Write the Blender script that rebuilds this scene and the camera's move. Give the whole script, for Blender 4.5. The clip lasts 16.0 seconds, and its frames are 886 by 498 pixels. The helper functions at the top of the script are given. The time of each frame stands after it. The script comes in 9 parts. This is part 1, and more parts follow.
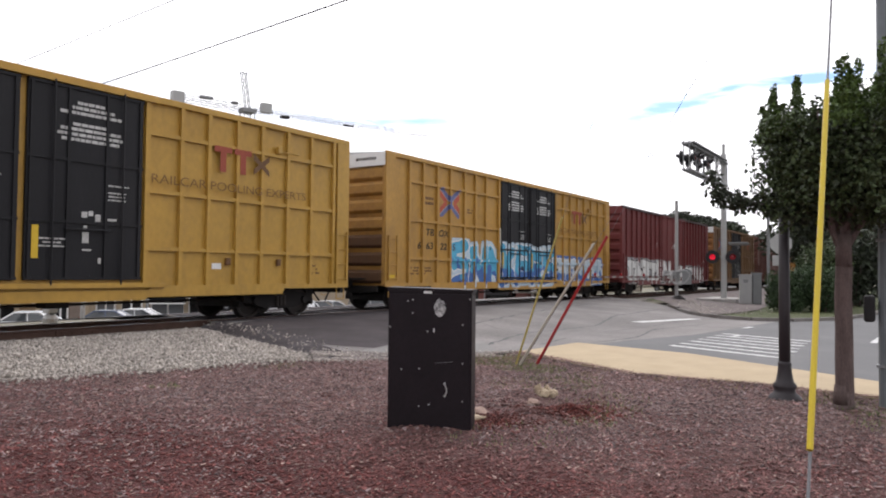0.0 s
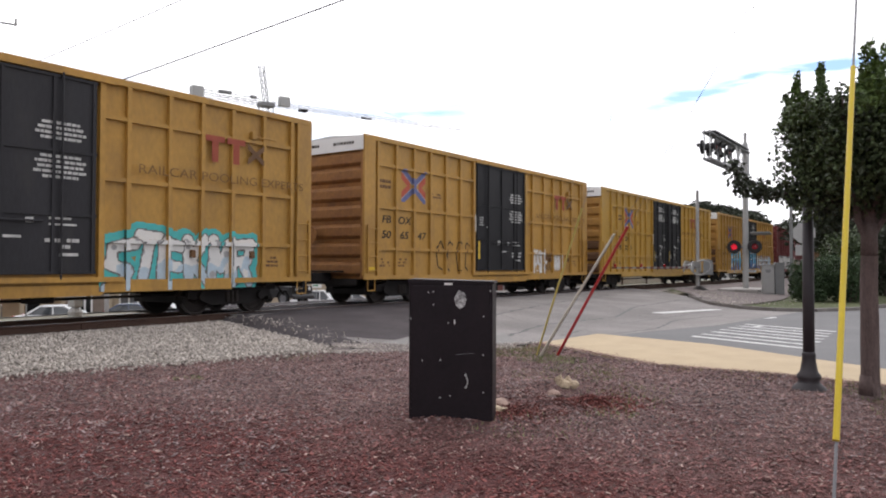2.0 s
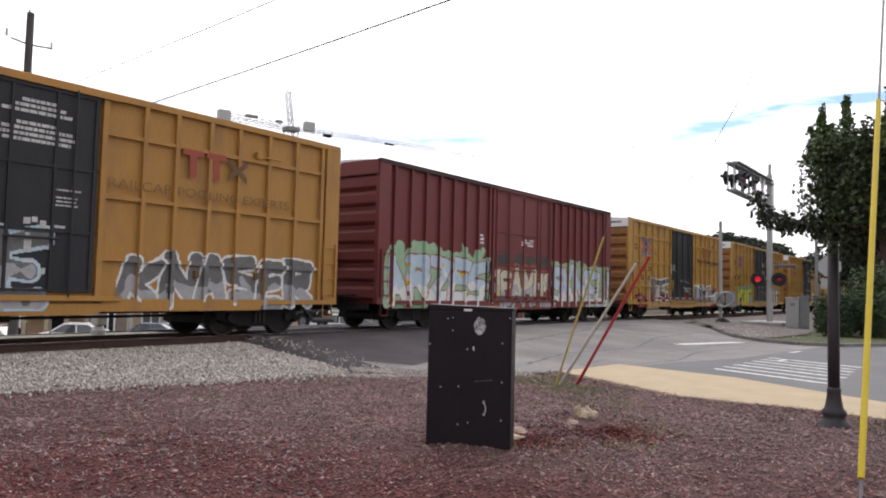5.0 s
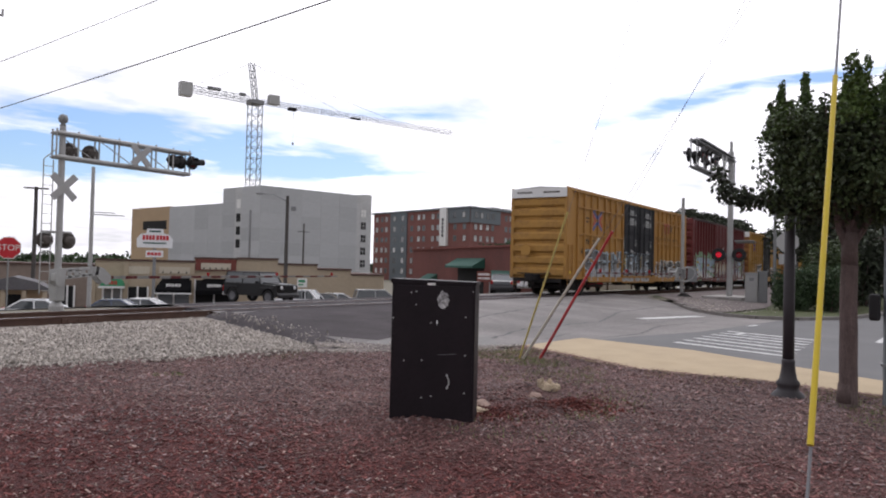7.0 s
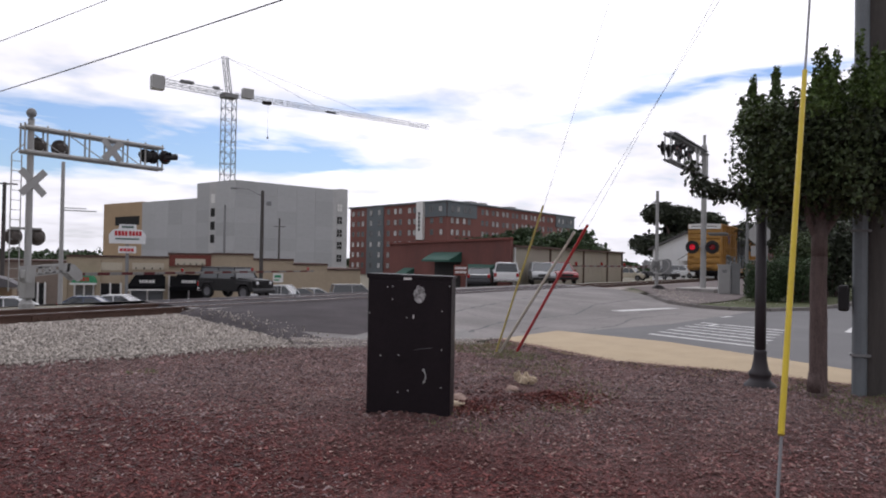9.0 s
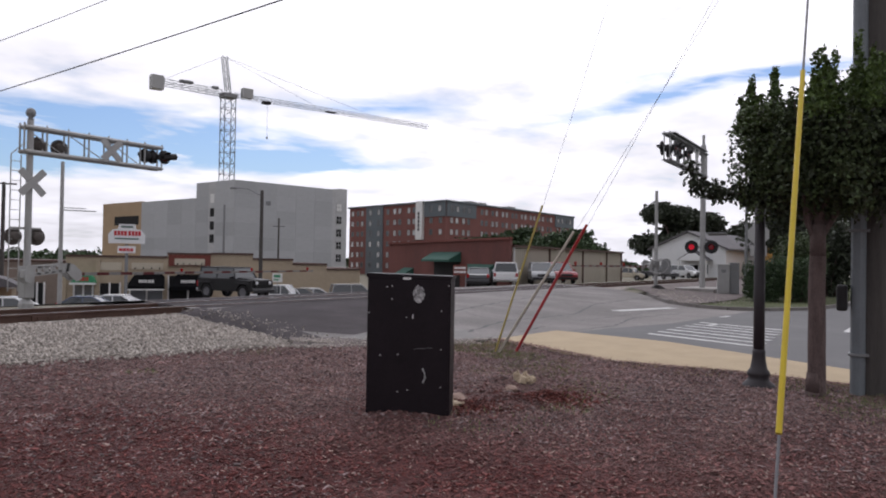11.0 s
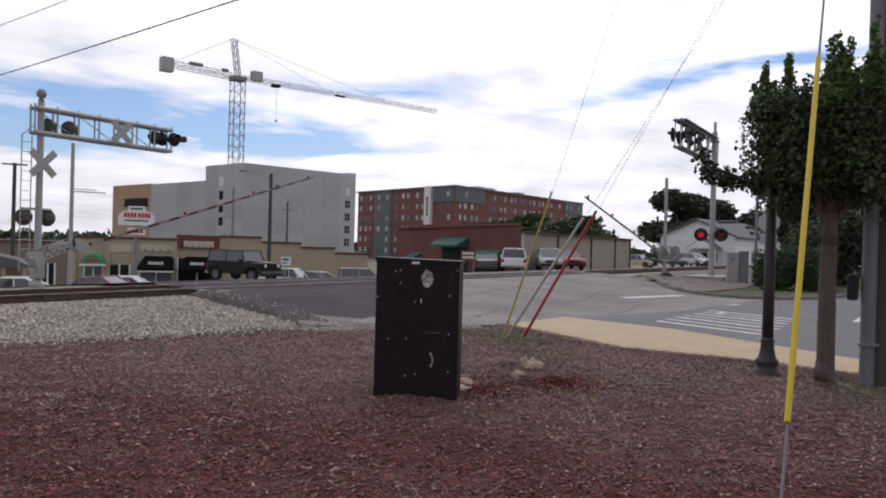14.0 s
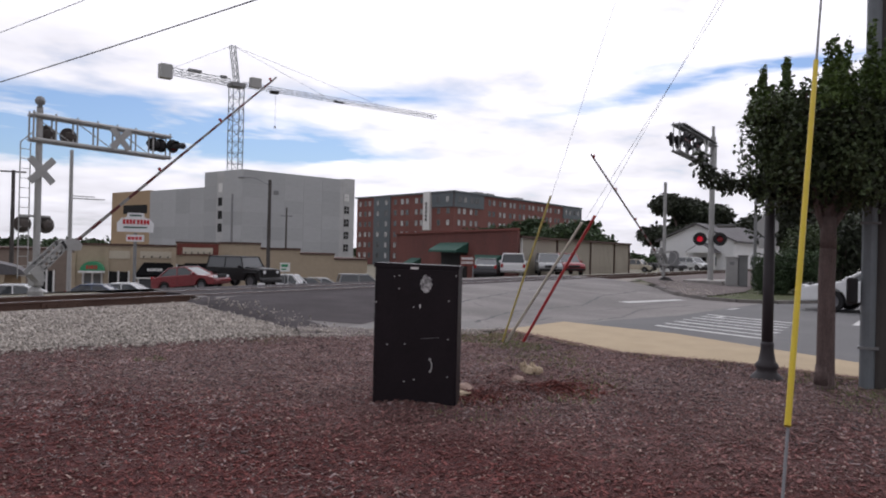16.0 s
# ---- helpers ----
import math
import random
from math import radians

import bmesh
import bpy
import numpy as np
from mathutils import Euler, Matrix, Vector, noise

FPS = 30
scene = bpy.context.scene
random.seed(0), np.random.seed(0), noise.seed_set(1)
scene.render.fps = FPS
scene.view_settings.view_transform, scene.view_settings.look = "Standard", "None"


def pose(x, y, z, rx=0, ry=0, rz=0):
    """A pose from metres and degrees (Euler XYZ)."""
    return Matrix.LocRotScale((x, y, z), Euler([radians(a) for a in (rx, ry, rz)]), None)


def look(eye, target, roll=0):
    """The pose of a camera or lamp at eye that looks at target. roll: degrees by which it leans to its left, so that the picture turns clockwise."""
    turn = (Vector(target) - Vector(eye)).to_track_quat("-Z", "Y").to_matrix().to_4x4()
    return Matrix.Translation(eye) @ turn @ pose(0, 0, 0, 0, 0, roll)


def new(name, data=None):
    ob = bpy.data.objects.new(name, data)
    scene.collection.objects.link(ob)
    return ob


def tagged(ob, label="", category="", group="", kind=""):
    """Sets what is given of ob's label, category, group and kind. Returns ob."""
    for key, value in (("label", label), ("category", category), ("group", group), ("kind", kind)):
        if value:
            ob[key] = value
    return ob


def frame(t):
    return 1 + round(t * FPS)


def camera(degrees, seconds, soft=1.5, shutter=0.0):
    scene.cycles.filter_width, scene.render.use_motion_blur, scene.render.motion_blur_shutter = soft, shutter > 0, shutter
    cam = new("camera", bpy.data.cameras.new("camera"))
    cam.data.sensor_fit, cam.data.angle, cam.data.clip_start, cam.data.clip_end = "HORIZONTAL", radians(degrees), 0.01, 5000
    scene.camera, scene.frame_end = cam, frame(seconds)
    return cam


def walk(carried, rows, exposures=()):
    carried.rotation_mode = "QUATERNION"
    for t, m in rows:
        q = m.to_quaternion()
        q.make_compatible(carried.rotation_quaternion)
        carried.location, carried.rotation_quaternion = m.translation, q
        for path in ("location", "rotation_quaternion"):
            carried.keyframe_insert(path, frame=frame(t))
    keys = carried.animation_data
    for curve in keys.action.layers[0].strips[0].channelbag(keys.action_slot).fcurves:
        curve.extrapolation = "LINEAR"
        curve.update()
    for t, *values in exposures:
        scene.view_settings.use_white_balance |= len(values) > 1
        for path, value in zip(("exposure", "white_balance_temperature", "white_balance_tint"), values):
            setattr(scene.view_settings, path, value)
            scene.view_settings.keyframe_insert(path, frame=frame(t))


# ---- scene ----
cam = camera(62.58, 16.0, 2.0)
walk(cam, [
    (0, pose(0.009, 0.001, 1.563, 91.86, 0, -56.14) @ pose(0, 0, 0, 0, 0, 0.55)),
    (0.5, pose(0.004, -0.008, 1.564, 91.97, 0, -55.92) @ pose(0, 0, 0, 0, 0, 0.03)),
    (1, pose(-0.000, -0.006, 1.562, 91.89, 0, -55.20) @ pose(0, 0, 0, 0, 0, 0.12)),
    (1.5, pose(-0.009, -0.002, 1.561, 91.56, 0, -54.31) @ pose(0, 0, 0, 0, 0, -0.10)),
    (2, pose(-0.005, 0.010, 1.560, 91.22, 0, -54.68) @ pose(0, 0, 0, 0, 0, 0.19)),
    (2.5, pose(-0.017, 0.020, 1.562, 92.17, 0, -53.19) @ pose(0, 0, 0, 0, 0, 0.17)),
    (3, pose(-0.025, 0.012, 1.559, 92.57, 0, -51.88) @ pose(0, 0, 0, 0, 0, -0.02)),
    (3.5, pose(-0.008, 0.007, 1.553, 92.79, 0, -51.50) @ pose(0, 0, 0, 0, 0, 0.42)),
    (4, pose(-0.031, 0.007, 1.560, 92.57, 0, -51.59) @ pose(0, 0, 0, 0, 0, 0.67)),
    (4.2, pose(-0.042, 0.002, 1.564, 93.06, 0, -51.46) @ pose(0, 0, 0, 0, 0, 1.03)),
    (6.3, pose(0.015, -0.003, 1.540, 91.71, 0, -56.06) @ pose(0, 0, 0, 0, 0, 0.98)),
    (6.5, pose(0.012, -0.005, 1.540, 91.27, 0, -56.06) @ pose(0, 0, 0, 0, 0, 0.84)),
    (7, pose(0.017, -0.012, 1.540, 91.41, 0, -55.70) @ pose(0, 0, 0, 0, 0, 1.37)),
    (7.5, pose(0.019, -0.014, 1.537, 89.91, 0, -56.33) @ pose(0, 0, 0, 0, 0, -0.08)),
    (8, pose(0.017, -0.009, 1.541, 89.79, 0, -56.50) @ pose(0, 0, 0, 0, 0, 0.67)),
    (8.5, pose(0.025, -0.007, 1.543, 90.74, 0, -56.99) @ pose(0, 0, 0, 0, 0, 0.73)),
    (9, pose(0.026, -0.016, 1.545, 90.97, 0, -57.53) @ pose(0, 0, 0, 0, 0, 0.97)),
    (11.3, pose(0.012, -0.025, 1.544, 90.96, 0, -57.58) @ pose(0, 0, 0, 0, 0, 0.97)),
    (11.5, pose(0.016, -0.017, 1.542, 90.90, 0, -57.26) @ pose(0, 0, 0, 0, 0, 1.24)),
    (12, pose(0.016, -0.013, 1.535, 90.14, 0, -56.90) @ pose(0, 0, 0, 0, 0, 1.44)),
    (12.5, pose(0.018, -0.020, 1.536, 90.28, 0, -57.19) @ pose(0, 0, 0, 0, 0, 0.95)),
    (13, pose(0.018, -0.016, 1.535, 90.64, 0, -56.64) @ pose(0, 0, 0, 0, 0, 0.72)),
    (13.5, pose(0.020, -0.014, 1.540, 90.71, 0, -56.36) @ pose(0, 0, 0, 0, 0, 0.53)),
    (14, pose(0.015, -0.014, 1.540, 89.78, 0, -56.97) @ pose(0, 0, 0, 0, 0, 1.58)),
    (14.5, pose(0.017, -0.010, 1.539, 91.02, 0, -56.97) @ pose(0, 0, 0, 0, 0, 1.24)),
    (15, pose(0.021, -0.010, 1.540, 90.14, 0, -57.14) @ pose(0, 0, 0, 0, 0, 1.37)),
    (15.5, pose(0.025, -0.010, 1.538, 89.91, 0, -56.77) @ pose(0, 0, 0, 0, 0, 1.44)),
    (16, pose(0.026, -0.013, 1.537, 90.21, 0, -57.02) @ pose(0, 0, 0, 0, 0, 1.33)),
], exposures=[(0.0, 0.42, 6300, 14), (4.2, 0.36, 6300, 14), (6.3, 0.22, 6300, 16), (7.5, -0.18, 6150, 16), (9.0, -0.24, 6150, 17), (11.3, -0.30, 6150, 17), (16.0, -0.34, 6150, 17)])

# ---- sky and sun ----
def build_sky():
    w = bpy.data.worlds.new("sky")
    scene.world = w
    w.use_nodes = True
    nt = w.node_tree
    nt.nodes.clear()
    n = nt.nodes.new
    out, bg = n("ShaderNodeOutputWorld"), n("ShaderNodeBackground")
    sky = n("ShaderNodeTexSky")
    sky.sky_type, sky.sun_disc = "NISHITA", False
    sky.sun_elevation, sky.sun_rotation = radians(52), radians(62)
    tc, sep = n("ShaderNodeTexCoord"), n("ShaderNodeSeparateXYZ")
    nt.links.new(tc.outputs["Generated"], sep.inputs[0])

    def m(op, a, b=None, clamp=False):
        k = n("ShaderNodeMath")
        k.operation, k.use_clamp = op, clamp
        for i, v in enumerate((a, b)):
            if v is None:
                continue
            if isinstance(v, (int, float)):
                k.inputs[i].default_value = v
            else:
                nt.links.new(v, k.inputs[i])
        return k.outputs[0]

    X, Y, Z = sep.outputs
    # cloud sheet seen in perspective: direction over height
    h = m("ADD", m("MAXIMUM", Z, 0.0), 0.10)
    comb = n("ShaderNodeCombineXYZ")
    nt.links.new(m("DIVIDE", X, h), comb.inputs[0])
    nt.links.new(m("DIVIDE", Y, h), comb.inputs[1])
    noise_a, noise_b = n("ShaderNodeTexNoise"), n("ShaderNodeTexNoise")
    for k, sc, det in ((noise_a, 0.55, 6.0), (noise_b, 2.1, 8.0)):
        k.inputs["Scale"].default_value, k.inputs["Detail"].default_value = sc, det
        k.inputs["Roughness"].default_value = 0.55
        nt.links.new(comb.outputs[0], k.inputs["Vector"])
    az = m("ARCTAN2", X, Y)
    streak, noise_c = n("ShaderNodeCombineXYZ"), n("ShaderNodeTexNoise")
    nt.links.new(m("MULTIPLY", az, 7.0), streak.inputs[0])
    nt.links.new(m("MULTIPLY", Z, 42.0), streak.inputs[1])
    noise_c.inputs["Scale"].default_value, noise_c.inputs["Detail"].default_value = 1.0, 6.0
    noise_c.inputs["Distortion"].default_value = 0.6
    nt.links.new(streak.outputs[0], noise_c.inputs["Vector"])

    def gap(a0, e0, aw, ew, tilt=0.0):
        # a break in the cloud round azimuth a0, height e0
        da = m("SUBTRACT", az, a0)
        de = m("SUBTRACT", m("SUBTRACT", Z, e0), m("MULTIPLY", da, tilt))
        da2, de2 = m("DIVIDE", da, aw), m("DIVIDE", de, ew)
        r2 = m("ADD", m("MULTIPLY", da2, da2), m("MULTIPLY", de2, de2))
        return m("POWER", 2.718, m("MULTIPLY", r2, -1.0))

    gaps = m("ADD", gap(0.60, 0.150, 0.26, 0.040, -0.03), gap(0.44, 0.120, 0.16, 0.024))
    gaps = m("ADD", gaps, gap(0.80, 0.128, 0.12, 0.014))
    gaps = m("ADD", gaps, m("MULTIPLY", gap(0.93, 0.205, 0.10, 0.013), 0.60))
    gaps = m("ADD", gaps, m("MULTIPLY", gap(1.26, 0.2095, 0.13, 0.013, 0.20), 0.70))
    gaps = m("ADD", gaps, m("MULTIPLY", gap(1.28, 0.243, 0.10, 0.010, 0.15), 0.45))
    gaps = m("ADD", gaps, m("MULTIPLY", gap(1.46, 0.236, 0.15, 0.010, 0.06), 0.95))
    # wisps: long streaks and finer curls of cloud across every break
    curl, noise_d = n("ShaderNodeCombineXYZ"), n("ShaderNodeTexNoise")
    nt.links.new(m("MULTIPLY", az, 13.0), curl.inputs[0])
    nt.links.new(m("ADD", m("MULTIPLY", Z, 95.0), m("MULTIPLY", az, 6.0)), curl.inputs[1])
    noise_d.inputs["Scale"].default_value, noise_d.inputs["Detail"].default_value = 1.0, 8.0
    noise_d.inputs["Distortion"].default_value = 1.1
    nt.links.new(curl.outputs[0], noise_d.inputs["Vector"])
    torn = m("ADD", m("MULTIPLY", noise_c.outputs["Fac"], 2.6), m("MULTIPLY", noise_d.outputs["Fac"], 1.7))
    gaps = m("MULTIPLY", gaps, m("ADD", -1.05, torn))
    wob = m("ADD", m("MULTIPLY", m("SUBTRACT", noise_b.outputs["Fac"], 0.5), 1.5), m("MULTIPLY", m("SUBTRACT", noise_a.outputs["Fac"], 0.5), 1.0))
    wob = m("ADD", wob, m("MULTIPLY", m("SUBTRACT", noise_d.outputs["Fac"], 0.5), 0.35))
    cover = m("SUBTRACT", m("ADD", 0.99, wob), m("MULTIPLY", gaps, 1.0))
    ramp = n("ShaderNodeValToRGB")
    ramp.color_ramp.elements[0].position, ramp.color_ramp.elements[1].position = -0.0, 0.78
    ramp.color_ramp.elements[0].color, ramp.color_ramp.elements[1].color = (0, 0, 0, 1), (1, 1, 1, 1)
    nt.links.new(cover, ramp.inputs[0])
    # clouds are brightest towards the veiled sun and greyer low and away from it
    glow = m("MULTIPLY", m("ADD", m("MULTIPLY", X, 0.62), m("ADD", m("MULTIPLY", Y, 0.36), m("MULTIPLY", Z, 0.9))), 1.0, True)
    shade = m("ADD", 7.0, m("MULTIPLY", m("MULTIPLY", glow, glow), 8.5))
    shade = m("MULTIPLY", shade, m("ADD", 0.27, m("ADD", m("MULTIPLY", noise_a.outputs["Fac"], 0.75), m("MULTIPLY", noise_b.outputs["Fac"], 0.75))))
    cloud = n("ShaderNodeVectorMath")
    cloud.operation = "SCALE"
    cloud.inputs[0].default_value = (1.0, 0.99, 0.985)
    nt.links.new(shade, cloud.inputs["Scale"])
    blue = n("ShaderNodeVectorMath")
    blue.operation = "SCALE"
    nt.links.new(sky.outputs[0], blue.inputs[0])
    blue.inputs["Scale"].default_value = 1.12
    deep = n("ShaderNodeVectorMath")
    deep.operation = "MULTIPLY"
    nt.links.new(blue.outputs[0], deep.inputs[0])
    deep.inputs[1].default_value = (0.82, 0.965, 1.12)
    mix = n("ShaderNodeMix")
    mix.data_type = "RGBA"
    nt.links.new(ramp.outputs[0], mix.inputs[0])
    nt.links.new(deep.outputs[0], mix.inputs[6])
    nt.links.new(cloud.outputs[0], mix.inputs[7])
    nt.links.new(mix.outputs[2], bg.inputs[0])
    bg.inputs[1].default_value = 0.10
    nt.links.new(bg.outputs[0], out.inputs[0])


build_sky()
sun = new("sun", bpy.data.lights.new("sun", "SUN"))
sun.data.energy, sun.data.angle, sun.data.color = 0.9, radians(25), (1.0, 0.97, 0.92)
sun.matrix_world = look((0, 0, 0), (-0.544, -0.289, -0.788))

# ---- materials ----
def mat(name, color, rough=0.7, metal=0.0, var=0.25, scale=6.0, fine=60.0, bump=0.15, dist=0.01, dirt=None, dirt_amt=0.0, dirt_scale=1.5,
        stretch=(1, 1, 1), per_piece=0.0, spec=0.4, coat=0.0, faded=None):
    """Painted or natural surface: a base colour that varies at two scales, streaks of dirt, fine relief."""
    m = bpy.data.materials.new(name)
    m.use_nodes = True
    nt = m.node_tree
    b = nt.nodes["Principled BSDF"]
    n, ln = nt.nodes.new, nt.links.new
    tc, mp = n("ShaderNodeTexCoord"), n("ShaderNodeMapping")
    ln(tc.outputs["Object"], mp.inputs[0])
    mp.inputs["Scale"].default_value = stretch
    big, small = n("ShaderNodeTexNoise"), n("ShaderNodeTexNoise")
    for k, s, d in ((big, scale, 5), (small, fine, 3)):
        k.inputs["Scale"].default_value, k.inputs["Detail"].default_value = s, d
        ln(mp.outputs[0], k.inputs["Vector"])
    add = n("ShaderNodeMath")
    add.operation = "ADD"
    ln(big.outputs["Fac"], add.inputs[0])
    ln(small.outputs["Fac"], add.inputs[1])
    rng = n("ShaderNodeMapRange")
    rng.inputs["From Min"].default_value, rng.inputs["From Max"].default_value = 0.6, 1.4
    rng.inputs["To Min"].default_value, rng.inputs["To Max"].default_value = 1 - var, 1 + var
    ln(add.outputs[0], rng.inputs["Value"])
    val = rng.outputs[0]
    if per_piece:
        info, geo, pick = n("ShaderNodeObjectInfo"), n("ShaderNodeNewGeometry"), n("ShaderNodeMath")
        pick.operation = "ADD"
        ln(info.outputs["Random"], pick.inputs[0])
        ln(geo.outputs["Random Per Island"], pick.inputs[1])
        fr = n("ShaderNodeMath")
        fr.operation = "FRACT"
        ln(pick.outputs[0], fr.inputs[0])
        r2 = n("ShaderNodeMapRange")
        r2.inputs["To Min"].default_value, r2.inputs["To Max"].default_value = 1 - per_piece, 1 + per_piece
        ln(fr.outputs[0], r2.inputs["Value"])
        mu = n("ShaderNodeMath")
        mu.operation = "MULTIPLY"
        ln(val, mu.inputs[0])
        ln(r2.outputs[0], mu.inputs[1])
        val = mu.outputs[0]
    sc = n("ShaderNodeVectorMath")
    sc.operation = "SCALE"
    sc.inputs[0].default_value = color[:3]
    ln(val, sc.inputs["Scale"])
    col = sc.outputs[0]
    if faded:
        # blends to the second, paler colour towards the trees, with a ragged border
        sx, grad, wide = n("ShaderNodeSeparateXYZ"), n("ShaderNodeMath"), n("ShaderNodeTexNoise")
        ln(tc.outputs["Object"], sx.inputs[0])
        wide.inputs["Scale"].default_value, wide.inputs["Detail"].default_value = 0.6, 7
        ln(tc.outputs["Object"], wide.inputs["Vector"])
        grad.operation = "MULTIPLY_ADD"
        ln(sx.outputs[1], grad.inputs[0])
        grad.inputs[1].default_value = 0.25
        ln(sx.outputs[0], grad.inputs[2])
        g2, g3 = n("ShaderNodeMath"), n("ShaderNodeMapRange")
        g2.operation = "MULTIPLY_ADD"
        ln(wide.outputs["Fac"], g2.inputs[0])
        g2.inputs[1].default_value = 7.0
        ln(grad.outputs[0], g2.inputs[2])
        g3.inputs["From Min"].default_value, g3.inputs["From Max"].default_value = 8.4, 12.2
        ln(g2.outputs[0], g3.inputs["Value"])
        mf = n("ShaderNodeMix")
        mf.data_type = "RGBA"
        ln(g3.outputs[0], mf.inputs[0])
        mf.inputs[6].default_value, mf.inputs[7].default_value = (*color, 1), (*faded, 1)
        ln(mf.outputs[2], sc.inputs[0])
    if dirt:
        dn = n("ShaderNodeTexNoise")
        dn.inputs["Scale"].default_value, dn.inputs["Detail"].default_value, dn.inputs["Roughness"].default_value = dirt_scale, 8, 0.65
        ln(mp.outputs[0], dn.inputs["Vector"])
        dr = n("ShaderNodeMapRange")
        dr.inputs["From Min"].default_value, dr.inputs["From Max"].default_value = 0.62 - 0.3 * dirt_amt, 0.75
        dr.inputs["To Max"].default_value = min(1.0, dirt_amt * 1.6)
        ln(dn.outputs["Fac"], dr.inputs["Value"])
        mx = n("ShaderNodeMix")
        mx.data_type = "RGBA"
        ln(dr.outputs[0], mx.inputs[0])
        ln(col, mx.inputs[6])
        mx.inputs[7].default_value = (*dirt, 1)
        col = mx.outputs[2]
    ln(col, b.inputs["Base Color"])
    b.inputs["Metallic"].default_value = metal
    b.inputs["Specular IOR Level"].default_value = spec
    b.inputs["Coat Weight"].default_value = coat
    rr = n("ShaderNodeMapRange")
    rr.inputs["To Min"].default_value, rr.inputs["To Max"].default_value = max(0.03, rough - 0.12), min(1, rough + 0.12)
    ln(small.outputs["Fac"], rr.inputs["Value"])
    ln(rr.outputs[0], b.inputs["Roughness"])
    if bump:
        bp = n("ShaderNodeBump")
        bp.inputs["Strength"].default_value, bp.inputs["Distance"].default_value = bump, dist
        ln(add.outputs[0], bp.inputs["Height"])
        ln(bp.outputs[0], b.inputs["Normal"])
    return m


def glow_mat(name, color, strength):
    m = bpy.data.materials.new(name)
    m.use_nodes = True
    b = m.node_tree.nodes["Principled BSDF"]
    b.inputs["Base Color"].default_value = (*color, 1)
    b.inputs["Emission Color"].default_value = (*color, 1)
    b.inputs["Emission Strength"].default_value = strength
    b.inputs["Roughness"].default_value = 0.25
    return m


def glass_mat(name, color=(0.045, 0.052, 0.058), rough=0.06):
    m = bpy.data.materials.new(name)
    m.use_nodes = True
    b = m.node_tree.nodes["Principled BSDF"]
    b.inputs["Base Color"].default_value = (*color, 1)
    b.inputs["Roughness"].default_value = rough
    b.inputs["Specular IOR Level"].default_value = 1.0
    return m


M_MULCH = mat("mulch", (0.100, 0.028, 0.027), 0.95, var=0.9, scale=15, fine=85, bump=1.0, dist=0.06, dirt=(0.21, 0.11, 0.095), dirt_amt=0.34, dirt_scale=26, faded=(0.155, 0.086, 0.080))
M_CHIP = mat("mulch chip", (0.128, 0.040, 0.036), 0.9, var=0.5, scale=1.1, fine=50, bump=0.3, per_piece=0.6, faded=(0.215, 0.128, 0.118))
M_CHIP_GREY = mat("grey mulch chip", (0.195, 0.142, 0.140), 0.92, var=0.4, scale=1.1, fine=50, bump=0.3, per_piece=0.6)
M_CHIP_RED = mat("damp mulch chip", (0.095, 0.024, 0.019), 0.85, var=0.4, scale=1.1, fine=50, bump=0.3, per_piece=0.6)
M_CHIP_PALE = mat("pale mulch chip", (0.26, 0.185, 0.16), 0.9, var=0.3, scale=5, fine=50, bump=0.3, per_piece=0.6)
M_STRAW = mat("dry straw grass", (0.30, 0.24, 0.13), 0.9, var=0.3, scale=3, fine=40, bump=0.2, per_piece=0.35)
M_BALLAST = mat("ballast bed", (0.27, 0.245, 0.22), 0.95, var=0.5, scale=6, fine=30, bump=1.0, dist=0.04)
M_STONE = mat("ballast stone", (0.375, 0.340, 0.306), 0.9, var=0.25, scale=9, fine=60, bump=0.3, per_piece=0.42)
M_ASPHALT = mat("worn asphalt", (0.175, 0.162, 0.156), 0.92, var=0.5, scale=0.5, fine=22, bump=0.5, dist=0.01, dirt=(0.115, 0.102, 0.10), dirt_amt=0.45, dirt_scale=0.7, stretch=(1, 0.6, 1))
M_ASPHALT_N = mat("newer grey asphalt", (0.118, 0.117, 0.119), 0.9, var=0.16, scale=0.6, fine=50, bump=0.3, dist=0.006, dirt=(0.16, 0.155, 0.15), dirt_amt=0.25, dirt_scale=0.6)
M_ASPHALT_D = mat("dark asphalt patch", (0.058, 0.051, 0.054), 0.95, var=0.45, scale=0.8, fine=40, bump=0.7, dist=0.015, dirt=(0.11, 0.10, 0.10), dirt_amt=0.22, dirt_scale=1.6, spec=0.1)
M_CRACK = mat("tar in cracks", (0.05, 0.05, 0.05), 0.7, bump=0.1)
M_CONC_PALE = mat("pale concrete", (0.175, 0.168, 0.162), 0.9, var=0.2, scale=1.5, fine=70, bump=0.25, dirt=(0.25, 0.24, 0.22), dirt_amt=0.3)
M_CONC = mat("kerb concrete", (0.33, 0.315, 0.30), 0.9, var=0.22, scale=2, fine=70, bump=0.3, dirt=(0.15, 0.14, 0.13), dirt_amt=0.4)
M_SAND = mat("tan pavement", (0.375, 0.295, 0.190), 0.9, var=0.14, scale=2.0, fine=90, bump=0.2, dirt=(0.33, 0.25, 0.15), dirt_amt=0.25, dirt_scale=1.2)
M_GRASS = mat("grass", (0.075, 0.088, 0.030), 0.9, var=0.4, scale=1.4, fine=50, bump=0.8, dist=0.03, per_piece=0.3)
M_WEED = mat("low weeds", (0.185, 0.205, 0.095), 0.9, var=0.4, scale=1.4, fine=50, bump=0.3, per_piece=0.5)
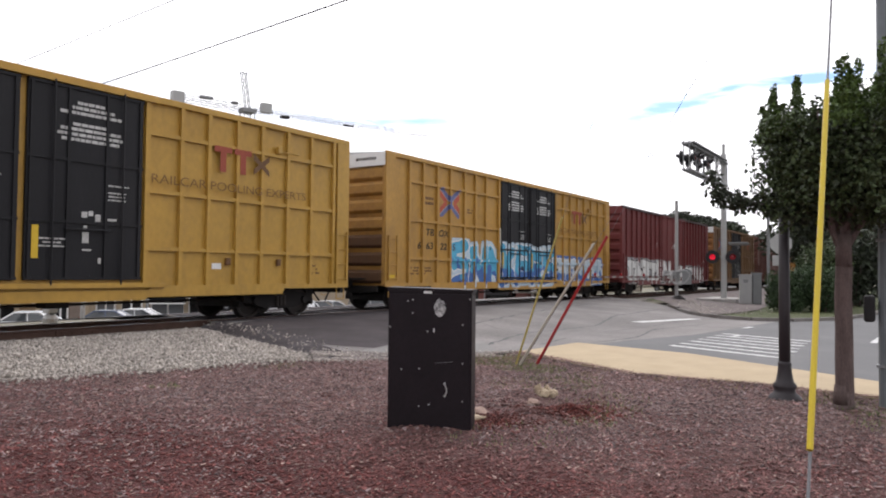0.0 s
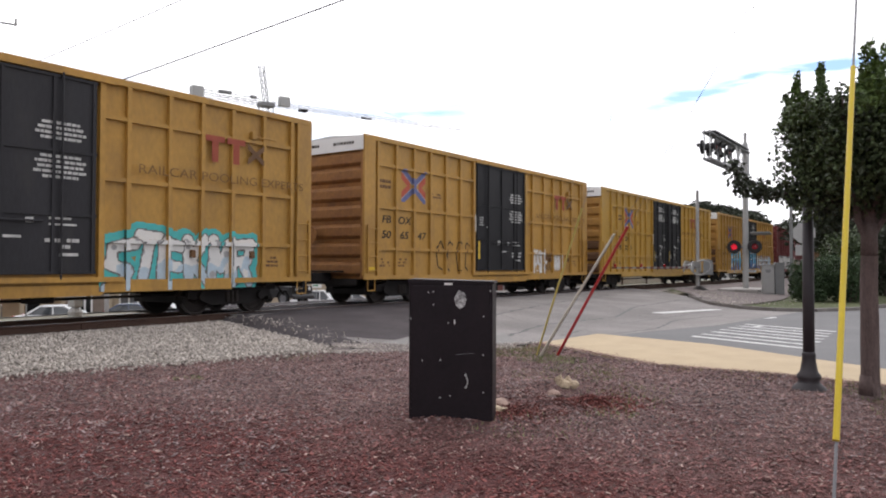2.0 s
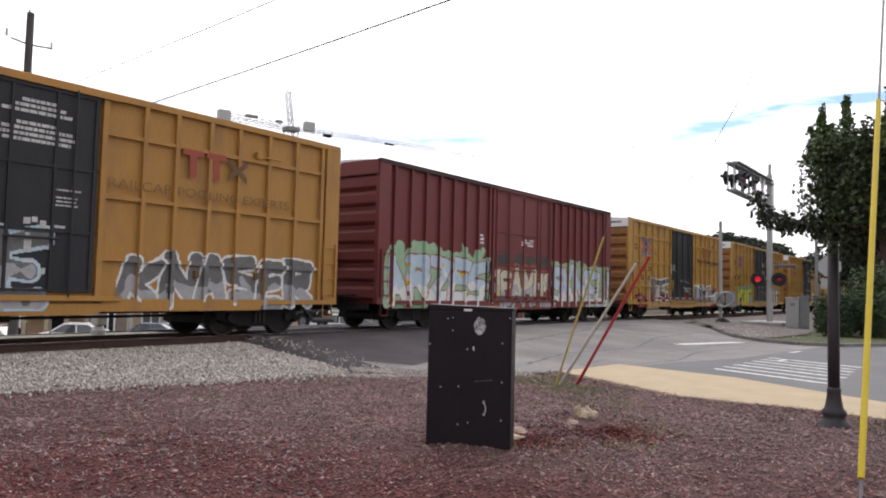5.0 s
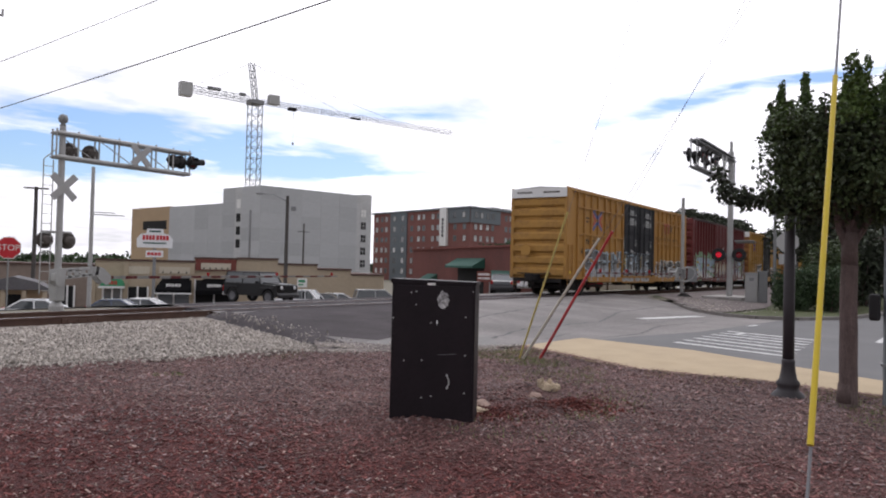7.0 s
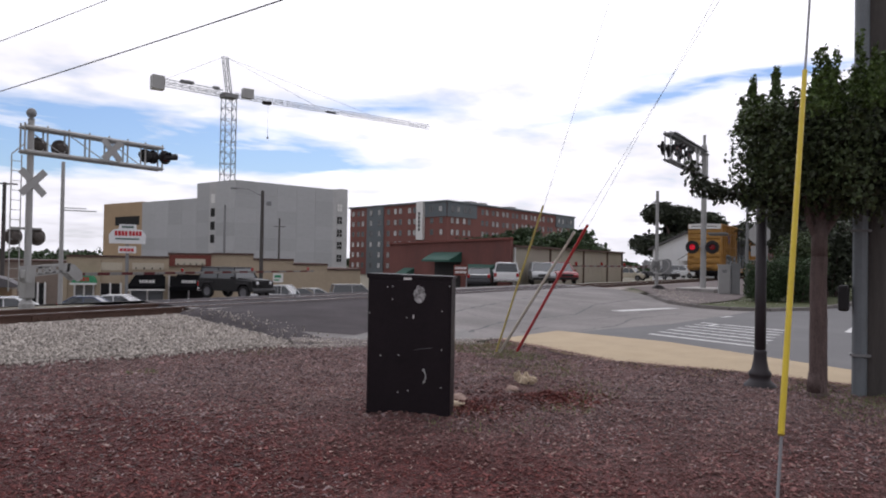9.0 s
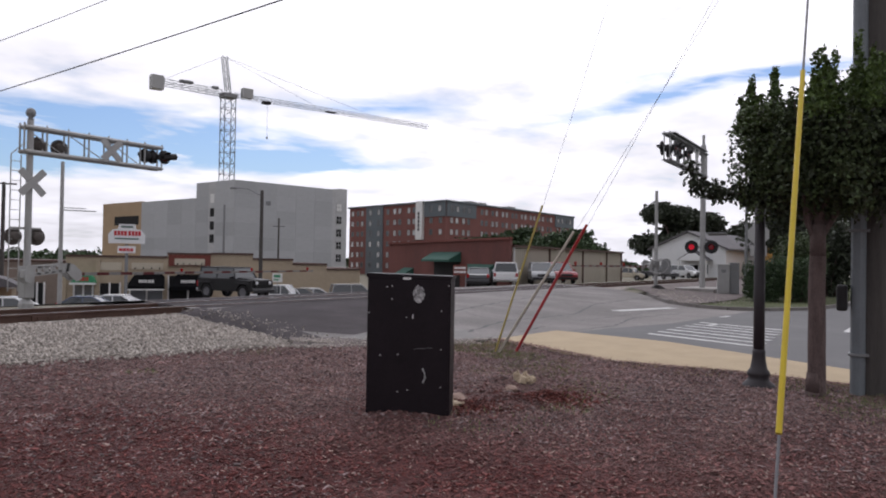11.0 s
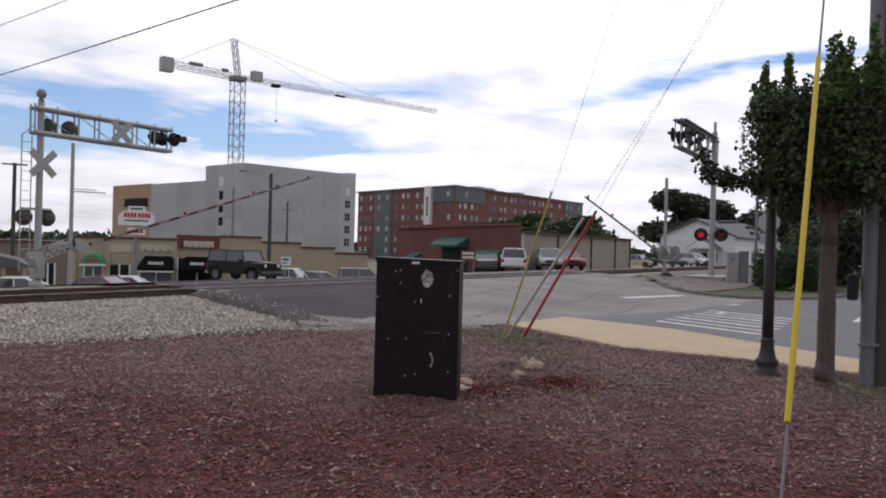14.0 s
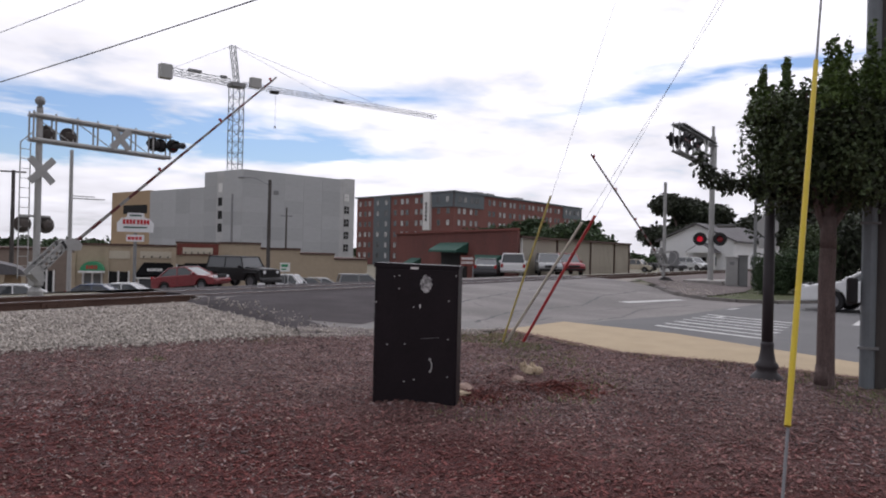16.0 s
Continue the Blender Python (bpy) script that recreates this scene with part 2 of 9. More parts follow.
M_EARTH = mat("dry earth and weeds", (0.15, 0.135, 0.10), 0.95, var=0.4, scale=0.3, fine=6, bump=0.5, dirt=(0.10, 0.13, 0.05), dirt_amt=0.4, dirt_scale=0.15)
M_LINE = mat("worn road paint", (0.55, 0.55, 0.54), 0.8, var=0.2, scale=3, fine=60, bump=0.1, dirt=(0.2, 0.2, 0.2), dirt_amt=0.55, dirt_scale=5)
M_RAIL = mat("rusty rail", (0.085, 0.048, 0.036), 0.8, var=0.35, scale=5, fine=60, bump=0.3)
M_RAILTOP = mat("polished railhead", (0.42, 0.41, 0.40), 0.35, metal=0.9, var=0.1, bump=0.05)
M_TIE = mat("creosoted tie", (0.055, 0.043, 0.036), 0.9, var=0.4, scale=4, fine=40, bump=0.6, stretch=(6, 1, 6))
M_YELLOW = mat("weathered yellow car paint", (0.405, 0.226, 0.047), 0.5, var=0.20, scale=0.8, fine=9, bump=0.06, dirt=(0.20, 0.115, 0.045), dirt_amt=0.44, dirt_scale=0.9, stretch=(1.2, 1.2, 0.7))
M_YELLOW_C = mat("cleaner yellow car paint", (0.43, 0.255, 0.047), 0.45, var=0.16, scale=0.7, fine=8, bump=0.06, dirt=(0.27, 0.16, 0.05), dirt_amt=0.34, dirt_scale=0.9, stretch=(1.1, 1.1, 0.8))
M_YELLOW_B = mat("faded yellow car paint", (0.38, 0.195, 0.045), 0.6, var=0.12, scale=0.8, fine=14, bump=0.06, dirt=(0.17, 0.09, 0.045), dirt_amt=0.42, dirt_scale=0.8, stretch=(1.6, 1.6, 0.5))
M_YEND = mat("sooty yellow car end", (0.40, 0.215, 0.05), 0.65, var=0.15, scale=1.0, fine=14, bump=0.1, dirt=(0.09, 0.045, 0.03), dirt_amt=0.55, dirt_scale=0.7)
M_YEND_R = mat("rusted yellow car end", (0.30, 0.140, 0.042), 0.7, var=0.3, scale=1.0, fine=14, bump=0.1, dirt=(0.085, 0.036, 0.026), dirt_amt=0.6, dirt_scale=0.7)
M_YEND_D = mat("grimy brown car end", (0.12, 0.060, 0.027), 0.75, var=0.35, scale=1.2, fine=14, bump=0.1, dirt=(0.05, 0.028, 0.022), dirt_amt=0.6, dirt_scale=0.9)
M_RED = mat("oxide red car paint", (0.140, 0.026, 0.026), 0.6, var=0.12, scale=0.9, fine=14, bump=0.06, dirt=(0.095, 0.035, 0.03), dirt_amt=0.35, dirt_scale=0.8, stretch=(1.6, 1.6, 0.5))
M_BROWN = mat("brown car paint", (0.11, 0.045, 0.035), 0.65, var=0.12, scale=0.9, fine=14, bump=0.06, dirt=(0.06, 0.03, 0.025), dirt_amt=0.35, dirt_scale=0.8)
M_DOOR = mat("black door paint", (0.0125, 0.0125, 0.0150), 0.55, var=0.35, scale=1.0, fine=16, bump=0.06, dirt=(0.026, 0.024, 0.024), dirt_amt=0.3, dirt_scale=1.0, spec=0.25, stretch=(1.6, 1.6, 0.4))
M_DOOR_E = mat("charcoal door paint", (0.019, 0.0185, 0.021), 0.55, var=0.35, scale=1.0, fine=16, bump=0.06, dirt=(0.036, 0.033, 0.032), dirt_amt=0.35, spec=0.25, stretch=(1.6, 1.6, 0.4))
M_DOOR_G = mat("dark grey door paint", (0.026, 0.026, 0.030), 0.55, var=0.3, scale=1.0, fine=16, bump=0.06, dirt=(0.045, 0.042, 0.040), dirt_amt=0.35, spec=0.25, stretch=(1.6, 1.6, 0.4))
M_UNDER = mat("underframe grime", (0.014, 0.012, 0.012), 0.85, var=0.35, scale=3, fine=30, bump=0.3)
M_WHEEL = mat("steel wheel", (0.030, 0.024, 0.022), 0.6, metal=0.3, var=0.3, scale=3, fine=30)
M_ROOF = mat("galvanised car roof", (0.55, 0.55, 0.55), 0.5, metal=0.2, var=0.15, scale=1.5, bump=0.08)
M_WHITE = mat("white paint", (0.72, 0.72, 0.71), 0.55, var=0.10, scale=2, fine=30, bump=0.05, dirt=(0.4, 0.38, 0.35), dirt_amt=0.2)
M_STENCIL = mat("worn white stencil paint", (0.46, 0.46, 0.45), 0.6, var=0.45, scale=7, fine=40, bump=0.02)
M_EMBLUE = mat("sun-faded blue paint", (0.115, 0.13, 0.27), 0.65, var=0.25, bump=0.03)
M_EMRED = mat("sun-faded red paint", (0.40, 0.085, 0.05), 0.65, var=0.25, bump=0.03)
M_PBLUE = mat("blue paint", (0.055, 0.135, 0.37), 0.6, var=0.15, bump=0.03)
M_PRED = mat("red paint", (0.42, 0.060, 0.045), 0.6, var=0.15, bump=0.03)
M_PFADED = mat("faded red paint", (0.29, 0.062, 0.034), 0.65, var=0.2, bump=0.03)
M_PBLACK = mat("black stencil paint", (0.024, 0.018, 0.013), 0.65, var=0.2, bump=0.03)
M_FAINT = mat("faint brown lettering paint", (0.20, 0.108, 0.032), 0.65, var=0.4, scale=4, bump=0.03)
# yellow paint with grime, its base darkened to hold distant shade
M_YELLOW_D = mat("shaded grimy yellow car paint", (0.17, 0.092, 0.042), 0.7, var=0.2, scale=0.8, fine=14, bump=0.06, dirt=(0.07, 0.045, 0.035), dirt_amt=0.45, dirt_scale=0.8, stretch=(1.6, 1.6, 0.5))
M_MARK = mat("faded black lettering paint", (0.050, 0.034, 0.018), 0.65, var=0.5, scale=5, bump=0.03)
M_CHORD = mat("dark oxide roof edge", (0.040, 0.014, 0.014), 0.7, var=0.3, bump=0.05)
M_PBDARK = mat("dark brown lettering paint", (0.060, 0.030, 0.018), 0.65, var=0.25, bump=0.03)
M_PBROWN = mat("worn stencil paint", (0.13, 0.066, 0.028), 0.65, var=0.2, bump=0.03)
M_SLATE = mat("pale blue spray paint", (0.42, 0.52, 0.60), 0.6, var=0.15, bump=0.03)
M_SKYB = mat("bright blue spray paint", (0.08, 0.36, 0.55), 0.6, var=0.2, bump=0.03)
M_LIME = mat("lime spray paint", (0.50, 0.54, 0.05), 0.6, var=0.15, bump=0.03)
M_TEAL = mat("teal spray paint", (0.07, 0.42, 0.42), 0.6, var=0.15, bump=0.03)
M_MINT = mat("mint spray paint", (0.28, 0.42, 0.27), 0.6, var=0.2, bump=0.03)
M_MURK = mat("murky overspray", (0.055, 0.045, 0.036), 0.7, var=0.5, scale=2, bump=0.03)
M_CREAMSP = mat("cream spray paint", (0.52, 0.48, 0.36), 0.6, var=0.2, bump=0.03)
M_STEELSP = mat("mid grey spray paint", (0.20, 0.20, 0.205), 0.6, var=0.3, bump=0.03)
M_SPRAYG = mat("grey spray paint", (0.34, 0.34, 0.35), 0.6, var=0.2, bump=0.03)
M_GREYSP = mat("dark grey spray paint", (0.13, 0.13, 0.13), 0.6, var=0.3, bump=0.03)
M_SPRAYW = mat("white spray paint", (0.66, 0.66, 0.65), 0.6, var=0.1, bump=0.03)
M_SAFETY = mat("yellow safety paint", (0.62, 0.42, 0.03), 0.6, var=0.1, bump=0.03)
M_GALV = mat("weathered aluminium", (0.37, 0.37, 0.365), 0.55, metal=0.25, var=0.12, scale=3, fine=30, bump=0.05, dirt=(0.27, 0.26, 0.25), dirt_amt=0.3)
M_GALV_D = mat("dull grey steel", (0.22, 0.225, 0.23), 0.6, metal=0.2, var=0.15, scale=3, fine=30, bump=0.05)
M_BLACK = mat("black sheet metal", (0.0135, 0.0095, 0.0125), 0.5, var=0.3, scale=2.5, fine=30, bump=0.05, dirt=(0.024, 0.018, 0.020), dirt_amt=0.3, dirt_scale=2.0, spec=0.2)
M_MATTE = mat("matte black", (0.020, 0.019, 0.021), 0.7, var=0.2, bump=0.05)
M_LAMP = mat("dark bronze lamp post", (0.035, 0.030, 0.034), 0.55, var=0.2, scale=4, bump=0.1)
M_YGUARD = mat("yellow plastic guard", (0.56, 0.42, 0.02), 0.45, var=0.08, scale=4, bump=0.03, dirt=(0.42, 0.32, 0.05), dirt_amt=0.2, dirt_scale=6)
M_YGUARD_D = mat("faded yellow guard", (0.44, 0.36, 0.10), 0.55, var=0.12, scale=4, bump=0.03)
M_WGUARD = mat("faded grey guard", (0.50, 0.47, 0.40), 0.6, var=0.12, scale=4, bump=0.03)
M_RGUARD = mat("red plastic guard", (0.36, 0.022, 0.025), 0.45, var=0.12, scale=4, bump=0.03)
M_WIRE = mat("steel strand", (0.20, 0.20, 0.21), 0.55, metal=0.4, var=0.1, bump=0)
M_CABLE = mat("black cable", (0.03, 0.03, 0.032), 0.6, var=0.1, bump=0)
M_BARK = mat("tree bark", (0.13, 0.094, 0.088), 0.95, var=0.4, scale=5, fine=40, bump=0.9, dist=0.02, stretch=(3, 3, 0.6))
M_POLE = mat("treated wood pole", (0.070, 0.064, 0.060), 0.9, var=0.35, scale=3, fine=30, bump=0.5, stretch=(5, 5, 0.4))
M_LEAF_Y = mat("young leaf", (0.068, 0.112, 0.024), 0.6, var=0.25, scale=2, fine=20, bump=0.1, per_piece=0.5)
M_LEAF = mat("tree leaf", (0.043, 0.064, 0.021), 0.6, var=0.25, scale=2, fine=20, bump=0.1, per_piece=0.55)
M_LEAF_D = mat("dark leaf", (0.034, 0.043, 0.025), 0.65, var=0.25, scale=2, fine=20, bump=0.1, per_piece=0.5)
M_LEAF_FAR = mat("far leaf", (0.040, 0.068, 0.028), 0.7, var=0.3, scale=0.5, fine=4, bump=0.2, per_piece=0.45)
M_PANEL = mat("grey wall panel", (0.415, 0.425, 0.44), 0.9, var=0.08, scale=0.15, fine=1.5, bump=0.1, dirt=(0.35, 0.36, 0.37), dirt_amt=0.3, dirt_scale=0.1, per_piece=0.09)
M_GREYB = mat("bare grey concrete wall", (0.475, 0.48, 0.487), 0.9, var=0.17, scale=0.10, fine=1.2, bump=0.1, dirt=(0.33, 0.335, 0.34), dirt_amt=0.35, dirt_scale=0.08, stretch=(1, 1, 2.5))
M_TANB = mat("tan stucco", (0.40, 0.29, 0.185), 0.9, var=0.1, scale=0.3, fine=3, bump=0.1)
M_BEIGE = mat("beige stucco", (0.40, 0.33, 0.24), 0.9, var=0.1, scale=0.3, fine=3, bump=0.1, dirt=(0.30, 0.25, 0.19), dirt_amt=0.3, dirt_scale=0.3)
M_BRICK = mat("red brick wall", (0.14, 0.050, 0.042), 0.9, var=0.3, scale=0.3, fine=7, bump=0.2, dirt=(0.075, 0.036, 0.034), dirt_amt=0.4, dirt_scale=0.35, stretch=(1, 1, 0.6))
M_BRICK_A = mat("apartment brick", (0.195, 0.083, 0.072), 0.9, var=0.15, scale=0.3, fine=5, bump=0.2)
M_SIDING = mat("slate grey siding", (0.13, 0.15, 0.165), 0.8, var=0.12, scale=0.3, fine=5, bump=0.1)
M_METALW = mat("beige metal siding", (0.44, 0.405, 0.34), 0.7, var=0.07, scale=0.5, fine=6, bump=0.05, dirt=(0.33, 0.29, 0.23), dirt_amt=0.25, dirt_scale=0.4)
M_DKBROWN = mat("dark brown trim", (0.085, 0.05, 0.04), 0.8, var=0.15, bump=0.05)
M_MAROON = mat("maroon fascia", (0.16, 0.045, 0.035), 0.8, var=0.15, bump=0.05)
M_GREEN = mat("green canvas awning", (0.025, 0.085, 0.065), 0.8, var=0.15, scale=2, bump=0.1)
M_GREEN_B = mat("bright green awning", (0.05, 0.26, 0.13), 0.8, var=0.15, scale=2, bump=0.1)
M_SHINGLE = mat("grey shingle roof", (0.115, 0.11, 0.115), 0.9, var=0.2, scale=1, fine=8, bump=0.3)
M_CLAP = mat("white clapboard", (0.74, 0.75, 0.76), 0.7, var=0.06, scale=0.6, fine=6, bump=0.1)
M_GATEW = mat("dull white gate sheeting", (0.22, 0.21, 0.20), 0.7, var=0.2, bump=0.03)
M_GATER = mat("dull red gate sheeting", (0.095, 0.018, 0.018), 0.7, var=0.2, bump=0.03)
M_SIGNPALE = mat("pale sign board", (0.50, 0.45, 0.36), 0.8, var=0.1, bump=0.05)
M_WINDOW = glass_mat("window glass", (0.10, 0.115, 0.13), 0.1)
# reflected sky is put into the pane's pale colour
M_SKYPANE = mat("pane with painted sky reflection", (0.62, 0.63, 0.64), 0.7, var=0.15, scale=0.5, fine=3, bump=0, per_piece=0.35)
# near-black stands in for the shade inside openings and shopfronts
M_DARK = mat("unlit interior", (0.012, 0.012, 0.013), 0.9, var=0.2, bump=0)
M_GLASS = glass_mat("car glass")
M_TYRE = mat("tyre rubber", (0.016, 0.016, 0.017), 0.85, var=0.2, scale=8, bump=0.2)
M_RIM = mat("alloy rim", (0.16, 0.16, 0.17), 0.4, metal=0.7, var=0.1, bump=0)
M_CHROME = mat("bright trim", (0.55, 0.55, 0.56), 0.25, metal=0.9, var=0.05, bump=0)
M_HEADL = mat("headlamp lens", (0.65, 0.66, 0.68), 0.15, var=0.05, bump=0)
M_TAILL = mat("tail lamp lens", (0.32, 0.01, 0.012), 0.2, var=0.05, bump=0)
M_REDLIT = glow_mat("lit red signal lens", (0.8, 0.015, 0.04), 0.4)
M_REDDIM = glow_mat("dim red signal lens", (0.22, 0.010, 0.016), 0.10)
M_REDOFF = mat("unlit red signal lens", (0.10, 0.008, 0.010), 0.2, var=0.1, bump=0)
M_DISC = mat("weathered signal back", (0.085, 0.073, 0.066), 0.7, var=0.3, scale=6, bump=0.05)
M_AWNB = mat("black awning canvas", (0.006, 0.006, 0.007), 0.95, var=0.2, scale=2, bump=0.1, spec=0.1)
M_STUMP = mat("bleached broken wood", (0.40, 0.32, 0.225), 0.9, var=0.35, scale=6, fine=40, bump=0.6, stretch=(3, 3, 0.6))
M_ROCK = mat("pale sandstone", (0.27, 0.185, 0.15), 0.9, var=0.25, scale=5, fine=40, bump=0.5)
M_SIGNRED = mat("red sign sheet", (0.50, 0.02, 0.03), 0.5, var=0.06, bump=0)


def paint(name, c, coat=0.6):
    return mat(name, c, 0.3, var=0.05, scale=2, fine=20, bump=0, coat=coat, dirt=(c[0] * .7 + .03, c[1] * .7 + .03, c[2] * .7 + .03), dirt_amt=0.2)


# ---- building helpers ----
def box(bm, c, s, rz=0.0, bevel=0.0, m=None):
    """A box of size s round c, turned rz degrees about z."""
    t = (m or Matrix.Identity(4)) @ Matrix.Translation(c) @ Matrix.Rotation(radians(rz), 4, "Z") @ Matrix.Diagonal((*s, 1))
    v = bmesh.ops.create_cube(bm, size=1.0, matrix=t)["verts"]
    if bevel:
        e = list({e for q in v for e in q.link_edges})
        bmesh.ops.bevel(bm, geom=e, offset=bevel, segments=2, affect="EDGES", profile=0.5)


def span(bm, a, b, m=None, bevel=0.0):
    """A box between two corners."""
    c = [(p + q) / 2 for p, q in zip(a, b)]
    box(bm, c, [abs(q - p) for p, q in zip(a, b)], m=m, bevel=bevel)


def rod(bm, a, b, r, r2=None, seg=8, caps=True):
    a, b = Vector(a), Vector(b)
    d = b - a
    q = d.to_track_quat("Z", "Y").to_matrix().to_4x4()
    bmesh.ops.create_cone(bm, cap_ends=caps, segments=seg, radius1=r, radius2=r if r2 is None else r2, depth=d.length,
                          matrix=Matrix.Translation((a + b) / 2) @ q)


def tube(bm, pts, r, seg=6):
    """One unbroken tube along a line of points."""
    pts = [Vector(p) for p in pts]
    rings = []
    for i, p in enumerate(pts):
        d = (pts[min(i + 1, len(pts) - 1)] - pts[max(i - 1, 0)]).normalized()
        a = d.orthogonal().normalized() if not rings else (ref - d * ref.dot(d)).normalized()
        ref = a
        b = d.cross(a)
        rings.append([bm.verts.new(p + (a * math.cos(2 * math.pi * k / seg) + b * math.sin(2 * math.pi * k / seg)) * r) for k in range(seg)])
    for p, q in zip(rings, rings[1:]):
        for k in range(seg):
            bm.faces.new((p[k], p[(k + 1) % seg], q[(k + 1) % seg], q[k]))
    bm.faces.new(rings[0][::-1])
    bm.faces.new(rings[-1])


def lathe(bm, prof, seg=16, m=None, caps=True):
    """A turned shape about z from (radius, height) pairs."""
    m = m or Matrix.Identity(4)
    rings = []
    for r, z in prof:
        rings.append([bm.verts.new(m @ Vector((r * math.cos(2 * math.pi * i / seg), r * math.sin(2 * math.pi * i / seg), z))) for i in range(seg)])
    for p, q in zip(rings, rings[1:]):
        for i in range(seg):
            bm.faces.new((p[i], p[(i + 1) % seg], q[(i + 1) % seg], q[i]))
    if caps:
        bm.faces.new(rings[0][::-1])
        bm.faces.new(rings[-1])


def prism(bm, poly, y0, y1, m=None):
    """A polygon of (x, z) pulled from y0 to y1."""
    m = m or Matrix.Identity(4)
    a = [bm.verts.new(m @ Vector((x, y0, z))) for x, z in poly]
    b = [bm.verts.new(m @ Vector((x, y1, z))) for x, z in poly]
    bm.faces.new(a)
    bm.faces.new(b[::-1])
    for i in range(len(a)):
        j = (i + 1) % len(a)
        bm.faces.new((a[j], a[i], b[i], b[j]))


def slab(bm, poly, z0, z1):
    """A polygon of (x, y) raised from z0 to z1; z1 may be a function of x, y."""
    top = [bm.verts.new((x, y, z1(x, y) if callable(z1) else z1)) for x, y in poly]
    bot = [bm.verts.new((x, y, z0)) for x, y in poly]
    bm.faces.new(top)
    bm.faces.new(bot[::-1])
    for i in range(len(top)):
        j = (i + 1) % len(top)
        bm.faces.new((top[i], bot[i], bot[j], top[j]))


def mesh_of(bm, name, material, smooth=False):
    me = bpy.data.meshes.new(name)
    bmesh.ops.recalc_face_normals(bm, faces=bm.faces)
    bm.to_mesh(me)
    bm.free()
    for k in material if isinstance(material, (list, tuple)) else (material,):
        me.materials.append(k)
    if smooth:
        for p in me.polygons:
            p.use_smooth = True
    return me


def part(name, bm, material, parent=None, label="", smooth=False):
    """Links a bmesh as one mesh object, under a thing or a part where a parent is given."""
    ob = new(name, mesh_of(bm, name, material, smooth))
    ob.parent = parent
    # marks and coils too small to pick apart singly
    return tagged(ob, label, kind="stuff" if name in ("stencil", "door_stencil", "sign_mark", "spring_nest", "insulator", "label_plate", "emblem", "placard", "tag", "graffiti", "paint_patch") else "")


def piece(name, mesh, parent, m=None):
    ob = new(name, mesh)
    ob.parent = parent
    if m is not None:
        ob.matrix_basis = m
    return ob


def thing(name, m, label, category, group="", kind=""):
    ob = new(name)
    ob.empty_display_size = 0.2
    ob.matrix_basis = m
    return tagged(ob, label, category, group, kind)


def words(body, size, material, parent, m, name="lettering", depth=0.002, shear=0.0, xs=1.0, bold=0.0):
    """Lettering in the built-in font as a thin mesh; m places its middle, facing -y."""
    cu = bpy.data.curves.new("letters", "FONT")
    cu.body, cu.size, cu.extrude, cu.shear = body, size, depth, shear
    cu.align_x, cu.align_y = "CENTER", "CENTER"
    tmp = bpy.data.objects.new("letters", cu)
    scene.collection.objects.link(tmp)
    dg = bpy.context.evaluated_depsgraph_get()
    me = bpy.data.meshes.new_from_object(tmp.evaluated_get(dg))
    bpy.data.objects.remove(tmp)
    bpy.data.curves.remove(cu)
    me.transform(Matrix.Rotation(radians(90), 4, "X") @ Matrix.Diagonal((xs, 1, 1, 1)))
    if bold:
        # a second, shifted pass thickens the strokes
        bm = bmesh.new()
        bm.from_mesh(me)
        for dx, dy, dz in ((bold, -0.0011, 0.0), (bold * 0.5, -0.0022, bold * 0.6)):
            other = me.copy()
            other.transform(Matrix.Translation((dx, dy, dz)))
            bm.from_mesh(other)
            bpy.data.meshes.remove(other)
        bm.to_mesh(me)
        bm.free()
    me.materials.clear()
    me.materials.append(material)
    return tagged(piece(name, me, parent, m), kind="stuff")


def heights(x, y):
    """The lie of the land: a low verge, the rise to the track, the fall beyond it."""
    def ss(a, b, v):
        v = min(1.0, max(0.0, (v - a) / (b - a)))
        return v * v * (3 - 2 * v)
    z = 0.29 * ss(7.0, 13.6, y)
    if y > 18.2:
        z = 0.29 - 0.068 * (min(y, 34.0) - 18.2)
    if y > 34.0:
        z -= 1.45 * ss(33.0, 42.0, y) + 0.025 * (min(y, 66.0) - 34.0)
    return z


# ---- ground, road, track ----
RAIL_Z = 0.32
M_KERB = mat("dirty kerb concrete", (0.19, 0.175, 0.165), 0.9, var=0.3, scale=1.2, fine=50, bump=0.3, dirt=(0.09, 0.08, 0.075), dirt_amt=0.45)
M_GRAVEL = mat("trodden brown gravel", (0.125, 0.103, 0.098), 0.95, var=0.4, scale=0.8, fine=20, bump=0.6, dist=0.03, dirt=(0.19, 0.165, 0.15), dirt_amt=0.35, dirt_scale=1.4)
TRACK_Y = 15.9


def bed(x, y):
    """Top of the ballast bed."""
    edge = 12.3 - 0.12 * (x + 8) if x < 5.2 else 10.75 - 0.42 * (x - 5.2)
    edge = max(edge, 9.0)
    if y < 13.6:
        return 0.012 + 0.138 * min(1.0, max(0.0, (y - edge) / (13.6 - edge)))
    return 0.15 if y < 18.3 else 0.15 - 0.12 * (y - 18.3)


